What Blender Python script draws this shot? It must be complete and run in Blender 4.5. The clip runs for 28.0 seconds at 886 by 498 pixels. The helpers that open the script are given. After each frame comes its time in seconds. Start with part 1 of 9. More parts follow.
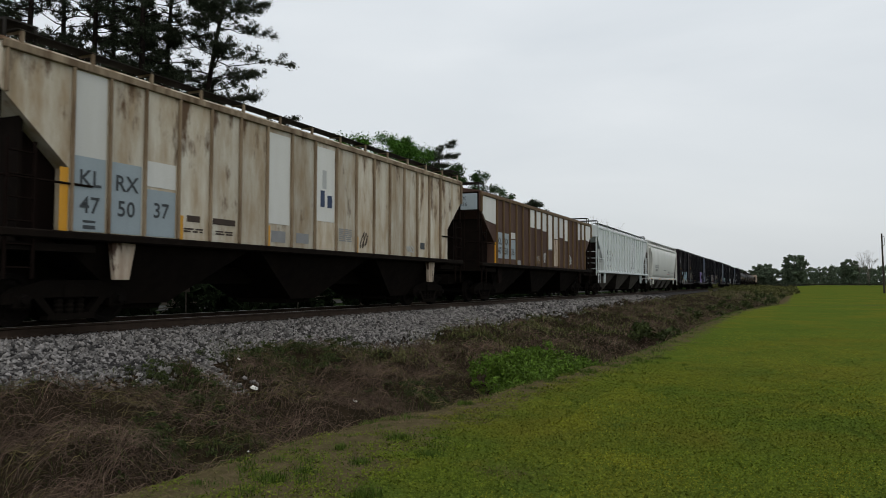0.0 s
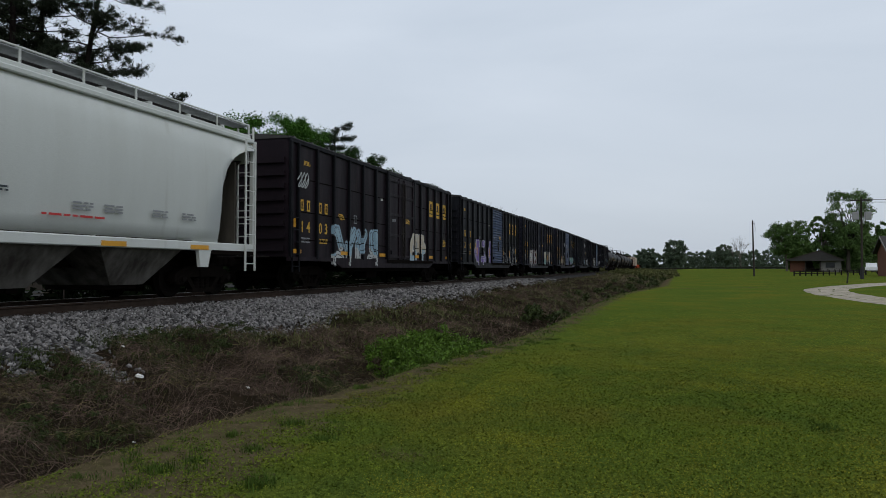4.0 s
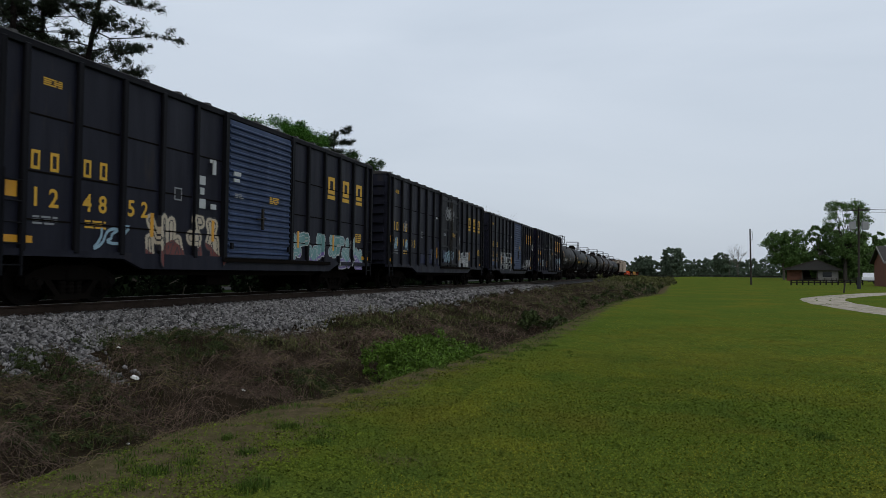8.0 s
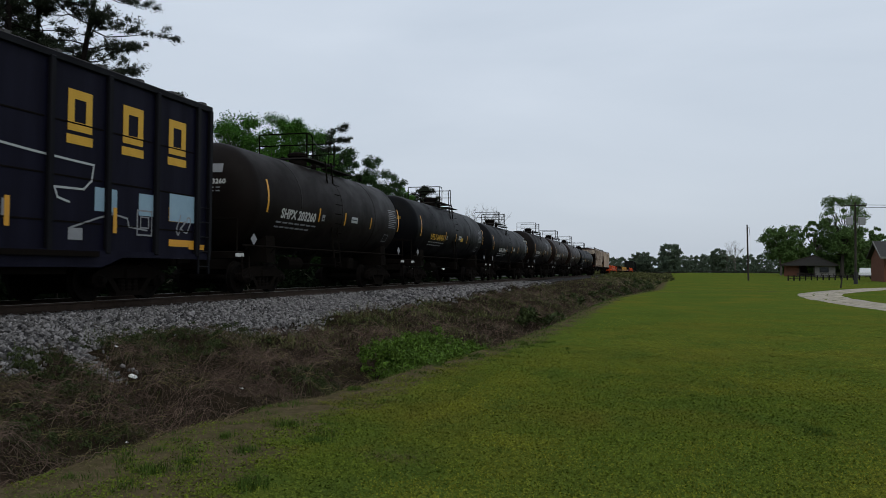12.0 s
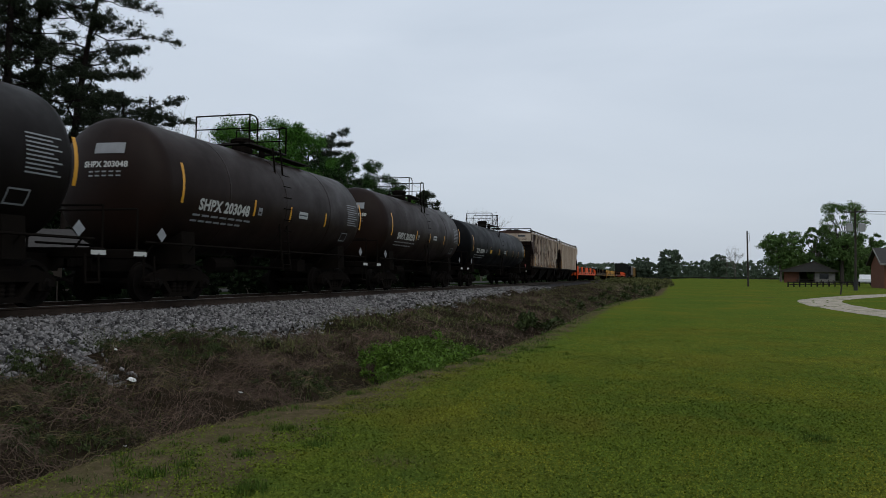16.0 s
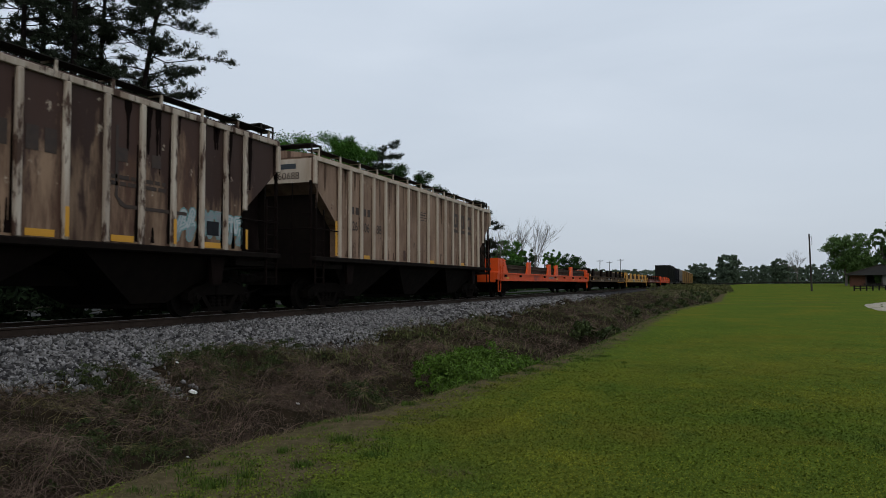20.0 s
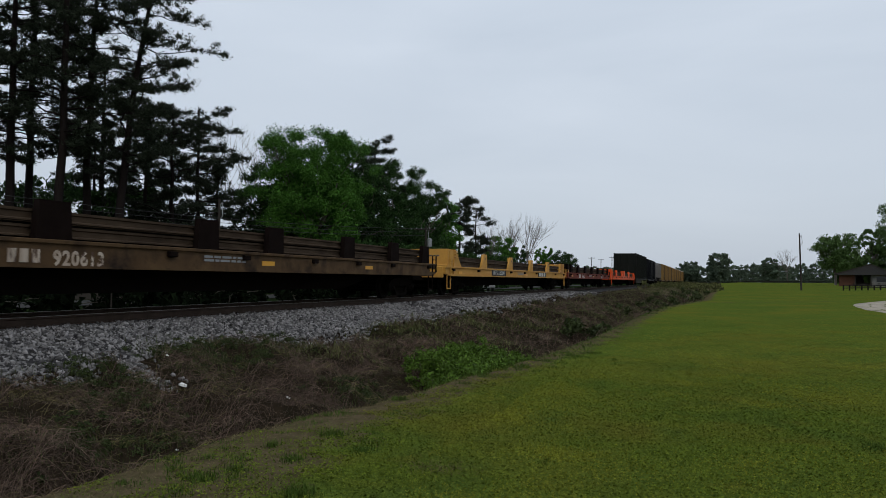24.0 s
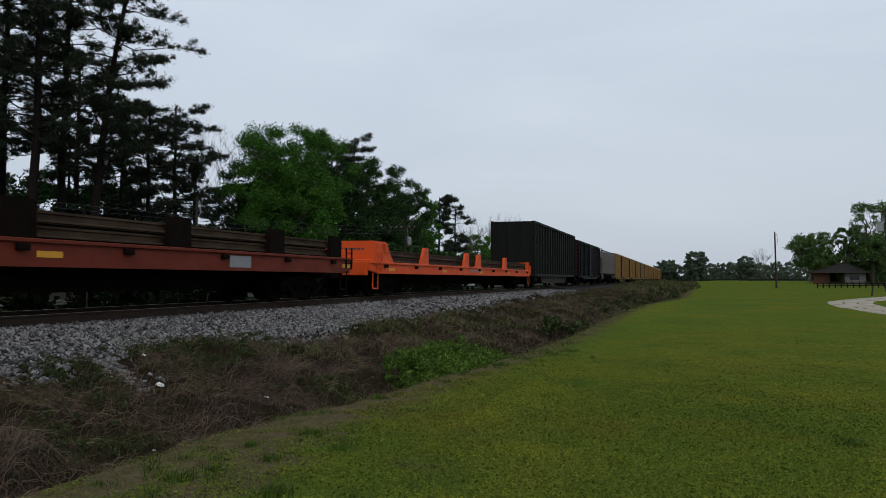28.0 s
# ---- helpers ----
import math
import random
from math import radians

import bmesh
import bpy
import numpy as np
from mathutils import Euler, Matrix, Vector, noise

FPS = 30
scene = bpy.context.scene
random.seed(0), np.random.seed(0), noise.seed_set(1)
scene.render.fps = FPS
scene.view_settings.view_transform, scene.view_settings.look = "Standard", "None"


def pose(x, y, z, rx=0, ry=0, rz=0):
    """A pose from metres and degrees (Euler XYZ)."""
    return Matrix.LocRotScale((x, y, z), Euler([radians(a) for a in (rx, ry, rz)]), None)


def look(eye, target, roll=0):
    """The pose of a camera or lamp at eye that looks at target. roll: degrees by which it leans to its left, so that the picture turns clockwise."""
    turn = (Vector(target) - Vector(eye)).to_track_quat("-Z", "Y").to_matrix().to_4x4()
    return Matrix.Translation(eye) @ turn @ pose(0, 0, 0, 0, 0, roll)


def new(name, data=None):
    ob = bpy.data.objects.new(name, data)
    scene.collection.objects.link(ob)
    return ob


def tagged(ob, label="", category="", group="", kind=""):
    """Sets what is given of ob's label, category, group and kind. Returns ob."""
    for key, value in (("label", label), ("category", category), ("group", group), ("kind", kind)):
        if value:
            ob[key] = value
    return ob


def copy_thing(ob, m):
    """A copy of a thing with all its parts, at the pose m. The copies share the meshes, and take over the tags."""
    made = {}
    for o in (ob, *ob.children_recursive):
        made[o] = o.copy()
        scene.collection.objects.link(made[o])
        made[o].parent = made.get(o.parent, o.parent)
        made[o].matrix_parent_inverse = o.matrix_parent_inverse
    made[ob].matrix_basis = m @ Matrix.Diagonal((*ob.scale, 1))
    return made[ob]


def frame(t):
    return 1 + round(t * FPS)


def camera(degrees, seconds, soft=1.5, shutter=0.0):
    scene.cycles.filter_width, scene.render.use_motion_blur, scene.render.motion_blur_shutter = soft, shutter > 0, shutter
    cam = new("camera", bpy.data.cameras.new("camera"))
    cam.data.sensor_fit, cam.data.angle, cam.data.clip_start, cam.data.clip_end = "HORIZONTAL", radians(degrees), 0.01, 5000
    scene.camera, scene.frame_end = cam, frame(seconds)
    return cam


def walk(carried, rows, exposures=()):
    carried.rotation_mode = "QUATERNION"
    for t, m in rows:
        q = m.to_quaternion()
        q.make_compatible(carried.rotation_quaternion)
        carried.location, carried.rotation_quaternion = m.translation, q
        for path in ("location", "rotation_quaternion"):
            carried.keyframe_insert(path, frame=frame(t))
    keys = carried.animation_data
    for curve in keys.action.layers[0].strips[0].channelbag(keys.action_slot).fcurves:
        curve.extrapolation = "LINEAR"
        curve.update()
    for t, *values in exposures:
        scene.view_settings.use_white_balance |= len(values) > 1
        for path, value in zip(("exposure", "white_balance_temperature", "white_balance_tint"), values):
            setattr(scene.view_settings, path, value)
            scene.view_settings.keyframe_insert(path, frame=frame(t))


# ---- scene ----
EYE = 1.55           # eye height over the lawn
TRACK_X = -11.75     # centre of the track
RAIL_Z = 0.85        # top of the rails
SPEED, SLOWING = 15.753, -0.0317

cam = camera(61.0, 28.0, soft=0.5, shutter=0.07)
LOOKS = [
    (0, 24.38, 2.62, 0.14), (0.5, 22.6, 3.07, 0.41), (1, 21.6, 2.71, 0.52), (1.5, 19.95, 2.14, 0.26),
    (2, 19.45, 1.89, -0.03), (2.5, 18.12, 2.03, 0.07), (3, 17.45, 2.14, 0.31), (3.5, 16.53, 1.62, 0.07),
    (4, 16.47, 1.4, 0.12), (4.5, 15.85, 1.39, 0.26), (6.5, 15.98, 1.8, 0.61), (7, 15.95, 1.69, 1.01),
    (7.5, 16.01, 1.69, 0.64), (8, 16.3, 1.77, 0.8), (8.5, 16.69, 1.88, 0.72), (9, 16.68, 1.44, 0.71),
    (9.5, 16.48, 1.26, 0.46), (10, 16.31, 1.44, 0.44), (10.5, 16.12, 1.39, 0.26), (11, 15.55, 1.26, 0.39),
    (11.5, 15.83, 1.26, 0.57), (12, 16.11, 1.56, 0.53), (12.5, 16.44, 1.74, 0.55), (14.5, 16.54, 2.07, 0.59),
    (15, 16.61, 1.97, 0.5), (15.5, 16.25, 1.8, 0.56), (16, 16.11, 1.91, 0.79), (16.5, 17.61, 2.21, 0.47),
    (17, 19.12, 2.73, 0.84), (17.5, 19.23, 3.16, -0.07), (18, 18.93, 3.26, -0.55), (18.5, 19.1, 2.69, -0.77),
    (19, 18.8, 2.65, -0.27), (19.5, 19.38, 2.59, -0.17), (20, 20.08, 2.65, -0.16), (20.5, 19.81, 2.76, 0.07),
    (21, 20.31, 2.99, 0.22), (21.5, 20.13, 2.88, 0.1), (23.5, 19.98, 2.42, 0.37), (24, 19.47, 2.31, 0.43),
    (24.5, 19.13, 1.84, 0.23), (25, 18.94, 1.85, -0.07), (25.5, 18.38, 1.95, 0.05), (26, 18.53, 2.24, 0.25),
    (26.5, 18.77, 2.13, 0.21), (27, 18.47, 2.09, 0.31), (27.5, 18.12, 2.28, 0.2), (28, 17.91, 2.2, 0.36),
]
EXPOSURES = [(0, 0.18, 7150, 6), (1, 0.16, 7050, 6), (2, 0.1, 6780, 6), (3, 0.03, 6620, 6), (4.5, -0.02, 6480, 6), (28, -0.02, 6480, 6)]


def turned(yaw, pitch, roll):
    return pose(0, 0, EYE, 90 + pitch, 0, yaw) @ pose(0, 0, 0, 0, 0, roll)


walk(cam, [(t, turned(a, b, c)) for t, a, b, c in LOOKS], EXPOSURES)

# ---- world and sun: a thin overcast sky ----
world = bpy.data.worlds.new("overcast_sky")
scene.world = world
world.use_nodes = True
wn, wl = world.node_tree.nodes, world.node_tree.links
wn.clear()
sky = wn.new("ShaderNodeTexSky")
sky.sky_type = "NISHITA"
sky.sun_disc = False
sky.sun_elevation = radians(48)
sky.sun_rotation = radians(150)
sky.air_density, sky.dust_density, sky.ozone_density = 1.0, 3.0, 2.0
wc = wn.new("ShaderNodeTexCoord")
wmap = wn.new("ShaderNodeMapping")
wmap.inputs["Scale"].default_value = (1.0, 1.0, 4.0)
wl.new(wc.outputs["Generated"], wmap.inputs["Vector"])
cloud = wn.new("ShaderNodeTexNoise")
cloud.inputs["Scale"].default_value = 1.6
cloud.inputs["Detail"].default_value = 5.0
cloud.inputs["Roughness"].default_value = 0.5
cloud.inputs["Distortion"].default_value = 0.5
wl.new(wmap.outputs[0], cloud.inputs["Vector"])
cramp = wn.new("ShaderNodeValToRGB")
cramp.color_ramp.elements[0].position, cramp.color_ramp.elements[0].color = 0.3, (5.3, 5.8, 6.75, 1)
cramp.color_ramp.elements[1].position, cramp.color_ramp.elements[1].color = 0.72, (6.2, 6.65, 7.6, 1)
wl.new(cloud.outputs["Fac"], cramp.inputs["Fac"])
wmix = wn.new("ShaderNodeMixRGB")
wmix.inputs["Fac"].default_value = 0.9
wl.new(sky.outputs[0], wmix.inputs["Color1"])
wl.new(cramp.outputs[0], wmix.inputs["Color2"])
wsep = wn.new("ShaderNodeSeparateXYZ")
wl.new(wc.outputs["Generated"], wsep.inputs[0])
wgrad = wn.new("ShaderNodeMapRange")
for key, value in (("From Min", 0.0), ("From Max", 0.45), ("To Min", 0.98), ("To Max", 1.24)):
    wgrad.inputs[key].default_value = value
wl.new(wsep.outputs["Z"], wgrad.inputs["Value"])
wmul = wn.new("ShaderNodeMixRGB")
wmul.blend_type = "MULTIPLY"
wmul.inputs["Fac"].default_value = 1.0
wl.new(wmix.outputs[0], wmul.inputs["Color1"])
wl.new(wgrad.outputs[0], wmul.inputs["Color2"])
wbg = wn.new("ShaderNodeBackground")
wbg.inputs["Strength"].default_value = 0.1
wl.new(wmul.outputs[0], wbg.inputs["Color"])
wo = wn.new("ShaderNodeOutputWorld")
wl.new(wbg.outputs[0], wo.inputs["Surface"])

sun = new("sun", bpy.data.lights.new("sun", "SUN"))
sun.data.energy, sun.data.angle, sun.data.color = 0.6, radians(30), (1.0, 0.96, 0.9)
sun.matrix_world = look((30, -52, 66), (0, 0, 0))

# ---- materials ----


def material(name, base, second=None, rough=0.7, metal=0.0, scale=6.0, stretch=(1, 1, 1), amount=0.5, third=None, third_at=(0.62, 0.72),
             third_scale=1.5, third_stretch=(1, 1, 1), bump=0.04, fine=60.0, island=0.0, per_object=0.0, spec=0.3, more=(), shift=False, run=None, speckle=0.08):
    """Grain at a fine scale, patches of a second colour, and stains or rust of a third with a shape of their own."""
    m = bpy.data.materials.new(name)
    m.use_nodes = True
    n, l = m.node_tree.nodes, m.node_tree.links
    b = n["Principled BSDF"]
    b.inputs["Roughness"].default_value = rough
    b.inputs["Metallic"].default_value = metal
    b.inputs["Specular IOR Level"].default_value = spec
    co = n.new("ShaderNodeTexCoord")
    where = co.outputs["Object"]
    if shift:
        own, step, put = n.new("ShaderNodeObjectInfo"), n.new("ShaderNodeMath"), n.new("ShaderNodeVectorMath")
        step.operation, step.inputs[1].default_value = "MULTIPLY", 37.0
        l.new(own.outputs["Random"], step.inputs[0])
        l.new(where, put.inputs[0])
        l.new(step.outputs[0], put.inputs[1])
        where = put.outputs[0]

    def tex(sc, st, detail=6.0, w=0.0):
        mp = n.new("ShaderNodeMapping")
        mp.inputs["Scale"].default_value = st
        mp.inputs["Location"].default_value = (w, w * 2, w * 3)
        l.new(where, mp.inputs["Vector"])
        t = n.new("ShaderNodeTexNoise")
        t.inputs["Scale"].default_value = sc
        t.inputs["Detail"].default_value = detail
        t.inputs["Roughness"].default_value = 0.62
        l.new(mp.outputs[0], t.inputs["Vector"])
        return t

    def mix(fac, a, c, kind="MIX"):
        x = n.new("ShaderNodeMixRGB")
        x.blend_type = kind
        for s, v in (("Fac", fac), ("Color1", a), ("Color2", c)):
            if isinstance(v, (int, float)):
                x.inputs[s].default_value = v
            elif isinstance(v, tuple):
                x.inputs[s].default_value = (*v[:3], 1)
            else:
                l.new(v, x.inputs[s])
        return x.outputs[0]

    def span(src, lo, hi, a=0.0, c=1.0):
        r = n.new("ShaderNodeMapRange")
        for k, v in zip(("From Min", "From Max", "To Min", "To Max"), (lo, hi, a, c)):
            r.inputs[k].default_value = v
        l.new(src, r.inputs["Value"])
        return r.outputs[0]

    coarse = tex(scale, stretch)
    grain = tex(fine, (1, 1, 1), 3.0, 3.1)
    second = second or tuple(0.7 * v for v in base)
    col = mix(span(coarse.outputs["Fac"], 0.5 - 0.25 / max(amount, 0.05), 0.5 + 0.25 / max(amount, 0.05)), base, second)
    if third:
        spots = tex(third_scale, third_stretch, 8.0, 7.7)
        stain = spots.outputs["Fac"]
        if run:
            # stains that start at the roof and thin out downwards
            up, more_up = n.new("ShaderNodeSeparateXYZ"), n.new("ShaderNodeMath")
            l.new(co.outputs["Object"], up.inputs[0])
            l.new(stain, more_up.inputs[0])
            l.new(span(up.outputs["Z"], run[0], run[1], -run[2], run[2]), more_up.inputs[1])
            stain = more_up.outputs[0]
        col = mix(span(stain, *third_at), col, third)
    for k, (tint, lo, hi, size) in enumerate(more):
        col = mix(span(tex(size, (1, 1, 1), 5.0, 11.3 + k * 4.1).outputs["Fac"], lo, hi), col, tint)
    col = mix(1.0, col, span(grain.outputs["Fac"], 0.3, 0.7, 1 - speckle, 1 + 0.75 * speckle), "MULTIPLY")
    if island:
        g = n.new("ShaderNodeNewGeometry")
        col = mix(1.0, col, span(g.outputs["Random Per Island"], 0, 1, 1 - island, 1 + island), "MULTIPLY")
    if per_object:
        g = n.new("ShaderNodeObjectInfo")
        col = mix(1.0, col, span(g.outputs["Random"], 0, 1, 1 - per_object, 1 + per_object), "MULTIPLY")
    l.new(col, b.inputs["Base Color"])
    l.new(span(coarse.outputs["Fac"], 0.3, 0.7, max(rough - 0.1, 0.05), min(rough + 0.1, 1)), b.inputs["Roughness"])
    if bump:
        bp = n.new("ShaderNodeBump")
        bp.inputs["Strength"].default_value = bump
        bp.inputs["Distance"].default_value = 0.02
        l.new(grain.outputs["Fac"], bp.inputs["Height"])
        l.new(bp.outputs[0], b.inputs["Normal"])
    return m


STREAK = (1.5, 1.5, 0.22)
M = {}
M["white_rusty"] = material("weathered_cream_paint", (0.52, 0.49, 0.42), (0.33, 0.255, 0.17), 0.6, scale=1.6, stretch=(1.6, 1.6, 0.4), amount=1.7,
                            third=(0.1, 0.058, 0.032), third_at=(0.57, 0.68), third_scale=1.7, third_stretch=(1.4, 1.4, 0.5), run=(1.5, 4.2, 0.07), per_object=0.16, spec=0.15, shift=True)
M["panel_white"] = material("fresh_patch_paint", (0.62, 0.63, 0.62), (0.52, 0.52, 0.49), 0.55, scale=2, stretch=STREAK, per_object=0.12, shift=True)
M["panel_blue"] = material("pale_blue_patch_paint", (0.30, 0.36, 0.40), (0.24, 0.29, 0.32), 0.55, scale=2, stretch=STREAK)
M["brown_rusty"] = material("rusty_brown_paint", (0.085, 0.05, 0.039), (0.06, 0.035, 0.028), 0.7, scale=1.8, stretch=STREAK, amount=1.0,
                            third=(0.13, 0.08, 0.05), third_at=(0.6, 0.8), third_scale=1.5, third_stretch=(1.2, 1.2, 0.3), per_object=0.14, spec=0.12, shift=True)
M["rust_rib"] = material("rusted_ochre_rib_steel", (0.15, 0.095, 0.04), (0.07, 0.042, 0.026), 0.75, scale=3, stretch=STREAK, amount=1.0, shift=True)
M["rib_cream"] = material("dirty_cream_rib_paint", (0.5, 0.43, 0.35), (0.27, 0.2, 0.15), 0.65, scale=2.2, stretch=(2, 2, 0.4), amount=1.4,
                          third=(0.07, 0.04, 0.028), third_at=(0.52, 0.58), third_scale=2.4, third_stretch=(2, 2, 0.5), per_object=0.12, spec=0.15, shift=True)
M["ghost_mark"] = material("faded_dark_lettering", (0.026, 0.017, 0.014), (0.06, 0.04, 0.03), 0.7, scale=5, amount=1.2, bump=0)
M["grey_hopper"] = material("light_grey_paint", (0.56, 0.61, 0.62), (0.48, 0.52, 0.53), 0.5, scale=1.2, stretch=STREAK, amount=0.7,
                            third=(0.33, 0.33, 0.30), third_at=(0.62, 0.8), third_scale=1.2, third_stretch=(2, 2, 0.15))
M["grey_tank_hopper"] = material("pale_grey_smooth_paint", (0.57, 0.59, 0.57), (0.48, 0.49, 0.46), 0.45, scale=0.9, stretch=STREAK, amount=0.7,
                                 third=(0.30, 0.29, 0.25), third_at=(0.62, 0.85), third_scale=1.0, third_stretch=(2, 2, 0.12))
M["tan_rusty"] = material("dirty_tan_paint", (0.24, 0.155, 0.1), (0.075, 0.041, 0.028), 0.65, scale=1.5, stretch=(2, 2, 0.35), amount=2.2,
                          third=(0.05, 0.028, 0.022), third_at=(0.44, 0.54), third_scale=1.5, third_stretch=(1.4, 1.4, 0.45), per_object=0.25, spec=0.12, shift=True, run=(1.5, 4.0, 0.2),
                          more=(((0.42, 0.34, 0.26), 0.64, 0.72, 3.5),))
M["taupe"] = material("dusty_taupe_paint", (0.29, 0.19, 0.132), (0.15, 0.092, 0.062), 0.65, scale=1.1, stretch=(1.2, 1.2, 0.4), amount=1.7,
                      third=(0.085, 0.05, 0.034), third_at=(0.54, 0.72), third_scale=2.2, third_stretch=(2.2, 2.2, 0.2), per_object=0.1, spec=0.12, shift=True, run=(1.6, 4.1, 0.05),
                      more=(((0.08, 0.046, 0.032), 0.63, 0.72, 2.5), ((0.4, 0.31, 0.235), 0.62, 0.78, 1.4)))
M["rib_dusty"] = material("dusty_cream_rib_paint", (0.5, 0.425, 0.345), (0.33, 0.255, 0.19), 0.65, scale=1.8, stretch=(2, 2, 0.35), amount=1.2,
                          third=(0.1, 0.06, 0.045), third_at=(0.66, 0.74), third_scale=2.4, third_stretch=(2, 2, 0.5), per_object=0.08, spec=0.12, shift=True)
M["grime_run"] = material("brown_black_grime", (0.06, 0.035, 0.025), (0.13, 0.082, 0.056), 0.8, scale=3, stretch=(2, 2, 0.5), amount=1.6, spec=0.08, shift=True)
# bays and sills near black: grime plus the shade under the bodies
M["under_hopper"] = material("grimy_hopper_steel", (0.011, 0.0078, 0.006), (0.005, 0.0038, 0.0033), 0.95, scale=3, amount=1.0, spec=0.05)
M["grey_dusty"] = material("grime_streaked_grey_paint", (0.2, 0.19, 0.18), (0.08, 0.072, 0.066), 0.7, scale=1.6, stretch=(2, 2, 0.25), amount=1.6, spec=0.12)
M["bay_grey"] = material("dusty_white_bay_sheet", (0.14, 0.132, 0.118), (0.04, 0.035, 0.03), 0.8, scale=1.4, stretch=(2, 2, 0.4), amount=1.6, spec=0.1)
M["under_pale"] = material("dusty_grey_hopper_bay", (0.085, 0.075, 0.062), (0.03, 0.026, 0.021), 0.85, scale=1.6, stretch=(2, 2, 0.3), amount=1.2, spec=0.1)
# truck and wheel colours carry the shade under the cars besides their grime
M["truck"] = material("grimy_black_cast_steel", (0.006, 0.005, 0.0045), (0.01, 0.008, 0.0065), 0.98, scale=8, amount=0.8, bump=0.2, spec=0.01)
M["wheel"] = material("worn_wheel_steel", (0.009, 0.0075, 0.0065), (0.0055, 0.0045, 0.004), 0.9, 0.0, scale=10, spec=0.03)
M["rail"] = material("rust_brown_rail_steel", (0.04875, 0.0315, 0.0225), (0.0225, 0.0165, 0.01275), 0.8, scale=5, amount=0.8, spec=0.12)
M["load_rail"] = material("rusty_new_rail_steel", (0.07, 0.047, 0.03), (0.026, 0.0175, 0.012), 0.85, scale=4, stretch=(1, .3, 1), amount=1.2, spec=0.1)
M["rust_seam"] = material("stained_brown_seam", (0.3, 0.24, 0.17), (0.1, 0.066, 0.042), 0.7, scale=2.5, stretch=STREAK, amount=1.3, spec=0.12, shift=True)
M["rail_head"] = material("polished_rail_head", (0.35, 0.34, 0.33), (0.22, 0.2, 0.19), 0.35, 0.9, scale=3)
M["tie"] = material("creosoted_oak", (0.02, 0.016, 0.012), (0.012, 0.01, 0.008), 0.95, scale=4, stretch=(1, 6, 6), per_object=0.3, bump=0.4, spec=0.05)
M["box_black"] = material("faded_blue_black_paint", (0.009, 0.0095, 0.0132), (0.0055, 0.0056, 0.0075), 0.55, scale=1.6, stretch=STREAK, amount=1.0,
                          third=(0.026, 0.019, 0.016), third_at=(0.62, 0.82), third_scale=1.2, third_stretch=(1.5, 1.5, 0.3), spec=0.13, shift=True)
M["box_grey"] = material("faded_slate_paint", (0.0125, 0.0132, 0.0225), (0.0072, 0.0074, 0.013), 0.55, scale=1.6, stretch=STREAK, amount=1.0,
                         third=(0.034, 0.027, 0.022), third_at=(0.62, 0.82), third_scale=1.2, third_stretch=(1.5, 1.5, 0.3), spec=0.13, shift=True)
M["box_plum"] = material("faded_plum_black_paint", (0.016, 0.0105, 0.014), (0.009, 0.0065, 0.009), 0.55, scale=1.6, stretch=STREAK, amount=1.0,
                         third=(0.03, 0.018, 0.015), third_at=(0.62, 0.82), third_scale=1.2, third_stretch=(1.5, 1.5, 0.3), spec=0.08, shift=True)
# side paint darkened for the posts, standing for their shadowed faces
M["box_post"] = material("sooty_blue_black_post_paint", (0.0062, 0.0064, 0.0088), (0.0036, 0.0036, 0.0048), 0.6, scale=1.6, stretch=STREAK, amount=1.0, spec=0.08, shift=True)
M["box_blue"] = material("navy_paint", (0.0056, 0.0054, 0.0155), (0.0036, 0.0034, 0.008), 0.6, scale=1.6, stretch=STREAK, amount=1.0, spec=0.08, shift=True)
M["door_blue"] = material("blue_door_paint", (0.035, 0.058, 0.125), (0.024, 0.038, 0.08), 0.5, scale=2, stretch=STREAK, amount=0.8, spec=0.2)
M["door_navy"] = material("navy_patch_paint", (0.011, 0.013, 0.04), (0.02, 0.026, 0.06), 0.5, scale=2.5, amount=1.6, spec=0.2)
M["roof"] = material("weathered_galvanised_roof", (0.04, 0.038, 0.036), (0.022, 0.018, 0.016), 0.6, scale=1.5, amount=1.0)
M["tank_black"] = material("sooty_black_tank_paint", (0.0028, 0.003, 0.0038), (0.0017, 0.0017, 0.0022), 0.5, scale=1.2, amount=0.8,
                           third=(0.0055, 0.0048, 0.0045), third_at=(0.58, 0.8), third_scale=0.9, third_stretch=(1, 1, 0.4), spec=0.06)
M["tank_brown"] = material("brown_black_tank_paint", (0.0165, 0.0086, 0.006), (0.0095, 0.0053, 0.004), 0.5, scale=1.2, amount=0.8,
                           third=(0.019, 0.012, 0.009), third_at=(0.58, 0.8), third_scale=0.9, third_stretch=(1, 1, 0.4), spec=0.1)
M["tank_grey"] = material("charcoal_tank_paint", (0.0082, 0.0055, 0.0043), (0.0045, 0.0031, 0.0026), 0.55, scale=1.2, amount=0.8,
                          third=(0.015, 0.0118, 0.0098), third_at=(0.58, 0.8), third_scale=0.9, third_stretch=(1, 1, 0.4), spec=0.075)
M["orange"] = material("bright_orange_paint", (0.68, 0.085, 0.012), (0.5, 0.06, 0.012), 0.5, scale=2, stretch=STREAK, amount=0.7,
                       third=(0.22, 0.05, 0.02), third_at=(0.66, 0.8), third_scale=2, spec=0.15)
M["red_flat"] = material("faded_oxide_red_paint", (0.165, 0.028, 0.0145), (0.095, 0.02, 0.012), 0.65, scale=2, stretch=(1, .6, 1), amount=0.8,
                         third=(0.0425, 0.0153, 0.01105), third_at=(0.6, 0.75), third_scale=1.5, spec=0.12)
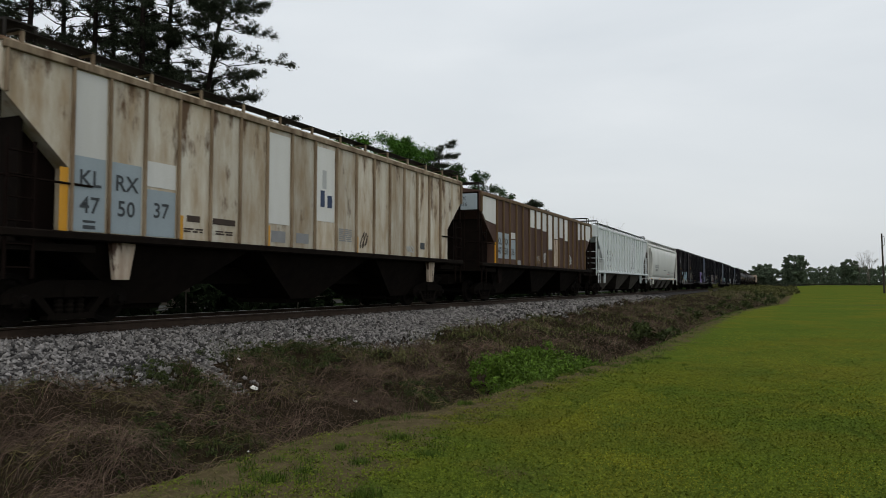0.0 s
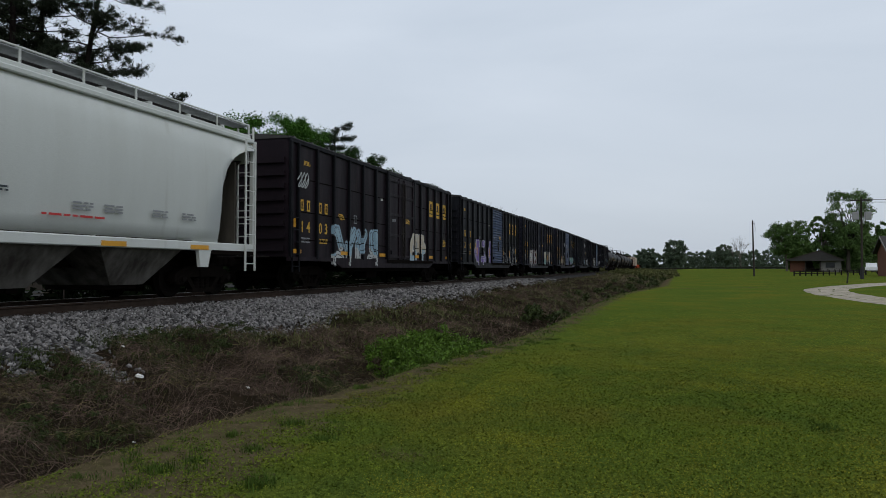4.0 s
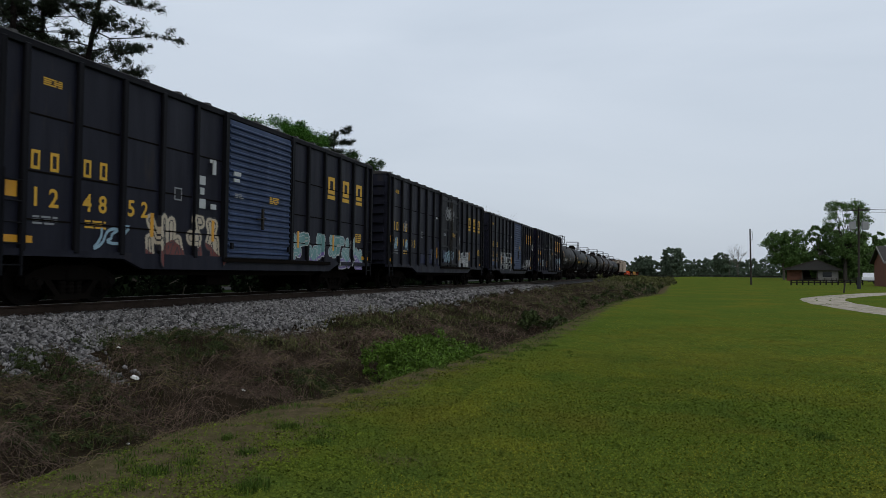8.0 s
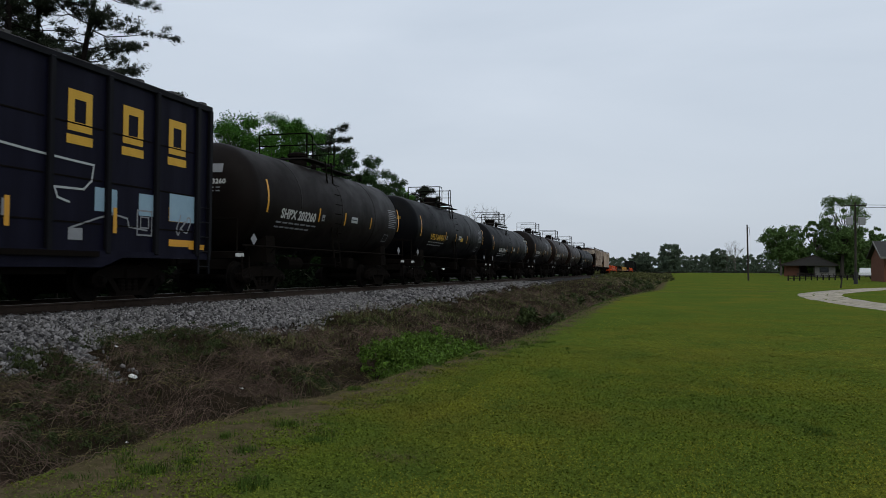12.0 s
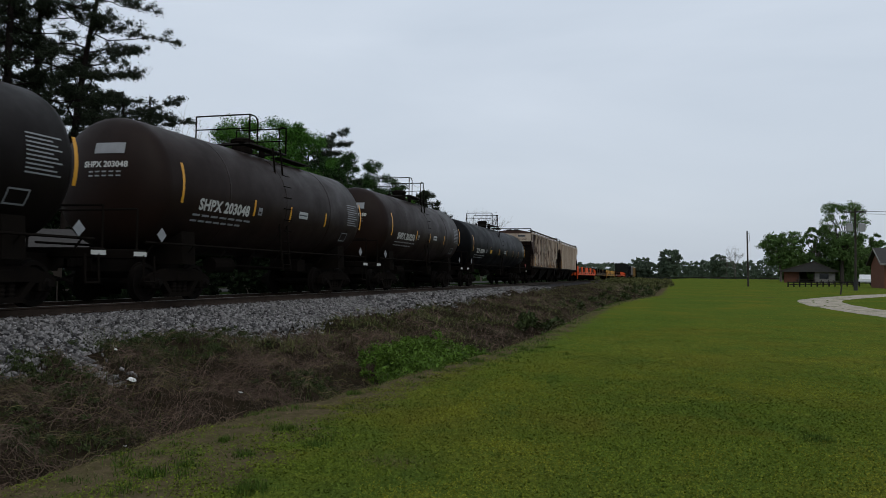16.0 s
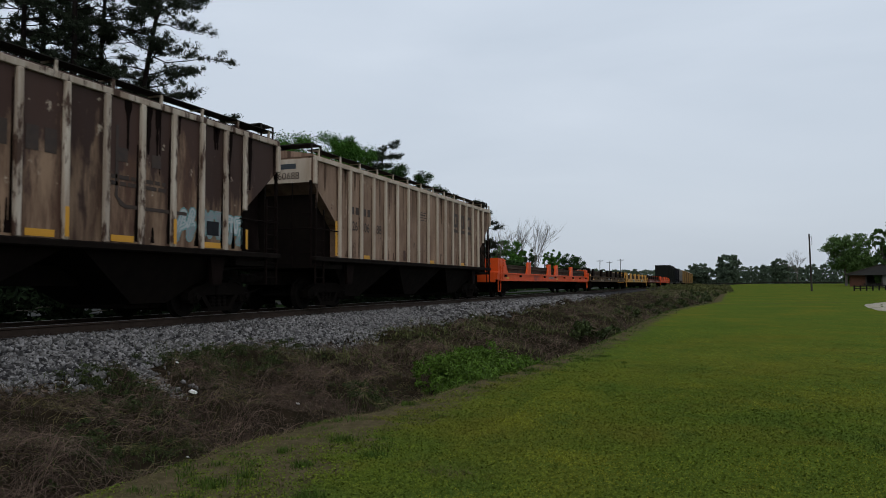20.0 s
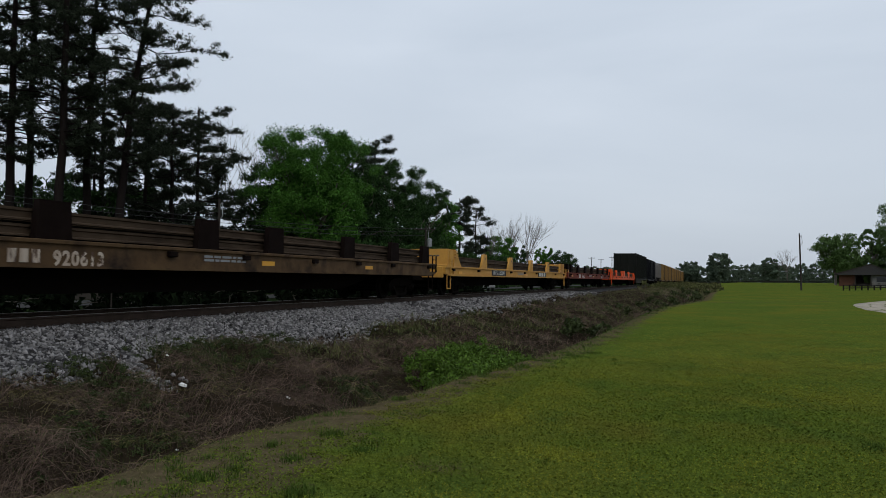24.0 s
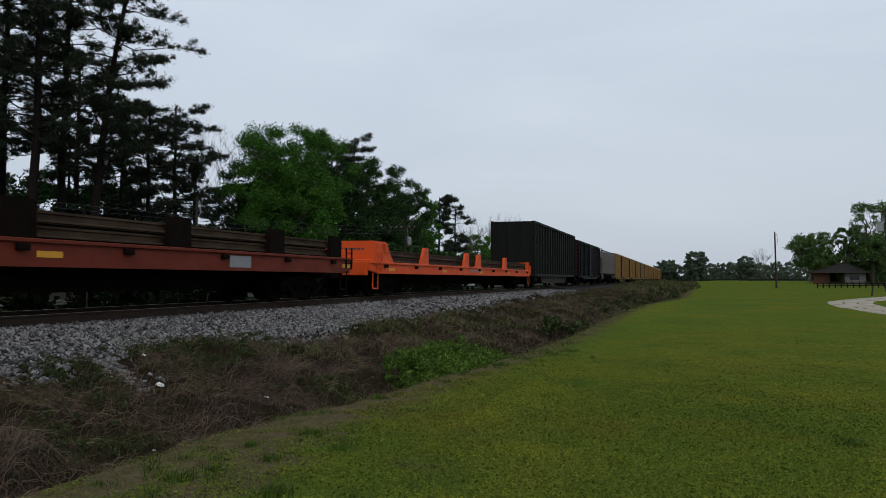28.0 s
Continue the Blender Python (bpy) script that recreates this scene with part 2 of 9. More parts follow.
M["brown_flat"] = material("rust_brown_flatcar_paint", (0.105, 0.062, 0.027), (0.05, 0.029, 0.016), 0.7, scale=2, amount=0.9,
                           third=(0.02, 0.012, 0.008), third_at=(0.5, 0.66), third_scale=1.2, spec=0.1)
# rust colour taken near black to hold the hopper ends' shade too
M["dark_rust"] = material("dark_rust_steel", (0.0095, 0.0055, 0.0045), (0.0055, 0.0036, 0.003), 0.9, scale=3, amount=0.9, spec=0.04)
M["yellow_flat"] = material("faded_yellow_paint", (0.52, 0.27, 0.05), (0.36, 0.185, 0.042), 0.55, scale=2, stretch=(1, .6, 1), amount=0.8,
                            third=(0.13, 0.07, 0.03), third_at=(0.64, 0.78), third_scale=1.6, spec=0.15)
M["yellow_box"] = material("dull_yellow_boxcar_paint", (0.25, 0.15, 0.042), (0.14, 0.082, 0.03), 0.6, scale=1.6, stretch=STREAK, amount=0.9,
                           third=(0.1, 0.055, 0.03), third_at=(0.6, 0.75), third_scale=1.4, third_stretch=(1.5, 1.5, 0.3), spec=0.15, shift=True)
M["gondola"] = material("black_green_gondola_paint", (0.009, 0.0105, 0.0075), (0.006, 0.0065, 0.005), 0.65, scale=1.6, stretch=STREAK, amount=0.9, spec=0.12)
M["white_mark"] = material("white_stencil_paint", (0.52, 0.52, 0.5), (0.4, 0.4, 0.38), 0.6, scale=4, bump=0)
M["dark_mark"] = material("dark_stencil_paint", (0.03, 0.04, 0.05), (0.05, 0.055, 0.06), 0.6, scale=4, bump=0)
M["yellow_mark"] = material("yellow_stencil_paint", (0.62, 0.36, 0.03), (0.48, 0.27, 0.03), 0.6, scale=4, bump=0)
M["reflector"] = material("amber_reflector_strip", (0.62, 0.30, 0.02), (0.5, 0.24, 0.02), 0.4, scale=4, bump=0)
M["grey_mark"] = material("grey_stencil_paint", (0.25, 0.26, 0.27), (0.18, 0.18, 0.19), 0.6, scale=4, bump=0)
M["red_mark"] = material("red_placard", (0.5, 0.03, 0.03), (0.4, 0.03, 0.03), 0.5, scale=4, bump=0)
M["spray_white"] = material("white_spray_paint", (0.45, 0.46, 0.45), (0.32, 0.34, 0.35), 0.55, scale=3, bump=0)
M["spray_blue"] = material("pale_blue_spray_paint", (0.28, 0.40, 0.47), (0.18, 0.28, 0.36), 0.55, scale=3, bump=0)
M["spray_violet"] = material("violet_spray_paint", (0.20, 0.15, 0.36), (0.14, 0.10, 0.26), 0.55, scale=3, bump=0)
M["spray_tan"] = material("cream_spray_paint", (0.46, 0.40, 0.30), (0.36, 0.30, 0.22), 0.55, scale=3, bump=0)
M["spray_red"] = material("maroon_spray_paint", (0.14, 0.035, 0.03), (0.1, 0.03, 0.025), 0.55, scale=3, bump=0)
M["spray_teal"] = material("teal_spray_paint", (0.16, 0.30, 0.30), (0.1, 0.2, 0.2), 0.55, scale=3, bump=0)
M["spray_dark"] = material("dark_spray_outline", (0.02, 0.02, 0.025), (0.035, 0.035, 0.04), 0.55, scale=3, bump=0)
M["stone"] = material("grey_granite_ballast", (0.205, 0.195, 0.193), (0.08, 0.076, 0.075), 0.9, scale=7, amount=1.2, island=0.8, bump=0.3, spec=0.12)
M["bark_pine"] = material("dark_pine_bark", (0.02, 0.0155, 0.0135), (0.01, 0.008, 0.007), 0.95, scale=5, stretch=(1, 1, 0.3), bump=0.6, spec=0.05)
M["bark_grey"] = material("grey_bark", (0.13, 0.115, 0.095), (0.08, 0.07, 0.06), 0.95, scale=5, stretch=(1, 1, 0.3), bump=0.5)
M["needle"] = material("pine_needles", (0.034, 0.043, 0.026), (0.018, 0.024, 0.015), 0.85, scale=0.5, island=0.6, bump=0, spec=0.08)
M["leaf"] = material("spring_leaves", (0.06, 0.15, 0.018), (0.035, 0.095, 0.014), 0.75, scale=0.35, island=0.45, bump=0, spec=0.1)
M["leaf_dark"] = material("dark_leaves", (0.028, 0.062, 0.014), (0.018, 0.04, 0.011), 0.75, scale=0.35, island=0.45, bump=0, spec=0.1)
M["leaf_mid"] = material("mid_green_leaves", (0.092, 0.15, 0.042), (0.056, 0.1, 0.03), 0.75, scale=0.25, island=0.4, bump=0, spec=0.1)
# distance haze is mixed into this leaf colour: paler and greyer
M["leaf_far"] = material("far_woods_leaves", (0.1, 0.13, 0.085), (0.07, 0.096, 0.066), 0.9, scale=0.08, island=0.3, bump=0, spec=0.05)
M["weed"] = material("bright_weed_leaves", (0.09, 0.155, 0.018), (0.036, 0.07, 0.01), 0.75, scale=2, island=0.5, bump=0, spec=0.12)
M["straw"] = material("dead_grass_straw", (0.155, 0.116, 0.082), (0.05, 0.036, 0.026), 0.95, fine=14, speckle=0.3, scale=1.2, island=0.65, bump=0, spec=0.05)
M["straw_red"] = material("red_brown_dead_stalks", (0.15, 0.104, 0.08), (0.048, 0.033, 0.025), 0.95, scale=1.2, island=0.6, bump=0, spec=0.05)
LAWN_PATCHES = (((0.066, 0.1, 0.018), 0.5, 0.78, 1.1), ((0.115, 0.11, 0.018), 0.55, 0.85, 2.2))
M["blade"] = material("lawn_grass_blades", (0.112, 0.14, 0.0165), (0.086, 0.121, 0.0145), 0.9, scale=0.17, amount=1.3, third=(0.121, 0.114, 0.018),
                      third_at=(0.45, 0.74), third_scale=0.33, island=0.28, bump=0, fine=24.0, speckle=0.18, spec=0.03, more=LAWN_PATCHES)
M["blade_dark"] = material("dark_grass_tufts", (0.062, 0.098, 0.016), (0.036, 0.066, 0.012), 0.9, scale=1, island=0.4, bump=0, spec=0.05)
M["bank_blade"] = material("dark_bank_grass", (0.055, 0.068, 0.02), (0.03, 0.039, 0.0135), 0.9, scale=1, island=0.5, bump=0, spec=0.04)
M["bank_leaf"] = material("bank_vine_leaves", (0.05, 0.066, 0.022), (0.028, 0.038, 0.014), 0.8, scale=2, island=0.55, bump=0, spec=0.08)
M["clover"] = material("yellow_green_clover", (0.175, 0.172, 0.018), (0.125, 0.145, 0.017), 0.9, scale=0.5, island=0.3, fine=22.0, speckle=0.2, bump=0, spec=0.03)
M["thatch"] = material("pale_dry_thatch", (0.15, 0.12, 0.06), (0.09, 0.082, 0.032), 0.95, scale=1.5, island=0.45, bump=0, spec=0.03)
M["bank_green"] = material("rank_bank_grass", (0.115, 0.115, 0.045), (0.06, 0.07, 0.025), 0.9, scale=1, island=0.5, bump=0, spec=0.05)
# shrub leaves with the trees' shade put into their colour
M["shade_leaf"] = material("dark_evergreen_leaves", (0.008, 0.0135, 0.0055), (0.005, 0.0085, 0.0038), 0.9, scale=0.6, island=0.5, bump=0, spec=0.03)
M["brick"] = material("red_brown_brick", (0.125, 0.058, 0.038), (0.085, 0.04, 0.028), 0.95, scale=2, per_object=0.2, spec=0.05)
M["shingle"] = material("dark_asphalt_shingles", (0.06, 0.056, 0.054), (0.038, 0.036, 0.035), 0.95, scale=3, bump=0.3, spec=0.05)
M["wood_grey"] = material("weathered_pole_wood", (0.055, 0.047, 0.04), (0.03, 0.026, 0.022), 0.95, scale=4, stretch=(1, 1, 0.2), bump=0.4, spec=0.05)
M["wood_dark"] = material("dark_stained_wood", (0.02, 0.017, 0.015), (0.011, 0.01, 0.009), 0.95, scale=4, stretch=(1, 1, 0.2), spec=0.05)
M["white_paint"] = material("white_gloss_paint", (0.7, 0.71, 0.72), (0.62, 0.63, 0.64), 0.3, scale=3, bump=0, spec=0.5)
M["siding"] = material("pale_siding", (0.2, 0.19, 0.175), (0.14, 0.135, 0.125), 0.8, scale=3, spec=0.1)
M["gravel"] = material("pale_gravel_drive", (0.38, 0.33, 0.26), (0.22, 0.19, 0.135), 0.95, scale=1.2, amount=1.2, bump=0.4,
                       third=(0.10, 0.105, 0.03), third_at=(0.55, 0.68), third_scale=0.8)
M["asphalt"] = material("worn_asphalt", (0.05, 0.05, 0.048), (0.035, 0.035, 0.033), 0.95, scale=1, bump=0.3, spec=0.05)
M["galv"] = material("galvanised_steel", (0.3, 0.31, 0.31), (0.22, 0.22, 0.22), 0.5, 0.6, scale=4)
M["grating"] = material("dark_grating_steel", (0.03, 0.027, 0.025), (0.018, 0.016, 0.014), 0.8, scale=4, spec=0.1)
M["rubber"] = material("black_rubber", (0.02, 0.02, 0.02), (0.03, 0.03, 0.03), 0.8, scale=6)
M["dark_glass"] = material("dark_window_glass", (0.02, 0.022, 0.025), (0.016, 0.018, 0.02), 0.08, scale=2, bump=0, spec=0.6)
M["litter"] = material("white_litter", (0.75, 0.74, 0.72), (0.6, 0.6, 0.58), 0.6, scale=10)

# ---- mesh helpers ----


class Geo:
    """Gathers the faces of one part."""

    def __init__(self):
        self.v, self.f, self.m = [], [], []
        self.slot = 0

    def add(self, verts, faces):
        k = len(self.v)
        self.v.extend(verts)
        self.f.extend([tuple(i + k for i in f) for f in faces])
        self.m.extend([self.slot] * len(faces))
        return self

    def box(self, x0, x1, y0, y1, z0, z1, c=0.0):
        """A box; c cuts the corners of its plan in x and y and keeps the ends flat."""
        if c:
            ring = [(x0 + c, y0), (x1 - c, y0), (x1, y0 + c), (x1, y1 - c), (x1 - c, y1), (x0 + c, y1), (x0, y1 - c), (x0, y0 + c)]
            inner = [(min(max(x, x0 + c), x1 - c), min(max(y, y0 + c), y1 - c)) for x, y in ring]
            h = min(c, (z1 - z0) / 3)
            v = [(x, y, z0) for x, y in inner] + [(x, y, z0 + h) for x, y in ring] + [(x, y, z1 - h) for x, y in ring] + [(x, y, z1) for x, y in inner]
            f = [tuple(range(7, -1, -1)), tuple(range(24, 32))]
            for a in (0, 8, 16):
                f += [(a + i, a + (i + 1) % 8, a + 8 + (i + 1) % 8, a + 8 + i) for i in range(8)]
            return self.add(v, f)
        v = [(x, y, z) for z in (z0, z1) for y in (y0, y1) for x in (x0, x1)]
        return self.add(v, [(0, 2, 3, 1), (4, 5, 7, 6), (0, 1, 5, 4), (2, 6, 7, 3), (0, 4, 6, 2), (1, 3, 7, 5)])

    def prism(self, poly, a, b, axis="x"):
        """A polygon, drawn anticlockwise in the two other axes (y, z), (x, z) or (x, y), drawn out from a to b."""
        n = len(poly)
        put = {"x": lambda p, q: (q, p[0], p[1]), "y": lambda p, q: (p[0], q, p[1]), "z": lambda p, q: (p[0], p[1], q)}[axis]
        v = [put(p, a) for p in poly] + [put(p, b) for p in poly]
        f = [tuple(range(n - 1, -1, -1)), tuple(range(n, 2 * n))] + [(i, (i + 1) % n, n + (i + 1) % n, n + i) for i in range(n)]
        if axis == "y":
            f = [t[::-1] for t in f]
        return self.add(v, f)

    def rod(self, p, q, r, n=6, r2=None):
        p, q = Vector(p), Vector(q)
        d = (q - p).normalized()
        u = d.orthogonal().normalized()
        w = d.cross(u)
        r2 = r if r2 is None else r2
        v = [tuple(c + k * (u * math.cos(2 * math.pi * i / n) + w * math.sin(2 * math.pi * i / n))) for c, k in ((p, r), (q, r2)) for i in range(n)]
        f = [(i, (i + 1) % n, n + (i + 1) % n, n + i) for i in range(n)] + [tuple(range(n - 1, -1, -1)), tuple(range(n, 2 * n))]
        return self.add(v, f)

    def path(self, pts, r, n=6):
        for a, b in zip(pts, pts[1:]):
            self.rod(a, b, r, n)
        return self

    def turn(self, profile, centre, axis="x", n=24):
        """A profile of (along, radius) turned round an axis through centre."""
        v, f = [], []
        for s, r in profile:
            for i in range(n):
                c, d = r * math.cos(2 * math.pi * i / n), r * math.sin(2 * math.pi * i / n)
                o = {"x": (s, c, d), "y": (d, s, c), "z": (c, d, s)}[axis]
                v.append(tuple(centre[k] + o[k] for k in range(3)))
        for j in range(len(profile) - 1):
            f += [(j * n + i, j * n + (i + 1) % n, (j + 1) * n + (i + 1) % n, (j + 1) * n + i) for i in range(n)]
        f += [tuple(range(n - 1, -1, -1)), tuple(range((len(profile) - 1) * n, len(profile) * n))]
        return self.add(v, f)

    def mesh(self, name, *mats, smooth=False):
        me = bpy.data.meshes.new(name)
        me.from_pydata(self.v, [], self.f)
        for m in mats:
            me.materials.append(M[m])
        if len(mats) > 1:
            me.polygons.foreach_set("material_index", self.m)
        if smooth:
            me.polygons.foreach_set("use_smooth", [len(f) < 8 for f in self.f])
        me.update()
        return me


def part(name, geo, mat, parent, label="", at=None, smooth=False):
    """One mesh under a thing or a part; geo is a Geo or a mesh that is shared."""
    me = geo if isinstance(geo, bpy.types.Mesh) else geo.mesh(name, *(mat if isinstance(mat, tuple) else (mat,)), smooth=smooth)
    ob = new(name, me)
    ob.parent = parent
    if at is not None:
        ob.matrix_basis = at if isinstance(at, Matrix) else Matrix.Translation(at)
    if label:
        tagged(ob, label)
    return ob


def thing(name, label, category, at=(0, 0, 0), group="", kind="", turn=0):
    ob = new(name)
    ob.matrix_basis = pose(*at, 0, 0, turn)
    return tagged(ob, label, category, group, kind)


def big_mesh(name, verts, faces, mat, sizes=None):
    """A mesh from arrays: faces all with the same number of corners."""
    me = bpy.data.meshes.new(name)
    faces = np.asarray(faces, dtype=np.int32)
    nf, k = faces.shape
    me.vertices.add(len(verts))
    me.vertices.foreach_set("co", np.asarray(verts, dtype=np.float32).ravel())
    me.loops.add(nf * k)
    me.loops.foreach_set("vertex_index", faces.ravel())
    me.polygons.add(nf)
    me.polygons.foreach_set("loop_start", np.arange(0, nf * k, k, dtype=np.int32))
    me.materials.append(M[mat])
    me.update(calc_edges=True)
    return me


# ---- ground ----
def smooth(a, b, v):
    s = np.clip((v - a) / (b - a), 0, 1)
    return s * s * (3 - 2 * s)


def lawn_edge(y):
    return np.interp(y, [-60, 6, 7.5, 8.5, 11.3, 15, 20, 30, 43, 52, 62, 150, 300], [-4.2, -4.3, -4.15, -3.8, -3.5, -3.05, -2.8, -2.7, -2.45, -1.5, -0.2, 1.5, 2.0])


def toe_z(y):
    return np.interp(y, [-60, 16, 22, 32, 50, 90, 300], [0.24, 0.24, 0.32, 0.42, 0.52, 0.6, 0.66])


def field_z(x, y):
    r = np.hypot(x, y)
    far = np.interp(r, [0, 30, 60, 92, 120, 180, 300, 420, 4000], [0, 0.02, 0.15, 0.36, 0.52, 0.76, 1.15, 1.2, 1.2])
    near = np.interp(r, [0, 60, 300, 420, 4000], [0, 0.1, 0.66, 0.66, 0.66])
    w = smooth(0, 14, x)
    return far * w + near * (1 - w)


def ground_z(x, y):
    x, y = np.asarray(x, float), np.asarray(y, float)
    e = lawn_edge(y)
    lawn = field_z(x, y)
    at_edge = field_z(e, y)
    deep = np.interp(y, [-60, 20, 60, 150], [-0.68, -0.6, -0.3, 0.0])
    zt = toe_z(y)
    bottom = e - 0.95
    lip = at_edge + (deep - at_edge) * smooth(0, 1, (e - x) / 0.95)
    u = np.clip((bottom - x) / (bottom + 8.5), 0, 1)
    bank = deep + (zt + 0.05 - deep) * (u ** 0.85)
    beyond = np.interp(x, [-400, -60, -30, -17, -15.2, -9.2], [0.2, 0.2, 0.2, 0.15, 0.25, 0.1])
    under = 0.1 + (zt - 0.05) * np.clip((x + 9.2) / 0.7, 0, 1)
    return np.where(x > e, lawn, np.where(x > bottom, lip, np.where(x > -8.5, bank, np.where(x > -9.2, under, beyond))))


def lumps(x, y, size):
    return np.array([noise.noise((a / size, b / size, 3.3)) for a, b in zip(np.ravel(x), np.ravel(y))]).reshape(np.shape(x))


def ballast_edge(y):
    """Where the loose stones give way to the growth on the bank."""
    return np.interp(y, [-60, 7.6, 8.2, 8.6, 9.0, 9.7, 10.6, 11.7, 12.9, 13.8, 14.8, 15.6, 18.4, 25, 40, 300],
                     [-8.2, -8.17, -8.13, -8.4, -8.4, -8.2, -8.85, -8.75, -8.2, -8.25, -7.6, -7.7, -8.2, -7.85, -7.8, -7.8])


def tongue(x, y):
    """1 inside the spill of stones that runs down the bank."""
    u = np.clip((x + 8.5) / 1.7, 0, 1)
    mid = 9.3 - 0.72 * u
    return (np.abs(y - mid) < 0.42 - 0.33 * u) & (x > -8.7) & (x < -6.8)


def hummock(x, y):
    x, y = np.asarray(x, float), np.asarray(y, float)
    inside = smooth(0.0, 0.8, lawn_edge(y) - 0.8 - x) * smooth(0.0, 0.6, x + 8.6) * ((y > -3) & (y < 75))
    out = np.zeros(np.shape(x))
    k = inside > 0
    out[k] = inside[k] * (lumps(x[k], y[k], 1.25) * 0.34 + lumps(x[k] + 40, y[k], 0.5) * 0.2)
    return np.where(tongue(x, y), np.minimum(out, 0) - 0.05, out)


def build_ground():
    xs = np.unique(np.round(np.concatenate([[-3000, -1500, -700, -350, -200, -120, -80], np.arange(-60, -16, 2.5), np.arange(-16, -9, 0.5), np.arange(-9, -1, 0.16),
                                            np.arange(-1, 12, 0.4), np.arange(12, 40, 2.0), [45, 55, 70, 90, 120, 160, 220, 300, 500, 900, 1600, 3000]]), 3))
    ys = np.unique(np.round(np.concatenate([[-3000, -1200, -500, -200, -90, -50, -25, -12, -6], np.arange(-2, 30, 0.2), np.arange(30, 70, 0.6), np.arange(70, 200, 4),
                                            [210, 230, 260, 300, 350, 420, 520, 700, 1000, 1600, 3000, 4500]]), 3))
    X, Y = np.meshgrid(xs, ys)
    Z = ground_z(X, Y)
    near = (np.abs(X) < 20) & (Y > -3) & (Y < 75)
    L = np.zeros_like(Z)
    L[near] = lumps(X[near], Y[near], 0.9) * 0.07 + lumps(X[near], Y[near], 0.3) * 0.035
    e = lawn_edge(Y)
    Z = Z + L * np.where(X > e, 0.3, 0.7) * np.where(X < -8.4, 0.3, 1) + hummock(X, Y)
    nx, ny = len(xs), len(ys)
    i = np.arange((ny - 1) * (nx - 1))
    a = i // (nx - 1) * nx + i % (nx - 1)
    faces = np.stack([a, a + 1, a + nx + 1, a + nx], 1)
    me = big_mesh("ground", np.stack([X, Y, Z], -1).reshape(-1, 3), faces, "lawn")
    d = X - e
    w = np.interp(Y, [-10, 4, 5.5, 7.5, 9.5, 14, 60], [1.3, 1.2, 0.95, 0.6, 0.25, 0.1, 0.0])
    kind = np.where(d > w, np.clip(1 - (d - w) / 0.9, 0, 1), np.where(d > -0.2, 1.0, np.clip(1 - (d + 0.2) / 0.35, 1, 2)))
    kind = np.where(X < -15.4, 3.0, kind)
    # a worn strip that runs on across the lawn from the drive
    worn = 0.62 * np.exp(-((Y - 55 - 0.75 * X) / 1.1) ** 2) * smooth(-6, 0, X) * (1 - smooth(8, 11, X))
    kind = np.where(X > e + 1, np.maximum(kind, worn), kind)
    me.attributes.new("cover", "FLOAT", "POINT").data.foreach_set("value", kind.ravel().astype(np.float32))
    me.polygons.foreach_set("use_smooth", np.ones(len(faces), dtype=bool))
    ob = new("ground", me)
    return tagged(ob, "mown yellow-green lawn dropping into a weedy brown ditch", "ground", kind="structure")


def ground_material():
    """Lawn, bare soil, dark bank and rough verge, blended by the ground's own cover with ragged borders."""
    m = material("ground_cover", (0.085, 0.114, 0.018), (0.064, 0.097, 0.017), 0.98, scale=0.17, amount=1.3, third=(0.121, 0.114, 0.018),
                 third_at=(0.45, 0.74), third_scale=0.33, bump=1.0, fine=20.0, speckle=0.4, spec=0.0, more=LAWN_PATCHES)
    n, l = m.node_tree.nodes, m.node_tree.links
    b = n["Principled BSDF"]
    col = b.inputs["Base Color"].links[0].from_socket
    at = n.new("ShaderNodeAttribute")
    at.attribute_name = "cover"
    co = n.new("ShaderNodeTexCoord")

    def noise_at(size, lo, hi, detail=6.0):
        t = n.new("ShaderNodeTexNoise")
        t.inputs["Scale"].default_value = size
        t.inputs["Detail"].default_value = detail
        t.inputs["Roughness"].default_value = 0.65
        l.new(co.outputs["Object"], t.inputs["Vector"])
        r = n.new("ShaderNodeMapRange")
        for k, v in zip(("From Min", "From Max", "To Min", "To Max"), (0.3, 0.7, lo, hi)):
            r.inputs[k].default_value = v
        l.new(t.outputs["Fac"], r.inputs["Value"])
        return r.outputs[0]

    wob = n.new("ShaderNodeMath")
    l.new(at.outputs["Fac"], wob.inputs[0])
    both = n.new("ShaderNodeMath")
    l.new(noise_at(2.2, -0.55, 0.3), both.inputs[0])
    l.new(noise_at(11.0, -0.32, 0.24), both.inputs[1])
    l.new(both.outputs[0], wob.inputs[1])
    # the verge, last in the row, has the trees' shade in its colour
    layers = ((0.35, 0.6, (0.108, 0.08, 0.05), (0.05, 0.046, 0.02), 7.0), (1.2, 1.45, (0.03, 0.021, 0.0145), (0.013, 0.011, 0.007), 4.0),
              (2.3, 2.5, (0.015, 0.025, 0.008), (0.009, 0.016, 0.006), 1.0))
    for lo, hi, one, two, size in layers:
        fac = n.new("ShaderNodeMapRange")
        fac.inputs["From Min"].default_value, fac.inputs["From Max"].default_value = lo, hi
        l.new(wob.outputs[0], fac.inputs["Value"])
        own = n.new("ShaderNodeMixRGB")
        own.inputs["Color1"].default_value, own.inputs["Color2"].default_value = (*one, 1), (*two, 1)
        l.new(noise_at(size, 0.0, 1.0, 8.0), own.inputs["Fac"])
        x = n.new("ShaderNodeMixRGB")
        l.new(fac.outputs[0], x.inputs["Fac"])
        l.new(col, x.inputs["Color1"])
        l.new(own.outputs[0], x.inputs["Color2"])
        col = x.outputs[0]
    l.new(col, b.inputs["Base Color"])
    return m


M["lawn"] = ground_material()
ground = build_ground()

# ---- track ----


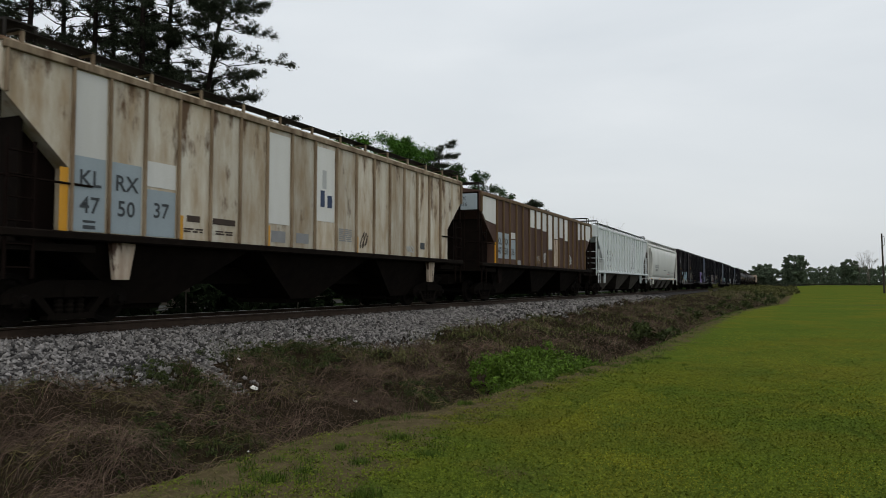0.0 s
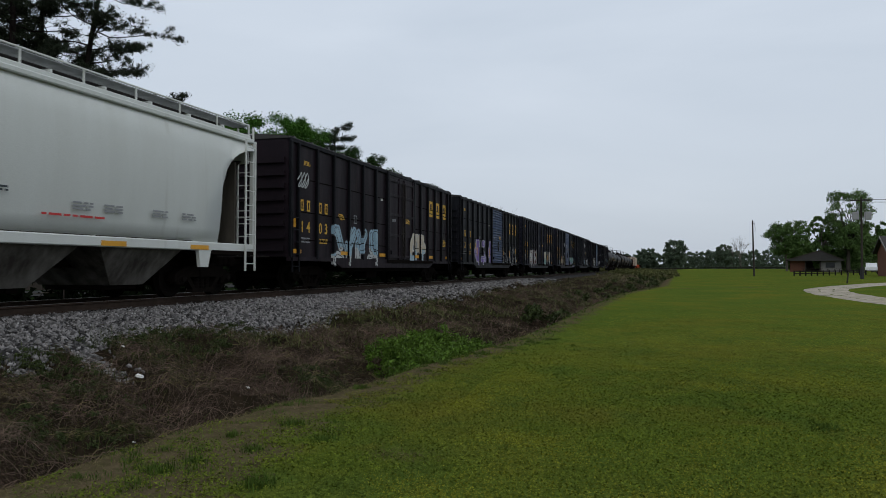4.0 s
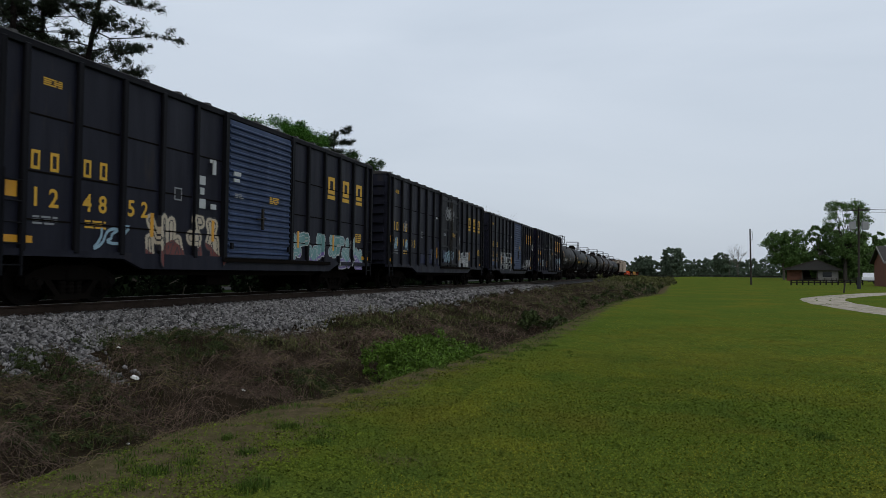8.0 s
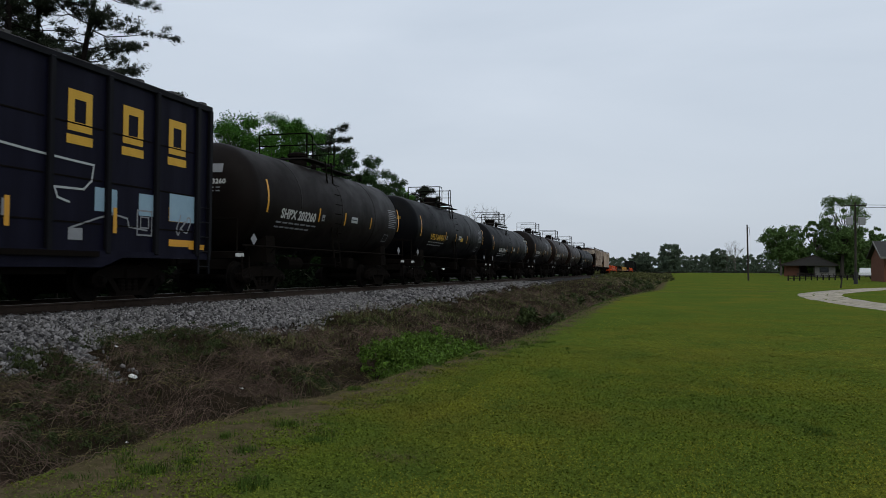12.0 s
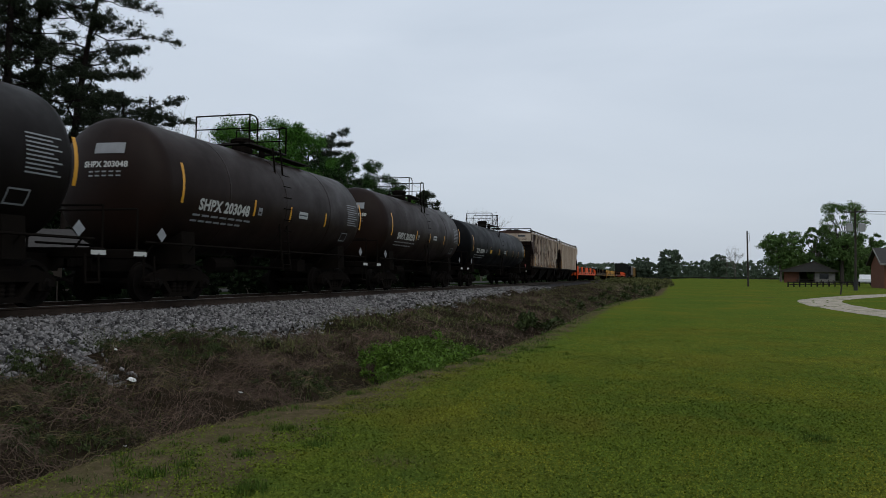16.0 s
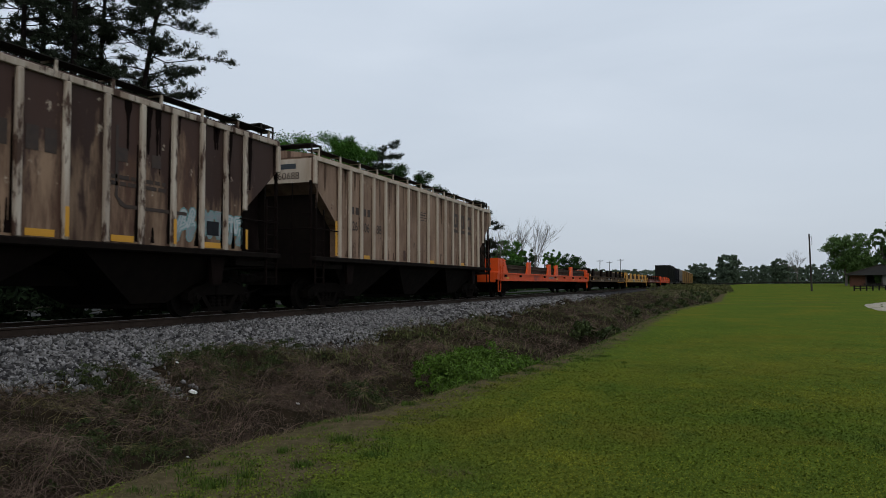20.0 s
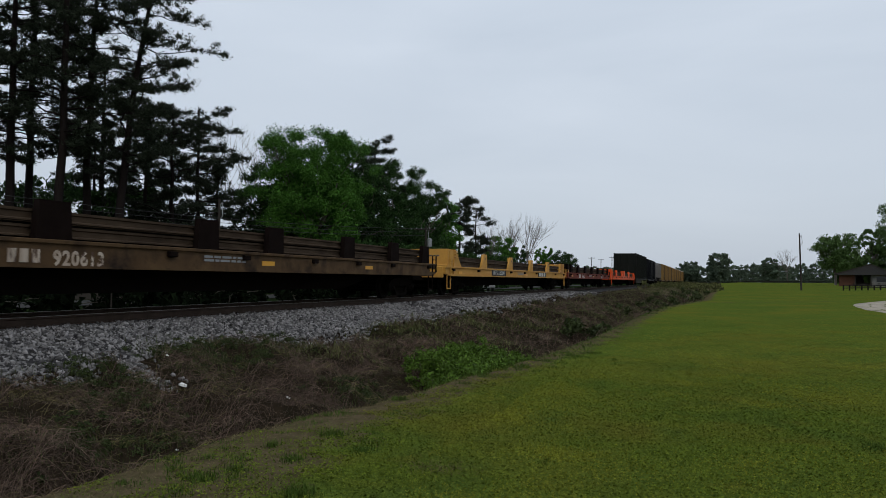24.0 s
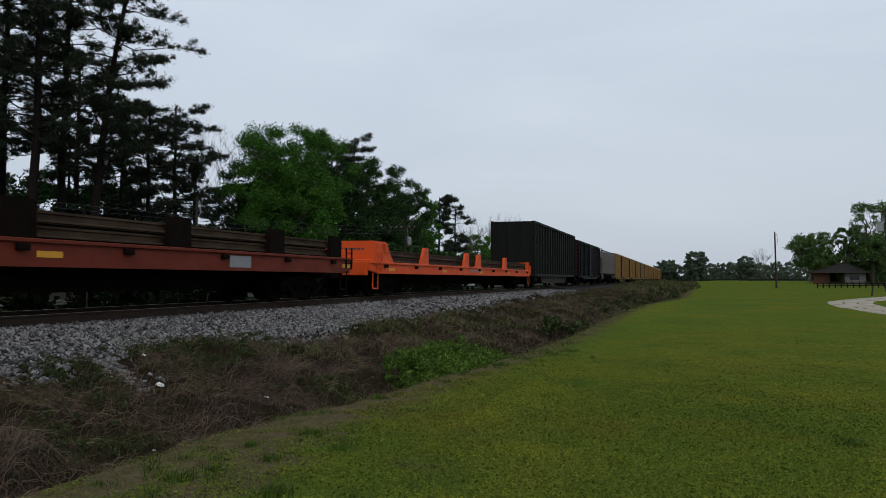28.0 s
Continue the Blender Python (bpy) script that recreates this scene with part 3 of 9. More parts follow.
def build_track():
    ys = np.concatenate([np.arange(-60, 120, 4.0), np.arange(120, 1000, 40.0)])
    g = Geo()
    rows = []
    for y in ys:
        zt = float(toe_z(y))
        rows.append([(-8.35, y, zt - 0.12), (-8.6, y, zt + 0.02), (-10.1, y, 0.63), (-10.4, y, 0.66), (-13.1, y, 0.66), (-15.0, y, 0.3), (-15.3, y, 0.1)])
    v = [p for r in rows for p in r]
    k = 7
    g.add(v, [(j * k + i, (j + 1) * k + i, (j + 1) * k + i + 1, j * k + i + 1) for j in range(len(rows) - 1) for i in range(k - 1)])
    bed = new("ballast_bed", g.mesh("ballast_bed", "ballast"))
    tagged(bed, "grey crushed-stone ballast bed under the track", "ballast", kind="structure")
    track = thing("track", "single railway track on creosoted ties", "railway track", (TRACK_X, 0, 0), kind="structure")
    prof = [(-0.075, 0), (0.075, 0), (0.075, 0.018), (0.012, 0.035), (0.012, 0.125), (0.037, 0.137), (0.037, 0.166), (-0.037, 0.166), (-0.037, 0.137), (-0.012, 0.125), (-0.012, 0.035), (-0.075, 0.018)]
    for side in (-1, 1):
        r = part("rail", Geo().prism(prof, -70, 1000, "y"), "rail", track, "rust-brown steel rail", (side * 0.755, 0, RAIL_Z - 0.17))
        part("running_surface", Geo().box(-0.03, 0.03, -70, 1000, 0.166, 0.17), "rail_head", r, "polished top of the rail")
    tie = Geo().box(-1.3, 1.3, -0.115, 0.115, -0.17, 0.0, 0.012).mesh("tie", "tie")
    plate = Geo().box(-0.1, 0.1, -0.14, 0.14, 0, 0.012).box(-0.1, -0.08, -0.05, 0.05, 0.012, 0.035).box(0.08, 0.1, -0.05, 0.05, 0.012, 0.035).mesh("tie_plate", "rail")
    rnd = random.Random(5)
    for i in range(150):
        t = part("tie", tie, None, track, at=pose(rnd.uniform(-0.04, 0.04), -4 + i * 0.52, RAIL_Z - 0.174, 0, 0, rnd.uniform(-1, 1)))
        if 8 < i < 60:
            part("tie_plate", plate, None, t, at=(0.755, 0, 0))
    return bed


M["ballast"] = material("crushed_granite_bed", (0.034, 0.032, 0.033), (0.014, 0.013, 0.014), 0.95, scale=11, amount=2.2, third=(0.13, 0.127, 0.13),
                        third_at=(0.58, 0.64), third_scale=8, bump=1.0, fine=20, spec=0.05)
build_track()

# ---- the parts that railcars share ----
SIDE = pose(0, 0, 0, 90, 0, 90)   # writing that faces the lawn, read along the track
SHARED = {}
TURNING = []                      # wheelsets and the car that carries each
CARS = []


def shared(key, make):
    if key not in SHARED:
        SHARED[key] = make()
    return SHARED[key]


def lettering(text, size, x, y, z, mat, parent, spacing=1.0, label="", end=False, bold=0.0):
    """Stencilled writing, centred at y, its foot at z; end: on the end of the car."""
    def make():
        cu = bpy.data.curves.new("lettering", "FONT")
        cu.body, cu.size, cu.align_x, cu.space_character, cu.offset = text, size * 1.38, "CENTER", spacing, bold
        cu.resolution_u = 3
        ob = bpy.data.objects.new("lettering", cu)
        me = bpy.data.meshes.new_from_object(ob)
        bpy.data.objects.remove(ob)
        me.name = "lettering"
        me.materials.clear()
        me.materials.append(M[mat])
        return me
    me = shared(("text", text, size, spacing, mat, bold), make)
    at = pose(x, y, z, 90, 0, 0) if end else Matrix.Translation((x, y, z)) @ SIDE
    return part("lettering", me, None, parent, label, at)


def fine_print(x, y, z, w, lines, mat, parent, h=0.05):
    """Small lines of writing too fine to read: plain bars."""
    g = Geo()
    rnd = random.Random(int(y * 100) + lines)
    for i in range(lines):
        a = y
        while a < y + w - 0.05:
            b = min(a + rnd.uniform(0.1, 0.35), y + w)
            g.box(x - 0.003, x, a, b, z - i * h * 1.6, z - i * h * 1.6 + h)
            a = b + 0.05
    tagged(part("stencil_bars", g, mat, parent), "rows of small stencilled marks", kind="stuff")


def patch(name, x, y0, y1, z0, z1, mat, parent, label="", out=0.005):
    return part(name, Geo().box(x - 0.01, x + out, y0, y1, z0, z1), mat, parent, label)


def wheelset_mesh():
    g = Geo()
    for s in (-1, 1):
        g.turn([(s * 0.70, 0.02), (s * 0.70, 0.455), (s * 0.735, 0.45), (s * 0.74, 0.425), (s * 0.83, 0.415), (s * 0.835, 0.34), (s * 0.79, 0.31), (s * 0.775, 0.14), (s * 0.85, 0.12), (s * 0.85, 0.02)][::s], (0, 0, 0), "x", 28)
    g.rod((-1.05, 0, 0), (1.05, 0, 0), 0.08, 10)
    for k in range(4):
        a = k * math.pi / 2
        g.rod((0.83, 0.24 * math.cos(a), 0.24 * math.sin(a)), (0.86, 0.24 * math.cos(a), 0.24 * math.sin(a)), 0.03, 6)
    return g.mesh("wheelset", "wheel")


def sideframe_mesh():
    """A cast sideframe: arched top, jaws over the axle ends, a window for the springs."""
    g = Geo()
    top = [(-1.12, 0.52), (-0.95, 0.62), (-0.5, 0.74), (0.5, 0.74), (0.95, 0.62), (1.12, 0.52)]
    g.prism([(-1.12, 0.36), (-0.62, 0.46), (0.62, 0.46), (1.12, 0.36)] + top[::-1], -0.09, 0.09)
    g.prism([(-0.72, 0.48), (-0.55, 0.48), (-0.28, 0.16), (-0.42, 0.16)][::-1], -0.08, 0.08)
    g.prism([(0.55, 0.48), (0.72, 0.48), (0.42, 0.16), (0.28, 0.16)][::-1], -0.08, 0.08)
    g.prism([(-0.46, 0.1), (0.46, 0.1), (0.42, 0.2), (-0.42, 0.2)], -0.09, 0.09)
    for s in (-1, 1):
        g.box(-0.11, 0.11, s * 0.9 - 0.15, s * 0.9 + 0.15, 0.28, 0.5, 0.03)
    for y in (-0.2, 0, 0.2):
        g.turn([(0.2, 0.07), (0.24, 0.085), (0.28, 0.07), (0.32, 0.085), (0.36, 0.07), (0.4, 0.085), (0.44, 0.07)], (0, y, 0), "z", 8)
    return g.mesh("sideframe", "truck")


def bearing_mesh():
    return Geo().turn([(0, 0.1), (0.1, 0.1), (0.12, 0.075), (0.17, 0.07), (0.18, 0.03)], (0, 0, 0), "x", 12).mesh("bearing_cap", "wheel")


def rail_truck(car, y):
    t = thing("rail_truck", "", "", (0, y, 0))
    t.parent = car
    frame_mesh, bearing, wheels = shared("sf", sideframe_mesh), shared("bc", bearing_mesh), shared("ws", wheelset_mesh)
    for s in (-1, 1):
        part("sideframe", frame_mesh, None, t, "grimy cast-steel sideframe" if s > 0 else "", (s * 1.02, 0, 0))
    part("bolster", shared("bol", lambda: Geo().box(-1.15, 1.15, -0.2, 0.2, 0.44, 0.68, 0.03).turn([(0.68, 0.3), (0.78, 0.3)], (0, 0, 0), "z", 12).mesh("bolster", "truck")), None, t)
    part("brake_beam", shared("bb", lambda: Geo().rod((-0.8, -0.42, 0.3), (0.8, -0.42, 0.3), 0.05).rod((-0.8, 0.42, 0.3), (0.8, 0.42, 0.3), 0.05).rod((0.3, -0.42, 0.3), (0.3, 0.42, 0.5), 0.03).mesh("brake_beam", "truck")), None, t)
    for o in (-0.9, 0.9):
        w = part("wheelset", wheels, None, t, at=(0, o, 0.425))
        for s in (1,):
            part("bearing_cap", bearing, None, t, at=(1.05, o, 0.425))
        TURNING.append((w, car, o))
    return t


def coupler(car, y, way):
    def make():
        return Geo().box(-0.07, 0.07, -0.1, 0.55, 0.78, 0.93, 0.02).box(-0.13, 0.13, 0.5, 0.78, 0.72, 0.98, 0.04).box(0.06, 0.17, 0.68, 0.86, 0.74, 0.96, 0.03).rod((0.1, -0.1, 0.6), (0.25, 0.5, 0.42), 0.03).mesh("coupler", "truck")
    part("coupler", shared("cpl", make), None, car, at=pose(0, y, 0, 0, 0, 0 if way > 0 else 180))


def ladder(car, x, y, z0, z1, axis, width, mat, rungs, name="ladder", label=""):
    g = Geo()
    for s in (0, width):
        p = (x, y + s) if axis == "y" else (x + s, y)
        g.box(p[0] - 0.02, p[0] + 0.02, p[1] - 0.02, p[1] + 0.02, z0, z1)
    for i in range(rungs):
        z = z0 + (z1 - z0) * (i + 0.5) / rungs
        q = (x, y + width, z) if axis == "y" else (x + width, y, z)
        g.rod((x, y, z), q, 0.014, 5)
    return part(name, g, mat, car, label)


def start_car(name, label, category, s0, s1, group):
    """A car whose ends stand at s0 and s1 along the train."""
    car = thing(name, label, category, group=group)
    CARS.append((car, (s0 + s1) / 2))
    return car, (s1 - s0) / 2


def graffiti(car, depth, y0, y1, z0, z1, fill, edge, seed, second=None, strokes=9, cell=0.022):
    """Sprayed shapes that follow the side's posts: bloated strokes with an outline. depth(y) is the side's outer face."""
    rnd = random.Random(seed)
    w, h = y1 - y0, z1 - z0
    segs = []
    count = max(2, int(strokes * 0.62))
    for i in range(count):
        a0 = y0 + w * i / count
        cw = w / count
        tilt, drop = rnd.uniform(-0.1, 0.1), rnd.uniform(-0.04, 0.06)
        node = lambda k: (a0 + cw * (0.2 + 0.3 * (k % 3) + tilt * (k // 3 - 1) + rnd.uniform(-0.05, 0.05)), z0 + h * (0.17 + 0.33 * (k // 3) + drop + rnd.uniform(-0.03, 0.03)))
        for q in range(4):
            a = rnd.randrange(9)
            b = rnd.choice([k for k in range(9) if k != a and abs(k % 3 - a % 3) < 2 and abs(k // 3 - a // 3) < 2 or abs(k - a) == 6])
            segs.append((node(a), node(b), min(h * 0.15, cw * 0.22) * rnd.uniform(0.8, 1.2)))
    ny, nz = int(w / cell), int(h / cell)
    cy, cz = np.meshgrid(y0 + (np.arange(ny) + 0.5) * cell, z0 + (np.arange(nz) + 0.5) * cell, indexing="ij")
    best = np.full(cy.shape, 9.0)
    for (ay, az), (by, bz), r in segs:
        dy, dz = by - ay, bz - az
        t = np.clip(((cy - ay) * dy + (cz - az) * dz) / (dy * dy + dz * dz + 1e-6), 0, 1)
        best = np.minimum(best, np.hypot(cy - ay - t * dy, cz - az - t * dz) - r)
    g = Geo()
    line = max(0.028, h * 0.024)
    for i in range(ny):
        ya, yb = y0 + i * cell, y0 + (i + 1) * cell
        xa = depth((ya + yb) / 2) + 0.004
        xb = depth((ya + yb) / 2 + cell) + 0.004
        run, kind = None, None
        for j in range(nz + 1):
            k = None
            if j < nz and best[i, j] < line:
                k = 1 if best[i, j] > 0 or -0.085 * h < best[i, j] < -0.062 * h else (2 if second and cz[i, j] < z0 + h * (0.36 + 0.12 * math.sin(cy[i, j] * 5)) else 0)
            if k != kind:
                if kind is not None:
                    za, zb = z0 + run * cell, z0 + j * cell
                    g.slot = kind
                    g.add([(xa, ya, za), (xa, yb, za), (xa, yb, zb), (xa, ya, zb)], [(0, 1, 2, 3)])
                    if abs(xb - xa) > 0.01:
                        o = 0.004 if xb < xa else -0.004
                        g.add([(xa, yb + o, za), (xb, yb + o, za), (xb, yb + o, zb), (xa, yb + o, zb)], [(0, 1, 2, 3)])
                run, kind = j, k
    part("graffiti", g, (fill, edge, second or fill), car, "sprayed graffiti of swollen strokes")


def scrawl(car, x, y0, y1, z0, z1, mat, seed, r=0.02):
    """A quick sprayed tag: one thin line of uneven loops."""
    rnd = random.Random(seed)
    g = Geo()
    n = 44
    f1, f2, p1, p2 = rnd.uniform(2.2, 3.6), rnd.uniform(4.5, 7), rnd.uniform(0, 6), rnd.uniform(0, 6)
    wide, mid, high = (y1 - y0), (z0 + z1) / 2, (z1 - z0) / 2
    pts = []
    for i in range(n + 1):
        u = i / n
        sway = 0.16 * math.sin(6.283 * f1 * u + p2) + 0.05 * math.sin(6.283 * f2 * u)
        pts.append((y0 + wide * (0.16 + 0.68 * u + sway), mid + high * (0.62 * math.cos(6.283 * f1 * u + p1) + 0.3 * math.sin(6.283 * f2 * u * 0.5 + p2))))
    for (a, b), (c, d) in zip(pts, pts[1:]):
        l = math.hypot(c - a, d - b) + 1e-6
        u, w = -(d - b) / l * r, (c - a) / l * r
        g.add([(x, a - u, b - w), (x, c - u, d - w), (x, c + u, d + w), (x, a + u, b + w)], [(0, 1, 2, 3)])
    return part("tag", g, mat, car, "thin sprayed tag")


def stroke(car, x, pts, mat, r=0.02, label="sprayed outline"):
    """A sprayed line through a few points."""
    g = Geo()
    for (a, b), (c, d) in zip(pts, pts[1:]):
        l = math.hypot(c - a, d - b) + 1e-6
        ey, ez = (c - a) / l * r, (d - b) / l * r
        g.add([(x, a - ey + ez, b - ez - ey), (x, c + ey + ez, d + ez - ey), (x, c + ey - ez, d + ez + ey), (x, a - ey - ez, b - ez + ey)], [(0, 1, 2, 3)])
    return part("tag", g, mat, car, label)


def grime_runs(car, x, posts, z0, z1, mat, seed, label, every=1.0, edge=0.06):
    """Dark runs down each bay: beside the ribs, from the roof and up from the sill."""
    rnd = random.Random(seed)
    for a, b in zip(posts, posts[1:]):
        if rnd.random() > every:
            continue
        g = Geo()

        def run(y, w, za, zb):
            k = 7
            left, right = [], []
            for i in range(k + 1):
                u = i / k
                half = w * (1 - 0.75 * u) * rnd.uniform(0.55, 1.2)
                z = za + (zb - za) * u
                left.append((x, max(a + edge, y - half), z))
                right.append((x, min(b - edge, y + half), z))
            n = k + 1
            g.add(left + right, [(i, n + i, n + i + 1, i + 1) if zb > za else (i, i + 1, n + i + 1, n + i) for i in range(k)])
        for y in (a + edge + 0.03, b - edge - 0.03):
            top = rnd.uniform(0.55, 1.0)
            run(y, rnd.uniform(0.025, 0.07), z0, z0 + (z1 - z0) * top)
        for _ in range(rnd.randint(1, 3)):
            run(rnd.uniform(a + 0.12, b - 0.12), rnd.uniform(0.03, 0.11), z1, z1 - rnd.uniform(0.25, 1.3))
        for _ in range(rnd.randint(0, 2)):
            run(rnd.uniform(a + 0.12, b - 0.12), rnd.uniform(0.04, 0.1), z0, z0 + rnd.uniform(0.15, 0.6))
        part("grime_runs", g, mat, car, label)


# ---- covered hoppers ----


def hopper_bay(y, half, zt, zb, mat, parent, label):
    """One funnel under the body with its gate."""
    def make():
        g = Geo()
        t = [(-1.45, -half, zt), (1.45, -half, zt), (1.45, half, zt), (-1.45, half, zt)]
        b = [(-0.9, -0.5, zb), (0.9, -0.5, zb), (0.9, 0.5, zb), (-0.9, 0.5, zb)]
        g.add(t + b, [(4, 7, 6, 5), (0, 1, 2, 3)] + [(i, 4 + i, 4 + (i + 1) % 4, (i + 1) % 4) for i in range(4)])
        return g.mesh("hopper_bay", mat)
    bay = part("hopper_bay", shared(("bay", half, zt, zb, mat), make), None, parent, label, (0, y, 0))
    part("outlet_gate", shared("gate", lambda: Geo().box(-0.75, 0.75, -0.5, 0.5, -0.1, 0.0, 0.02).rod((-0.8, 0.2, -0.05), (0.8, 0.2, -0.05), 0.03).mesh("outlet_gate", "truck")), None, bay, at=(0, 0, zb))


EARLY_BAYS = ([0, 3, 9, 12, 15], [0.72, 0.85, 0.96, 0.88, 0.84])
LATE_BAYS = ([0, 2, 4, 8, 10, 13, 14, 15], [0.64, 0.85, 0.95, 0.94, 0.88, 0.87, 0.81, 0.72])


def hopper_posts(hl, first, last, bays=EARLY_BAYS, n=16):
    """Posts of a hopper's side: none on the sloping ends, wider bays towards the middle."""
    w = np.interp(np.arange(n), *bays)
    at = np.concatenate([[0], np.cumsum(w)]) / w.sum()
    return [-hl + 0.06] + [float(-hl + first + (2 * hl - first - last) * k) for k in at] + [hl - 0.06]


def ribbed_hopper(label, s0, s1, paint, rib_mat, under, ribs, bays=3, eave=4.2, base=1.42, half=1.55, walk_mat="grating", end_mat=None, cut=None, rib_w=0.08, rail_high=True, sill_mat="under_hopper", zones=None, bulkhead=False, jack_mat=None):
    """A covered hopper with outside posts, sloping ends and a running board."""
    car, hl = start_car("covered_hopper", label, "hopper car", s0, s1, "cars of the freight train")
    cut = cut or (eave - 0.75, 1.75, base + 0.8)
    zc, inset, zl = cut
    body = Geo()
    prof = [(-hl + inset, base), (hl - inset, base), (hl - inset, zl), (hl, zc), (hl, eave), (-hl, eave), (-hl, zc), (-hl + inset, zl)]
    body.prism(prof, -half, half)
    b = part("body", body, paint, car)
    roof = Geo()
    roof.prism([(-half - 0.03, eave), (half + 0.03, eave), (half, eave + 0.06), (0.7, eave + 0.2), (-0.7, eave + 0.2), (-half, eave + 0.06)], -hl - 0.02, hl + 0.02, "y")
    part("roof", roof, paint, car)
    part("eave_strip", Geo().box(half - 0.02, half + 0.06, -hl, hl, eave - 0.1, eave + 0.02, 0.01), rib_mat, car)
    rib = Geo().box(0, 0.085, -rib_w / 2, rib_w / 2, base, eave - 0.1, 0.015).mesh("rib", rib_mat)
    short = Geo().box(0, 0.085, -rib_w / 2, rib_w / 2, zc, eave - 0.1, 0.015).mesh("rib", rib_mat)
    places = hopper_posts(hl, *zones) if zones else [-hl + 0.06 + (2 * hl - 0.12) * i / (ribs - 1) for i in range(ribs)]
    for y in places:
        edge = abs(y) > hl - inset + 0.05
        for s in (1, -1):
            if edge:
                k = (abs(y) - (hl - inset)) / inset
                lo = zl + (zc - zl) * k
                part("rib", Geo().box(0, 0.085, -rib_w / 2, rib_w / 2, lo, eave - 0.1, 0.015), rib_mat, car, at=pose(s * half, y, 0, 0, 0, 0 if s > 0 else 180)) if s > 0 else part("rib", short, None, car, at=pose(-half, y, 0, 0, 0, 180))
            else:
                part("rib", rib, None, car, at=pose(s * half, y, 0, 0, 0, 0 if s > 0 else 180))
    for a, b in zip(places, places[1:]):
        a, b = a + rib_w / 2, b - rib_w / 2
        if max(abs(a), abs(b)) < hl - inset + 0.1:
            part("panel", Geo().box(half - 0.02, half + 0.005, -(b - a) / 2, (b - a) / 2, base + 0.01, eave - 0.1), paint, car, at=(0, (a + b) / 2, 0))
    # dark plates added to stand for the deep shade under the sloping ends
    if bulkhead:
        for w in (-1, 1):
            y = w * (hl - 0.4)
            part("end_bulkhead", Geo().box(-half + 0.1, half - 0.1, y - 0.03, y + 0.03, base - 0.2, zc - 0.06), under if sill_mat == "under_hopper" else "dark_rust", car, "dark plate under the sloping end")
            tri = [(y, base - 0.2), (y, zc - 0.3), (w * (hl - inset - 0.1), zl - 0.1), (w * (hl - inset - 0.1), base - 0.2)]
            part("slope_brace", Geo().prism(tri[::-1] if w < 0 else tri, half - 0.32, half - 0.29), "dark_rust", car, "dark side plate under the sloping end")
    for s in (1, -1):
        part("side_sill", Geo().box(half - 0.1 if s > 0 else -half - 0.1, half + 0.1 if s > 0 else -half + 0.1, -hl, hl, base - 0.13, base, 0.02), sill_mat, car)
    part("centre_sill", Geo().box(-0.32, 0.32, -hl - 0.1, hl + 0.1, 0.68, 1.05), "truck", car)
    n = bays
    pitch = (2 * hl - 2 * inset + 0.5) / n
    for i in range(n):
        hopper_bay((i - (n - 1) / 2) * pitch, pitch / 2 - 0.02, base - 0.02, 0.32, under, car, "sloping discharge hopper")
    for w in (-1, 1):
        y = w * hl
        part("end_platform", Geo().box(-half, half, min(y, y - w * 1.7), max(y, y - w * 1.7), base - 0.32, base - 0.2), "truck", car)
        for x in (-half + 0.06, -0.3, half - 0.06):
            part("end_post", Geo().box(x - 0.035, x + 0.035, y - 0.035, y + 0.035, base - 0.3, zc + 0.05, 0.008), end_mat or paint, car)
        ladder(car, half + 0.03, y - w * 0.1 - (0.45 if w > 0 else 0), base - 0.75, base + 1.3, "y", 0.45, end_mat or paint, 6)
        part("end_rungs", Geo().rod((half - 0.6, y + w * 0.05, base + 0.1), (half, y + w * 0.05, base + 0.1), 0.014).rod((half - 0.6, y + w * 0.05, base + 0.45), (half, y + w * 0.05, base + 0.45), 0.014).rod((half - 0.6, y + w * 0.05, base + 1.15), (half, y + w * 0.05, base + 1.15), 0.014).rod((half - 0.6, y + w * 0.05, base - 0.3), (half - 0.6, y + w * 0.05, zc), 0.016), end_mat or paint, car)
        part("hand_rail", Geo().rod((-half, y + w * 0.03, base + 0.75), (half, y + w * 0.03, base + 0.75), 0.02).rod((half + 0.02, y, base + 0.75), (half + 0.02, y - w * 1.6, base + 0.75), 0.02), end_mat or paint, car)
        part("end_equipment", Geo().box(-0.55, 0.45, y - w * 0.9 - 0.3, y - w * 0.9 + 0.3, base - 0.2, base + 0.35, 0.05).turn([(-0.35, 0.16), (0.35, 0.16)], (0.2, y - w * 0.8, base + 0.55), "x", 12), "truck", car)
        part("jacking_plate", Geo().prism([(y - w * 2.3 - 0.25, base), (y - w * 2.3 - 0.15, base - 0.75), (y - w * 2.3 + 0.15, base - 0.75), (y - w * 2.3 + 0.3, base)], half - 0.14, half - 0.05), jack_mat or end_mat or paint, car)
        coupler(car, y, w)
        rail_truck(car, w * (hl - 1.65))
    board = Geo()
    for x in (-0.3, 0.3):
        board.box(x - 0.17, x + 0.17, -hl - 0.1, hl + 0.1, eave + 0.27, eave + 0.285)
    part("running_board", board, walk_mat, car, "steel grating walkway along the roof")
    for i in range(17):
        part("walkway_bracket", shared(("wb", eave, walk_mat), lambda: Geo().box(-0.55, 0.55, -0.025, 0.025, eave + 0.18, eave + 0.27).mesh("walkway_bracket", walk_mat)), None, car, at=(0, -hl + i * hl / 8, 0))
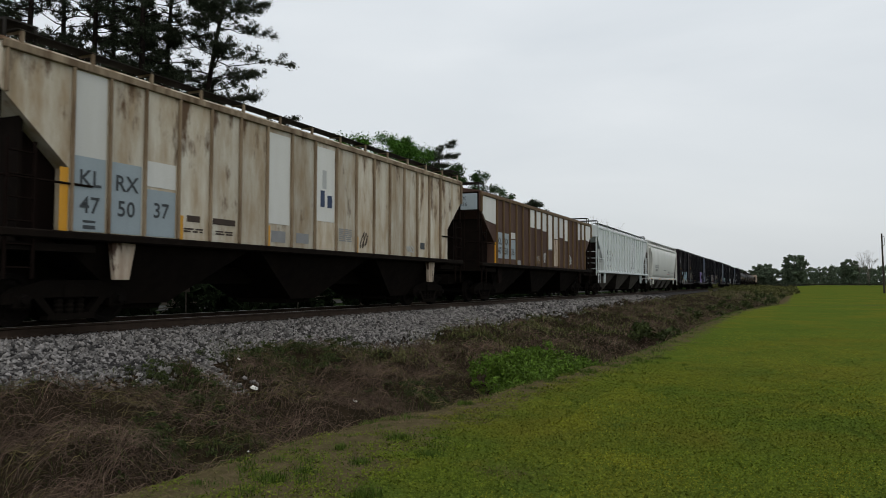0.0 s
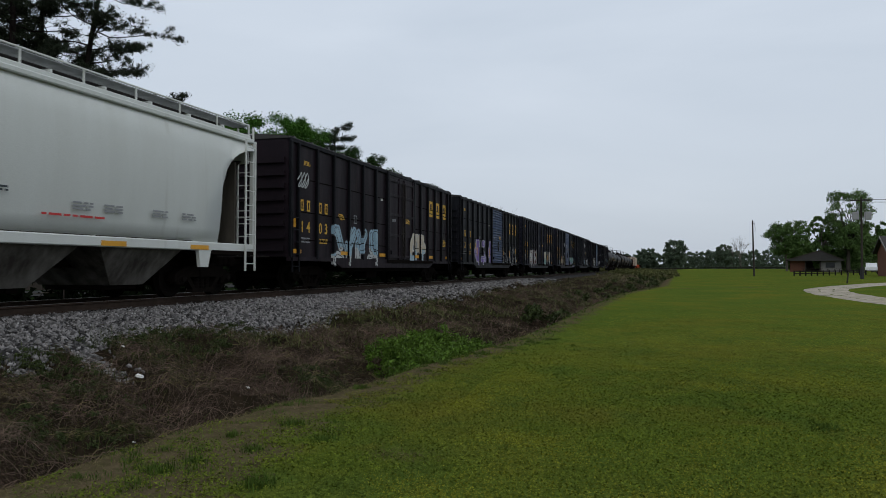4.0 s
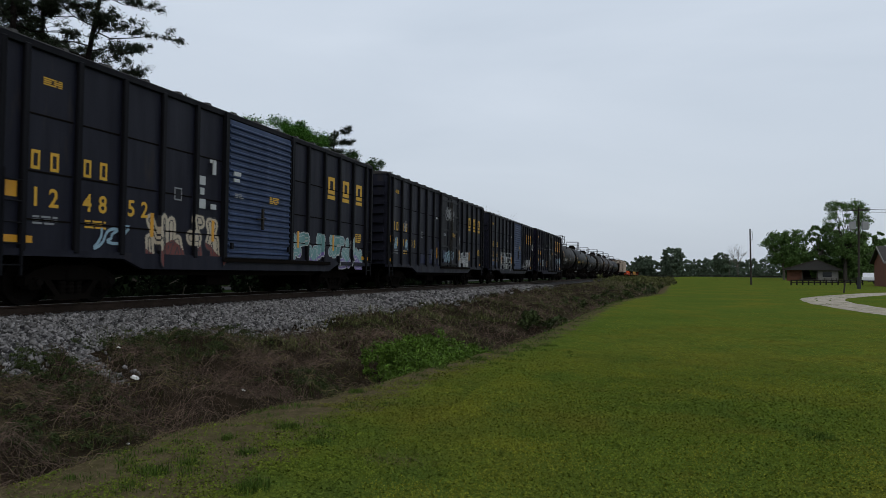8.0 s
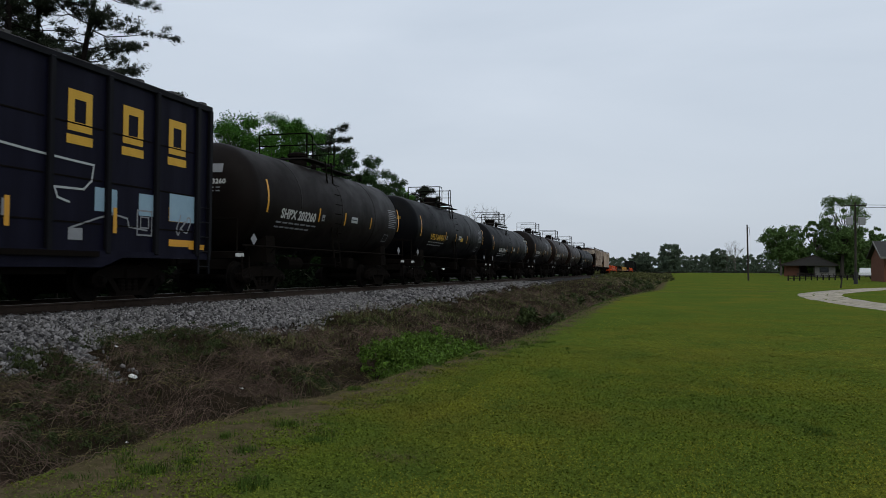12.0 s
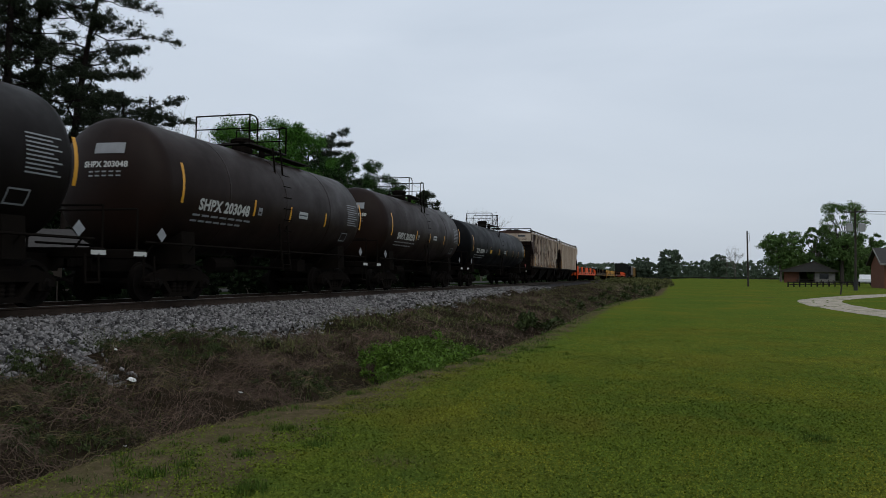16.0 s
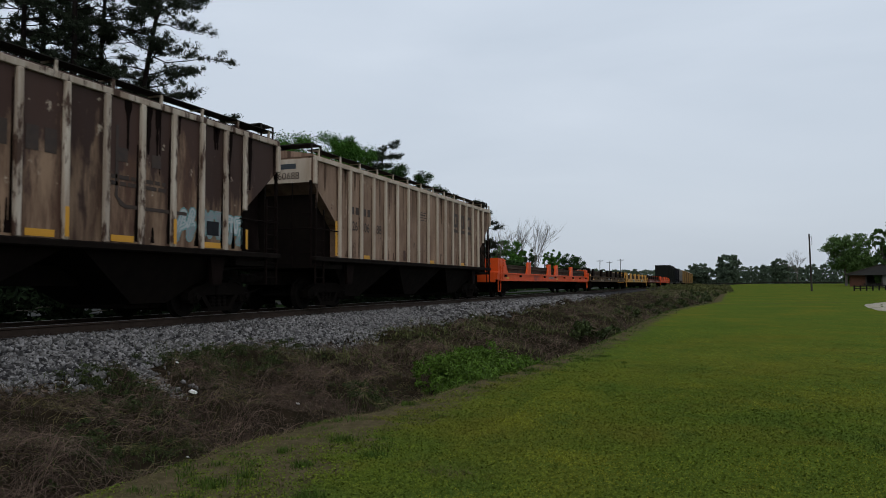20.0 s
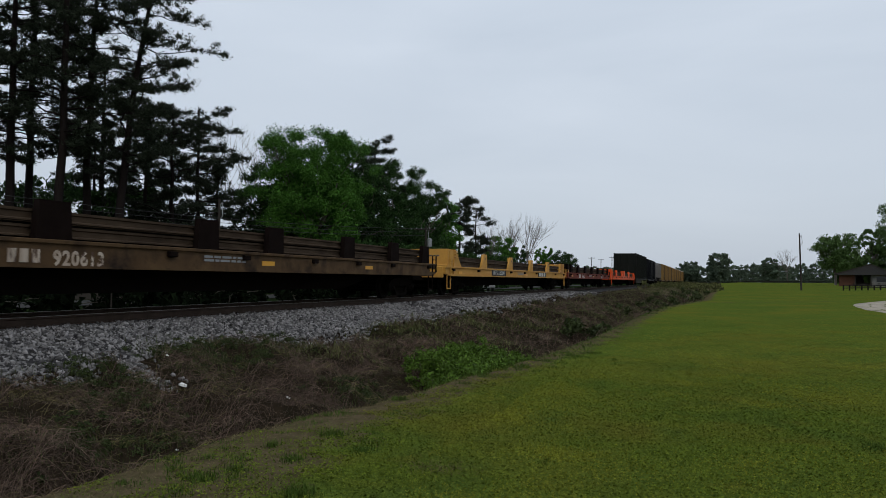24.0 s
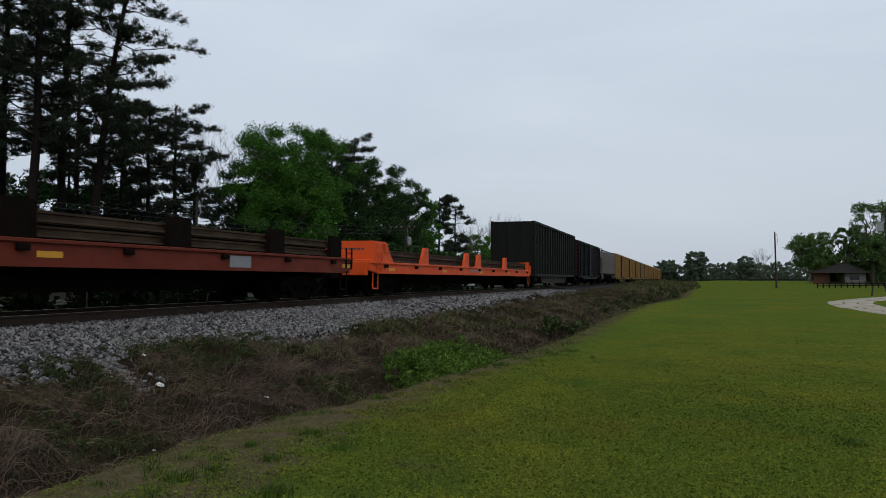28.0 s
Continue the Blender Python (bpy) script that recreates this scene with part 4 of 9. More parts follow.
    for w in (-1, 1):
        e = w * (hl - 0.1)
        g = Geo().box(-half + 0.1, half - 0.1, min(e, e - w * 0.55), max(e, e - w * 0.55), eave + 0.36, eave + 0.39)
        g.rod((half - 0.1, e, eave), (half - 0.1, e, eave + 0.38), 0.025).rod((half - 0.1, e - w * 0.5, eave), (half - 0.1, e - w * 0.5, eave + 0.38), 0.025)
        part("end_walkway", g, walk_mat, car)
    if rail_high:
        y = -hl + 0.3
        post = shared(("bracket", eave, half, rib_mat), lambda: Geo().box(half - 0.01, half + 0.03, -0.03, 0.03, eave, eave + 0.23).box(half - 0.3, half - 0.01, -0.02, 0.02, eave + 0.18, eave + 0.21).mesh("edge_bracket", rib_mat))
        while y < hl:
            part("edge_bracket", post, None, car, at=(0, y, 0))
            y += 1.25
        part("edge_walkway", Geo().box(half - 0.3, half + 0.04, -hl + 0.2, hl - 0.2, eave + 0.21, eave + 0.222), walk_mat, car, "narrow grating walkway at the roof's edge")
    return car, hl


def smooth_hopper(label, s0, s1, paint):
    """A rounded centre-flow hopper: bulging sides with no posts, curved end openings."""
    car, hl = start_car("covered_hopper", label, "hopper car", s0, s1, "cars of the freight train")
    base, eave, half = 1.30, 4.05, 1.55
    ring = [(1.4, base - 0.03), (1.46, base + 0.3), (1.52, base + 0.9), (half, base + 1.5), (1.53, base + 2.1), (1.45, eave - 0.25), (1.28, eave), (0.75, eave + 0.22), (0, eave + 0.28)]
    ring = ring + [(-x, z) for x, z in ring[-2::-1]]
    # round openings cut into the ends, upright below the middle
    deep, knee, top = 1.55, base + 1.25, eave - 0.35
    stations = [deep * k / 9 for k in range(10)] + [deep + 0.004, deep + 0.8, hl]
    ys = [-hl + d for d in stations] + [hl - d for d in stations[-2::-1]]
    slices = []
    for y in ys:
        d = hl - abs(y)
        lo = base - 0.03 if d > deep + 0.002 else knee + (top - knee) * math.sqrt(max(0, 1 - (d / deep) ** 2))
        slices.append([(x, y, max(z, lo)) for x, z in ring])
    n = len(ys) - 1
    g = Geo()
    k = len(ring)
    g.add([p for s in slices for p in s], [(j * k + i, (j + 1) * k + i, (j + 1) * k + i + 1, j * k + i + 1) for j in range(n) for i in range(k - 1)] + [tuple(range(k)), tuple(range(n * k + k - 1, n * k - 1, -1))] +
          [((j + 1) * k, j * k, j * k + k - 1, (j + 1) * k + k - 1) for j in range(n)])
    part("body", g, paint, car, smooth=True)
    part("rub_strip", Geo().box(1.3, 1.47, -hl, hl, eave - 0.14, eave - 0.03, 0.02), paint, car)
    part("top_strip", Geo().box(1.24, 1.36, -hl, hl, eave - 0.02, eave + 0.08, 0.01), paint, car)
    part("side_sill", Geo().box(1.3, 1.5, -hl, hl, base - 0.22, base - 0.02, 0.02), paint, car)
    part("side_sill", Geo().box(-1.5, -1.3, -hl, hl, base - 0.22, base - 0.02, 0.02), paint, car)
    part("centre_sill", Geo().box(-0.32, 0.32, -hl - 0.1, hl + 0.1, 0.68, 1.05), "truck", car)
    for i in (-1.5, -0.5, 0.5, 1.5):
        hopper_bay(i * 3.1, 1.5, base, 0.32, "bay_grey", car, "dusty discharge hopper")
    for w in (-1, 1):
        y = w * hl
        part("end_plate", Geo().box(-1.3, 1.3, y - 0.03, y + 0.03, eave - 0.65, eave), paint, car)
        part("end_platform", Geo().box(-1.5, 1.5, min(y, y - w * 1.9), max(y, y - w * 1.9), base - 0.3, base - 0.2), "truck", car)
        for x in (-1.42, -0.45, 0.45, 1.42):
            part("end_post", Geo().box(x - 0.05, x + 0.05, y - 0.06, y + 0.06, base - 0.3, eave - 0.3, 0.01), paint, car)
        ladder(car, 1.55, y - w * 0.08 - (0.45 if w > 0 else 0), base - 0.7, eave - 0.1, "y", 0.45, paint, 9)
        ladder(car, 0.95, y + w * 0.06, base - 0.3, eave + 0.3, "x", 0.45, paint, 10)
        part("hand_rail", Geo().rod((-1.5, y + w * 0.03, base + 0.7), (1.5, y + w * 0.03, base + 0.7), 0.02), paint, car)
        part("jacking_plate", Geo().prism([(y - w * 2.2 - 0.25, base - 0.1), (y - w * 2.2 - 0.15, base - 0.6), (y - w * 2.2 + 0.15, base - 0.6), (y - w * 2.2 + 0.3, base - 0.1)], 1.4, 1.49), paint, car)
        part("slope_sheet", Geo().prism([(y - w * 0.1, eave - 0.6), (y - w * 0.25, eave - 0.6), (y - w * 3.2, base), (y - w * 3.0, base)][::-w], -1.15, 1.15), "under_hopper", car)
        # plate added as the brown-grey shade inside the round end opening
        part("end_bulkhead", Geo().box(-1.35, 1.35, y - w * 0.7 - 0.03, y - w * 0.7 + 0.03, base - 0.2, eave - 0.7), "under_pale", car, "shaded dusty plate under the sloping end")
        coupler(car, y, w)
        rail_truck(car, w * (hl - 1.65))
    board = Geo()
    for x in (-0.3, 0.3):
        board.box(x - 0.17, x + 0.17, -hl - 0.1, hl + 0.1, eave + 0.42, eave + 0.45)
    part("running_board", board, "grating", car, "steel grating walkway along the roof")
    g = Geo()
    y = -hl
    while y <= hl + 0.01:
        g.box(-0.55, 0.55, y - 0.025, y + 0.025, eave + 0.25, eave + 0.42)
        g.rod((1.3, y, eave), (1.3, y, eave + 0.36), 0.022)
        y += hl / 6
    g.rod((1.3, -hl, eave + 0.36), (1.3, hl, eave + 0.36), 0.022)
    part("roof_rail", g, paint, car)
    part("edge_walkway", Geo().box(0.85, 1.3, -hl, hl, eave + 0.31, eave + 0.33), "galv", car, "grey grating walkway at the roof's edge")
    return car, hl


# ---- boxcars ----


def boxcar(label, s0, s1, paint, door, eave=4.38, half=1.5, posts=(8, 6), door_at=0.1, lines=True, rib_mat=None, door_w=3.0, roof_mat="roof", belly=True, end_mat=None):
    car, hl = start_car("boxcar", label, "boxcar", s0, s1, "cars of the freight train")
    base = 1.0
    rib_mat = rib_mat or ("box_post" if paint.startswith("box_") else paint)
    part("body", Geo().box(-half, half, -hl, hl, base, eave), paint, car)
    d0, d1 = door_at * hl - door_w / 2, door_at * hl + door_w / 2
    ribs = []
    rib = Geo().box(0, 0.09, -0.06, 0.06, base - 0.05, eave - 0.06, 0.015).mesh("post", rib_mat)
    y0s = [(-hl + 0.55, d0, posts[0]), (d1, hl - 0.55, posts[1])]
    ribs += [-hl, hl]
    for a, b, n in y0s:
        for i in range(n + 1):
            ribs.append(a + (b - a) * i / n)
    for y in ribs:
        y = max(min(y, hl - 0.07), -hl + 0.07)
        part("post", rib, None, car, at=(half, y, 0))
    def depth(y):
        return half + (0.09 if any(abs(y - r) < 0.06 for r in ribs) else 0.0) if not d0 < y < d1 else half + 0.11
    if lines:
        fine_print(half + 0.006, -hl + 0.95, eave - 0.55, 0.42, 4, "yellow_mark", car, 0.022)
        for a, b, n in y0s:
            w = 0.42 * (b - a) / n
            # lap joints drawn black, their shadow lines included in the colour
            seam = Geo().box(half, half + 0.012, -w, w, -0.014, 0.014).mesh("seam_strip", "truck")
            for z in (1.5, 2.32, 3.3):
                for i in range(n):
                    part("seam_strip", seam, None, car, at=(0, a + (b - a) * (i + 0.5) / n, z))
    for s in (1, -1):
        x0, x1 = (half - 0.05, half + 0.06) if s > 0 else (-half - 0.06, -half + 0.05)
        sill = [(-hl, base), (-hl, base - 0.12), (-hl + 3.0, base - 0.12), (-hl + 3.6, base - 0.32), (hl - 3.6, base - 0.32), (hl - 3.0, base - 0.12), (hl, base - 0.12), (hl, base)]
        part("side_sill", Geo().prism(sill if belly else [(-hl, base - 0.2), (hl, base - 0.2), (hl, base), (-hl, base)], x0, x1), paint, car)
        part("top_chord", Geo().box(min(x0, x1), max(x0, x1) , -hl, hl, eave - 0.1, eave + 0.03, 0.01), rib_mat, car)
    roof = Geo().prism([(-half - 0.04, eave), (half + 0.04, eave), (half + 0.02, eave + 0.05), (0, eave + 0.2), (-half - 0.02, eave + 0.05)], -hl - 0.03, hl + 0.03, "y")
    part("roof", roof, roof_mat, car)
    seam = Geo().prism([(-half - 0.05, 0.02), (half + 0.05, 0.02), (half + 0.03, 0.09), (0, 0.245), (-half - 0.03, 0.09)], -0.06, 0.06, "y").mesh("roof_rib", roof_mat)
    for i in range(15):
        part("roof_rib", seam, None, car, at=(0, -hl + 0.3 + (2 * hl - 0.6) * i / 14, eave))
    # door
    dr = part("door", Geo().box(half, half + 0.06, d0 + 0.05, d1 - 0.05, base - 0.02, eave - 0.12), door, car, "sliding side door")
    g = Geo()
    if door == "door_blue":
        z = base + 0.08
        while z < eave - 0.2:
            g.prism([(0, 0), (0.05, 0.03), (0.05, 0.06), (0, 0.09)], d0 + 0.1, d1 - 0.1, "y")
            for i in range(len(g.v) - 8, len(g.v)):
                x, y, zz = g.v[i]
                g.v[i] = (half + 0.06 + x, y, z + zz)
            z += 0.155
        part("corrugation", g, door, dr, "horizontally ribbed blue door sheet")
    else:
        for z in (base + 0.1, base + 0.95, base + 1.75, base + 2.5, eave - 0.3):
            g.box(half + 0.06, half + 0.1, d0 + 0.1, d1 - 0.1, z - 0.05, z + 0.05, 0.01)
        for y in (d0 + 0.1, (d0 + d1) / 2 - 0.3, (d0 + d1) / 2 + 0.3, d1 - 0.1):
            g.box(half + 0.06, half + 0.11, y - 0.05, y + 0.05, base, eave - 0.15, 0.01)
        part("door_frame", g, door, dr)
        part("locking_bar", Geo().rod((half + 0.14, (d0 + d1) / 2, base + 0.1), (half + 0.14, (d0 + d1) / 2, eave - 0.3), 0.025).rod((half + 0.14, (d0 + d1) / 2 + 0.25, base + 0.1), (half + 0.14, (d0 + d1) / 2 + 0.25, eave - 0.3), 0.025), "grating", dr)
    part("door_track", Geo().box(half + 0.02, half + 0.13, d0 - 0.1, min(d1 + 2.6, hl - 0.3), base - 0.12, base - 0.02), "truck", car)
    part("door_post", Geo().box(half, half + 0.12, d0 - 0.12, d0 + 0.02, base - 0.1, eave), rib_mat, car)
    part("door_post", Geo().box(half, half + 0.12, d1 - 0.02, d1 + 0.12, base - 0.1, eave), rib_mat, car)
    if lines:
        # stencils, fittings and rubbed places on and about the door
        m = (d0 + d1) / 2
        fine_print(half + 0.122, m + 0.35, base + 1.62, 0.5, 4, "yellow_mark", car, 0.03)
        fine_print(half + 0.122, d0 + 0.3, base + 1.55, 0.4, 3, "grey_mark", car, 0.025)
        part("door_handle", Geo().box(half + 0.11, half + 0.17, m - 0.06, m + 0.02, base + 0.75, base + 1.3, 0.01).rod((half + 0.16, m - 0.35, base + 1.0), (half + 0.16, m + 0.1, base + 1.06), 0.018), "grating", car)
        patch("patch_panel", half, d0 - 0.62, d0 - 0.4, base + 2.2, base + 2.3, "white_mark", car, "small white sticker", 0.006)
        patch("patch_panel", half, d1 + 0.5, d1 + 0.66, base + 0.5, base + 0.8, "grey_mark", car, "small pale data panel", 0.006)
        for w in (-1, 1):
            part("door_stop", Geo().box(half + 0.1, half + 0.16, m + w * (door_w / 2 - 0.2) - 0.05, m + w * (door_w / 2 - 0.2) + 0.05, base + 0.2, base + 0.35, 0.01), rib_mat, car)
    # ends
    for w in (-1, 1):
        y = w * hl
        g = Geo()
        z = base + 0.15
        while z < eave - 0.4:
            g.prism([(-1.4, z), (1.4, z), (1.4, z + 0.16), (-1.4, z + 0.16)], min(y, y + w * 0.09), max(y, y + w * 0.09), "y")
            z += 0.36
        part("end_corrugation", g, end_mat or paint, car, "horizontal ribs pressed in the end wall")
        ladder(car, half + 0.08, y - w * 0.12 - (0.4 if w > 0 else 0), base - 0.45, base + 1.25 if w > 0 else base + 1.3, "y", 0.4, rib_mat, 5)
        ladder(car, -half + 0.15, y + w * 0.12, base - 0.1, base + 1.5 if w > 0 else eave, "x", 0.4, rib_mat, 5)
        part("brake_platform", Geo().box(-0.9, 0.9, min(y, y + w * 0.35), max(y, y + w * 0.35), base - 0.02, base + 0.02), "grating", car)
        coupler(car, y, w)
        rail_truck(car, w * (hl - 2.2))
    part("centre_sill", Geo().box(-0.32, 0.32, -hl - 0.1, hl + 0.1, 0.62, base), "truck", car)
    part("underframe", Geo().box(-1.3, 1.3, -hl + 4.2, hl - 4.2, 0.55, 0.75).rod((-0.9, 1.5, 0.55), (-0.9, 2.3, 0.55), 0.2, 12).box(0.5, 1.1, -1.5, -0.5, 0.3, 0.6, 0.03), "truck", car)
    for y in (-hl + 0.5, -hl + 3.9, d0 - 0.45, d1 + 0.6, hl - 3.2, hl - 0.5):
        flat = paint == "box_plum" or abs(y) > hl - 1
        part("reflector", (Geo().box(0.0, 0.006, -0.3, 0.3, 0, 0.12) if flat else Geo().box(0.0, 0.008, -0.05, 0.05, 0.25, 0.75)).mesh("reflector", "reflector"), None, car, "amber reflective strip", (half + 0.006, y, base + 0.1))
    part("reflector", Geo().box(0, 0.006, -0.16, 0.16, 0, 0.26), "reflector", car, "amber reflective square", (half + 0.002, -hl + 0.3, base + 0.85))
    return car, hl, half, depth, ribs, d0, d1


def railroad_marks(car, hl, half, ribs, groups, mat="yellow_mark", z=1.74, size=0.33, first=1, emblem=True, mark_first=None, big=1.0):
    """The owner's mark as plain blocks, the car's number in figures, panel by panel between the posts."""
    left = sorted(r for r in ribs if r < 0.2 * hl)
    right = sorted(r for r in ribs if r >= left[-1] + 2.0)
    middle = lambda row, i: (row[i] + row[i + 1]) / 2
    mark = shared(("mb", mat, size), lambda: Geo().box(0, 0.006, -0.1, -0.05, 0, size).box(0, 0.006, -0.05, 0.09, 0, 0.055).box(0, 0.006, -0.05, 0.09, size - 0.055, size).box(0, 0.006, 0.045, 0.09, 0.055, size - 0.055).mesh("mark_block", mat))
    for k in range(4):
        y = middle(left, (mark_first if mark_first is not None else first) + k // 2) + (-0.22, 0.2)[k % 2]
        part("mark_block", mark, None, car, "yellow block of the owner's mark", (half + 0.004, y - 0.1, z + 0.62))
    for k, text in enumerate(groups):
        for j, digit in enumerate(text):
            o = (j - (len(text) - 1) / 2) * (0.4 if len(text) < 3 else 0.3) - 0.1
            lettering(digit, size, half + 0.006, middle(left, first + k) + o, z, mat, car, 1.0, "stencilled figure of the car's number", bold=0.009)
    for k in (0, 1):
        fine_print(half + 0.006, middle(left, first + k) - 0.35, z - 0.2, 0.55, 3, mat if k else "grey_mark", car, 0.035)
    part("routing_box", Geo().box(0, 0.006, -0.13, 0.13, 0, 0.28), "grey_mark", car, "small stencilled data panel", (half + 0.004, middle(left, min(4, len(left) - 2)), 2.2))
    part("routing_mark", Geo().box(0, 0.006, -0.1, 0.1, 0, 0.22), "box_black", car, "", (half + 0.007, middle(left, min(4, len(left) - 2)), 2.23))
    if emblem:
        n = len(right) - 1
        block = shared("eb", lambda: Geo().box(0, 0.006, -0.25, -0.12, 0, 0.54).box(0, 0.006, 0.12, 0.25, 0, 0.54).box(0, 0.006, -0.12, 0.12, 0, 0.12).box(0, 0.006, -0.12, 0.12, 0.42, 0.54).mesh("emblem_block", "yellow_mark"))
        bar = shared("ebar", lambda: Geo().box(0, 0.006, -0.27, 0.27, 0, 0.12).mesh("emblem_bar", "yellow_mark"))
        for k in range(3):
            y = middle(right, n - 4 + k)
            put = lambda z: Matrix.Translation((half + 0.004, y, z)) @ Matrix.Diagonal((1, 1.0 + 0.5 * (big - 1), big, 1))
            part("emblem_block", block, None, car, "yellow block of the railroad emblem", put(3.16))
            part("emblem_bar", bar, None, car, "yellow bar under the emblem", put(3.16 - 0.17 * big))
        fine_print(half + 0.006, middle(right, n - 2) - 0.25, 1.95, 0.5, 5, mat, car, 0.04)


# ---- tank cars ----


def on_head(ob, r, th, zc):
    """Wraps a flat marking onto the dished head of a tank."""
    ob.data = ob.data.copy()
    for v in ob.data.vertices:
        p = ob.matrix_basis @ v.co
        k = min(((p.x ** 2 + (p.z - zc) ** 2) / r ** 2), 0.98)
        v.co = (p.x, -th + 0.62 * (1 - math.sqrt(1 - k)) - 0.012, p.z)
    ob.matrix_basis = Matrix.Identity(4)


def tank_car(label, s0, s1, paint, r=1.45, number="", mark_mat="white_mark", zc=2.62, stripes=True, platform_at=0.0, name_panel=None, decal=None, text_at=-3.1, bands=None):
    car, hl = start_car("tank_car", label, "tank car", s0, s1, "cars of the freight train")
    th = hl - 0.45
    head = [(-th + 0.62 * (1 - math.cos(a)), r * math.sin(a)) for a in [math.pi / 2 * i / 7 for i in range(8)]]
    prof = [(y, max(q, 0.02)) for y, q in head] + [(-y, max(q, 0.02)) for y, q in head[::-1]]
    # the shell dips a little to its middle
    shell = Geo().turn(prof, (0, 0, zc), "y", 40)
    part("shell", shell, paint, car, smooth=True)
    for y in (-th * 0.5, 0.0, th * 0.5):
        part("weld_band", Geo().turn([(-0.03, r - 0.01), (-0.03, r + 0.006), (0.03, r + 0.006), (0.03, r - 0.01)], (0, y, zc), "y", 40), paint, car)
    part("manway", Geo().turn([(-0.1, 0.3), (0.3, 0.3), (0.32, 0.34), (0.4, 0.34), (0.46, 0.2), (0.47, 0.02)], (0, platform_at, zc + r), "z", 16).rod((0.35, platform_at + 0.5, zc + r - 0.1), (0.35, platform_at + 0.5, zc + r + 0.3), 0.09, 10).rod((-0.3, platform_at - 0.5, zc + r - 0.1), (-0.3, platform_at - 0.5, zc + r + 0.26), 0.07, 10), "truck", car, "dark manway cover and valves")
    zp = zc + r + 0.12
    g = Geo()
    a, b = platform_at - 1.05, platform_at + 1.05
    for x in (-0.7, 0.7):
        g.box(x - 0.18, x + 0.18, a, b, zp - 0.02, zp + 0.02)
    g.box(-0.7, 0.7, a, a + 0.25, zp - 0.02, zp + 0.02).box(-0.7, 0.7, b - 0.25, b, zp - 0.02, zp + 0.02)
    part("platform", g, "grating", car, "steel grating round the manway")
    for e, w in ((a, 1), (b, -1)):
        g = Geo().path([(-0.85, e, zp), (-0.85, e, zp + 0.8), (0.85, e, zp + 0.8), (0.85, e + w * 0.3, zp + 0.8), (0.85, e + w * 0.42, zp + 0.7), (0.85, e + w * 0.42, zp)], 0.02)
        g.rod((0.85, e, zp), (0.85, e, zp + 0.8), 0.024).rod((-0.85, e, zp + 0.42), (0.85, e, zp + 0.42), 0.016)
        part("hand_rail", g, "truck", car, "black hooped pipe railing")
    part("chain", Geo().path([(0.85, a + 0.42, zp + 0.65), (0.85, platform_at - 0.25, zp + 0.5), (0.85, platform_at + 0.25, zp + 0.5), (0.85, b - 0.42, zp + 0.65)], 0.008, 4), "galv", car)
    part("top_walkway", Geo().box(0.35, 0.75, b, b + 1.8, zp - 0.1, zp - 0.07), "grating", car)
    lad = ladder(car, 1.0, platform_at - 0.22, 0.75, zp, "y", 0.45, "truck", 11)
    for v in lad.data.vertices:
        v.co.x += 0.52 - 0.35 * max(0, (v.co.z - zc) / r) ** 2
    for s in (-1, 1):
        part("side_rail", Geo().rod((s * 1.42, -hl + 0.3, 1.28), (s * 1.42, hl - 0.3, 1.28), 0.028), "truck", car, "thin pipe railing along the tank")
    bracket = shared("rail_bracket", lambda: Geo().rod((1.42, 0, 1.28), (1.2, 0, 1.02), 0.02).mesh("rail_bracket", "truck"))
    y = -hl + 0.6
    while y < hl:
        part("rail_bracket", bracket, None, car, at=(0, y, 0))
        y += 1.4
    for w in (-1, 1):
        y = w * hl
        part("stub_sill", Geo().box(-0.33, 0.33, min(y, y - w * 3.0), max(y, y - w * 3.0), 0.66, 1.0), "truck", car)
        part("end_sill", Geo().box(-1.45, 1.45, min(y, y - w * 0.3), max(y, y - w * 0.3), 0.92, 1.12, 0.02), "truck", car)
        part("saddle", Geo().prism([(-1.3, 0.85), (1.3, 0.85), (1.25, 1.6), (0.8, 1.35), (0, 1.22), (-0.8, 1.35), (-1.25, 1.6)], w * (hl - 2.0) - 0.25, w * (hl - 2.0) + 0.25, "y"), "truck", car)
        part("end_railing", Geo().path([(-1.4, y - w * 0.05, 1.1), (-1.4, y - w * 0.05, 1.95), (1.4, y - w * 0.05, 1.95), (1.4, y - w * 0.05, 1.1)], 0.022), "truck", car)
        part("sill_step", Geo().path([(1.45, y - w * 0.2, 1.0), (1.48, y - w * 0.2, 0.45), (1.48, y - w * 0.55, 0.45), (1.45, y - w * 0.55, 1.0)], 0.022), "truck", car)
        part("sill_marking", Geo().box(1.45, 1.456, min(y, y - w * 0.3) - 0.1 , max(y, y - w * 0.3), 0.98, 1.07), "white_mark", car, "white stencilled band on the end sill")
        part("placard", Geo().box(1.47, 1.48, y - w * 0.75 - 0.11, y - w * 0.75 + 0.11, 1.29, 1.51).mesh("placard", "red_mark" if number.startswith("TILX") and w > 0 else "grey_mark"), None, car, "red diamond placard" if number.startswith("TILX") and w > 0 else "small pale diamond placard", Matrix.Translation((1.47, y - w * 0.75, 1.45)) @ pose(0, 0, 0, 45, 0, 0) @ Matrix.Translation((-1.47, -(y - w * 0.75), -1.4)))
        coupler(car, y, w)
        rail_truck(car, w * (hl - 2.0))
    part("bottom_outlet", Geo().turn([(-0.45, 0.15), (-0.2, 0.2), (0.1, 0.3)], (0, 0.2, zc - r), "z", 12), "truck", car)
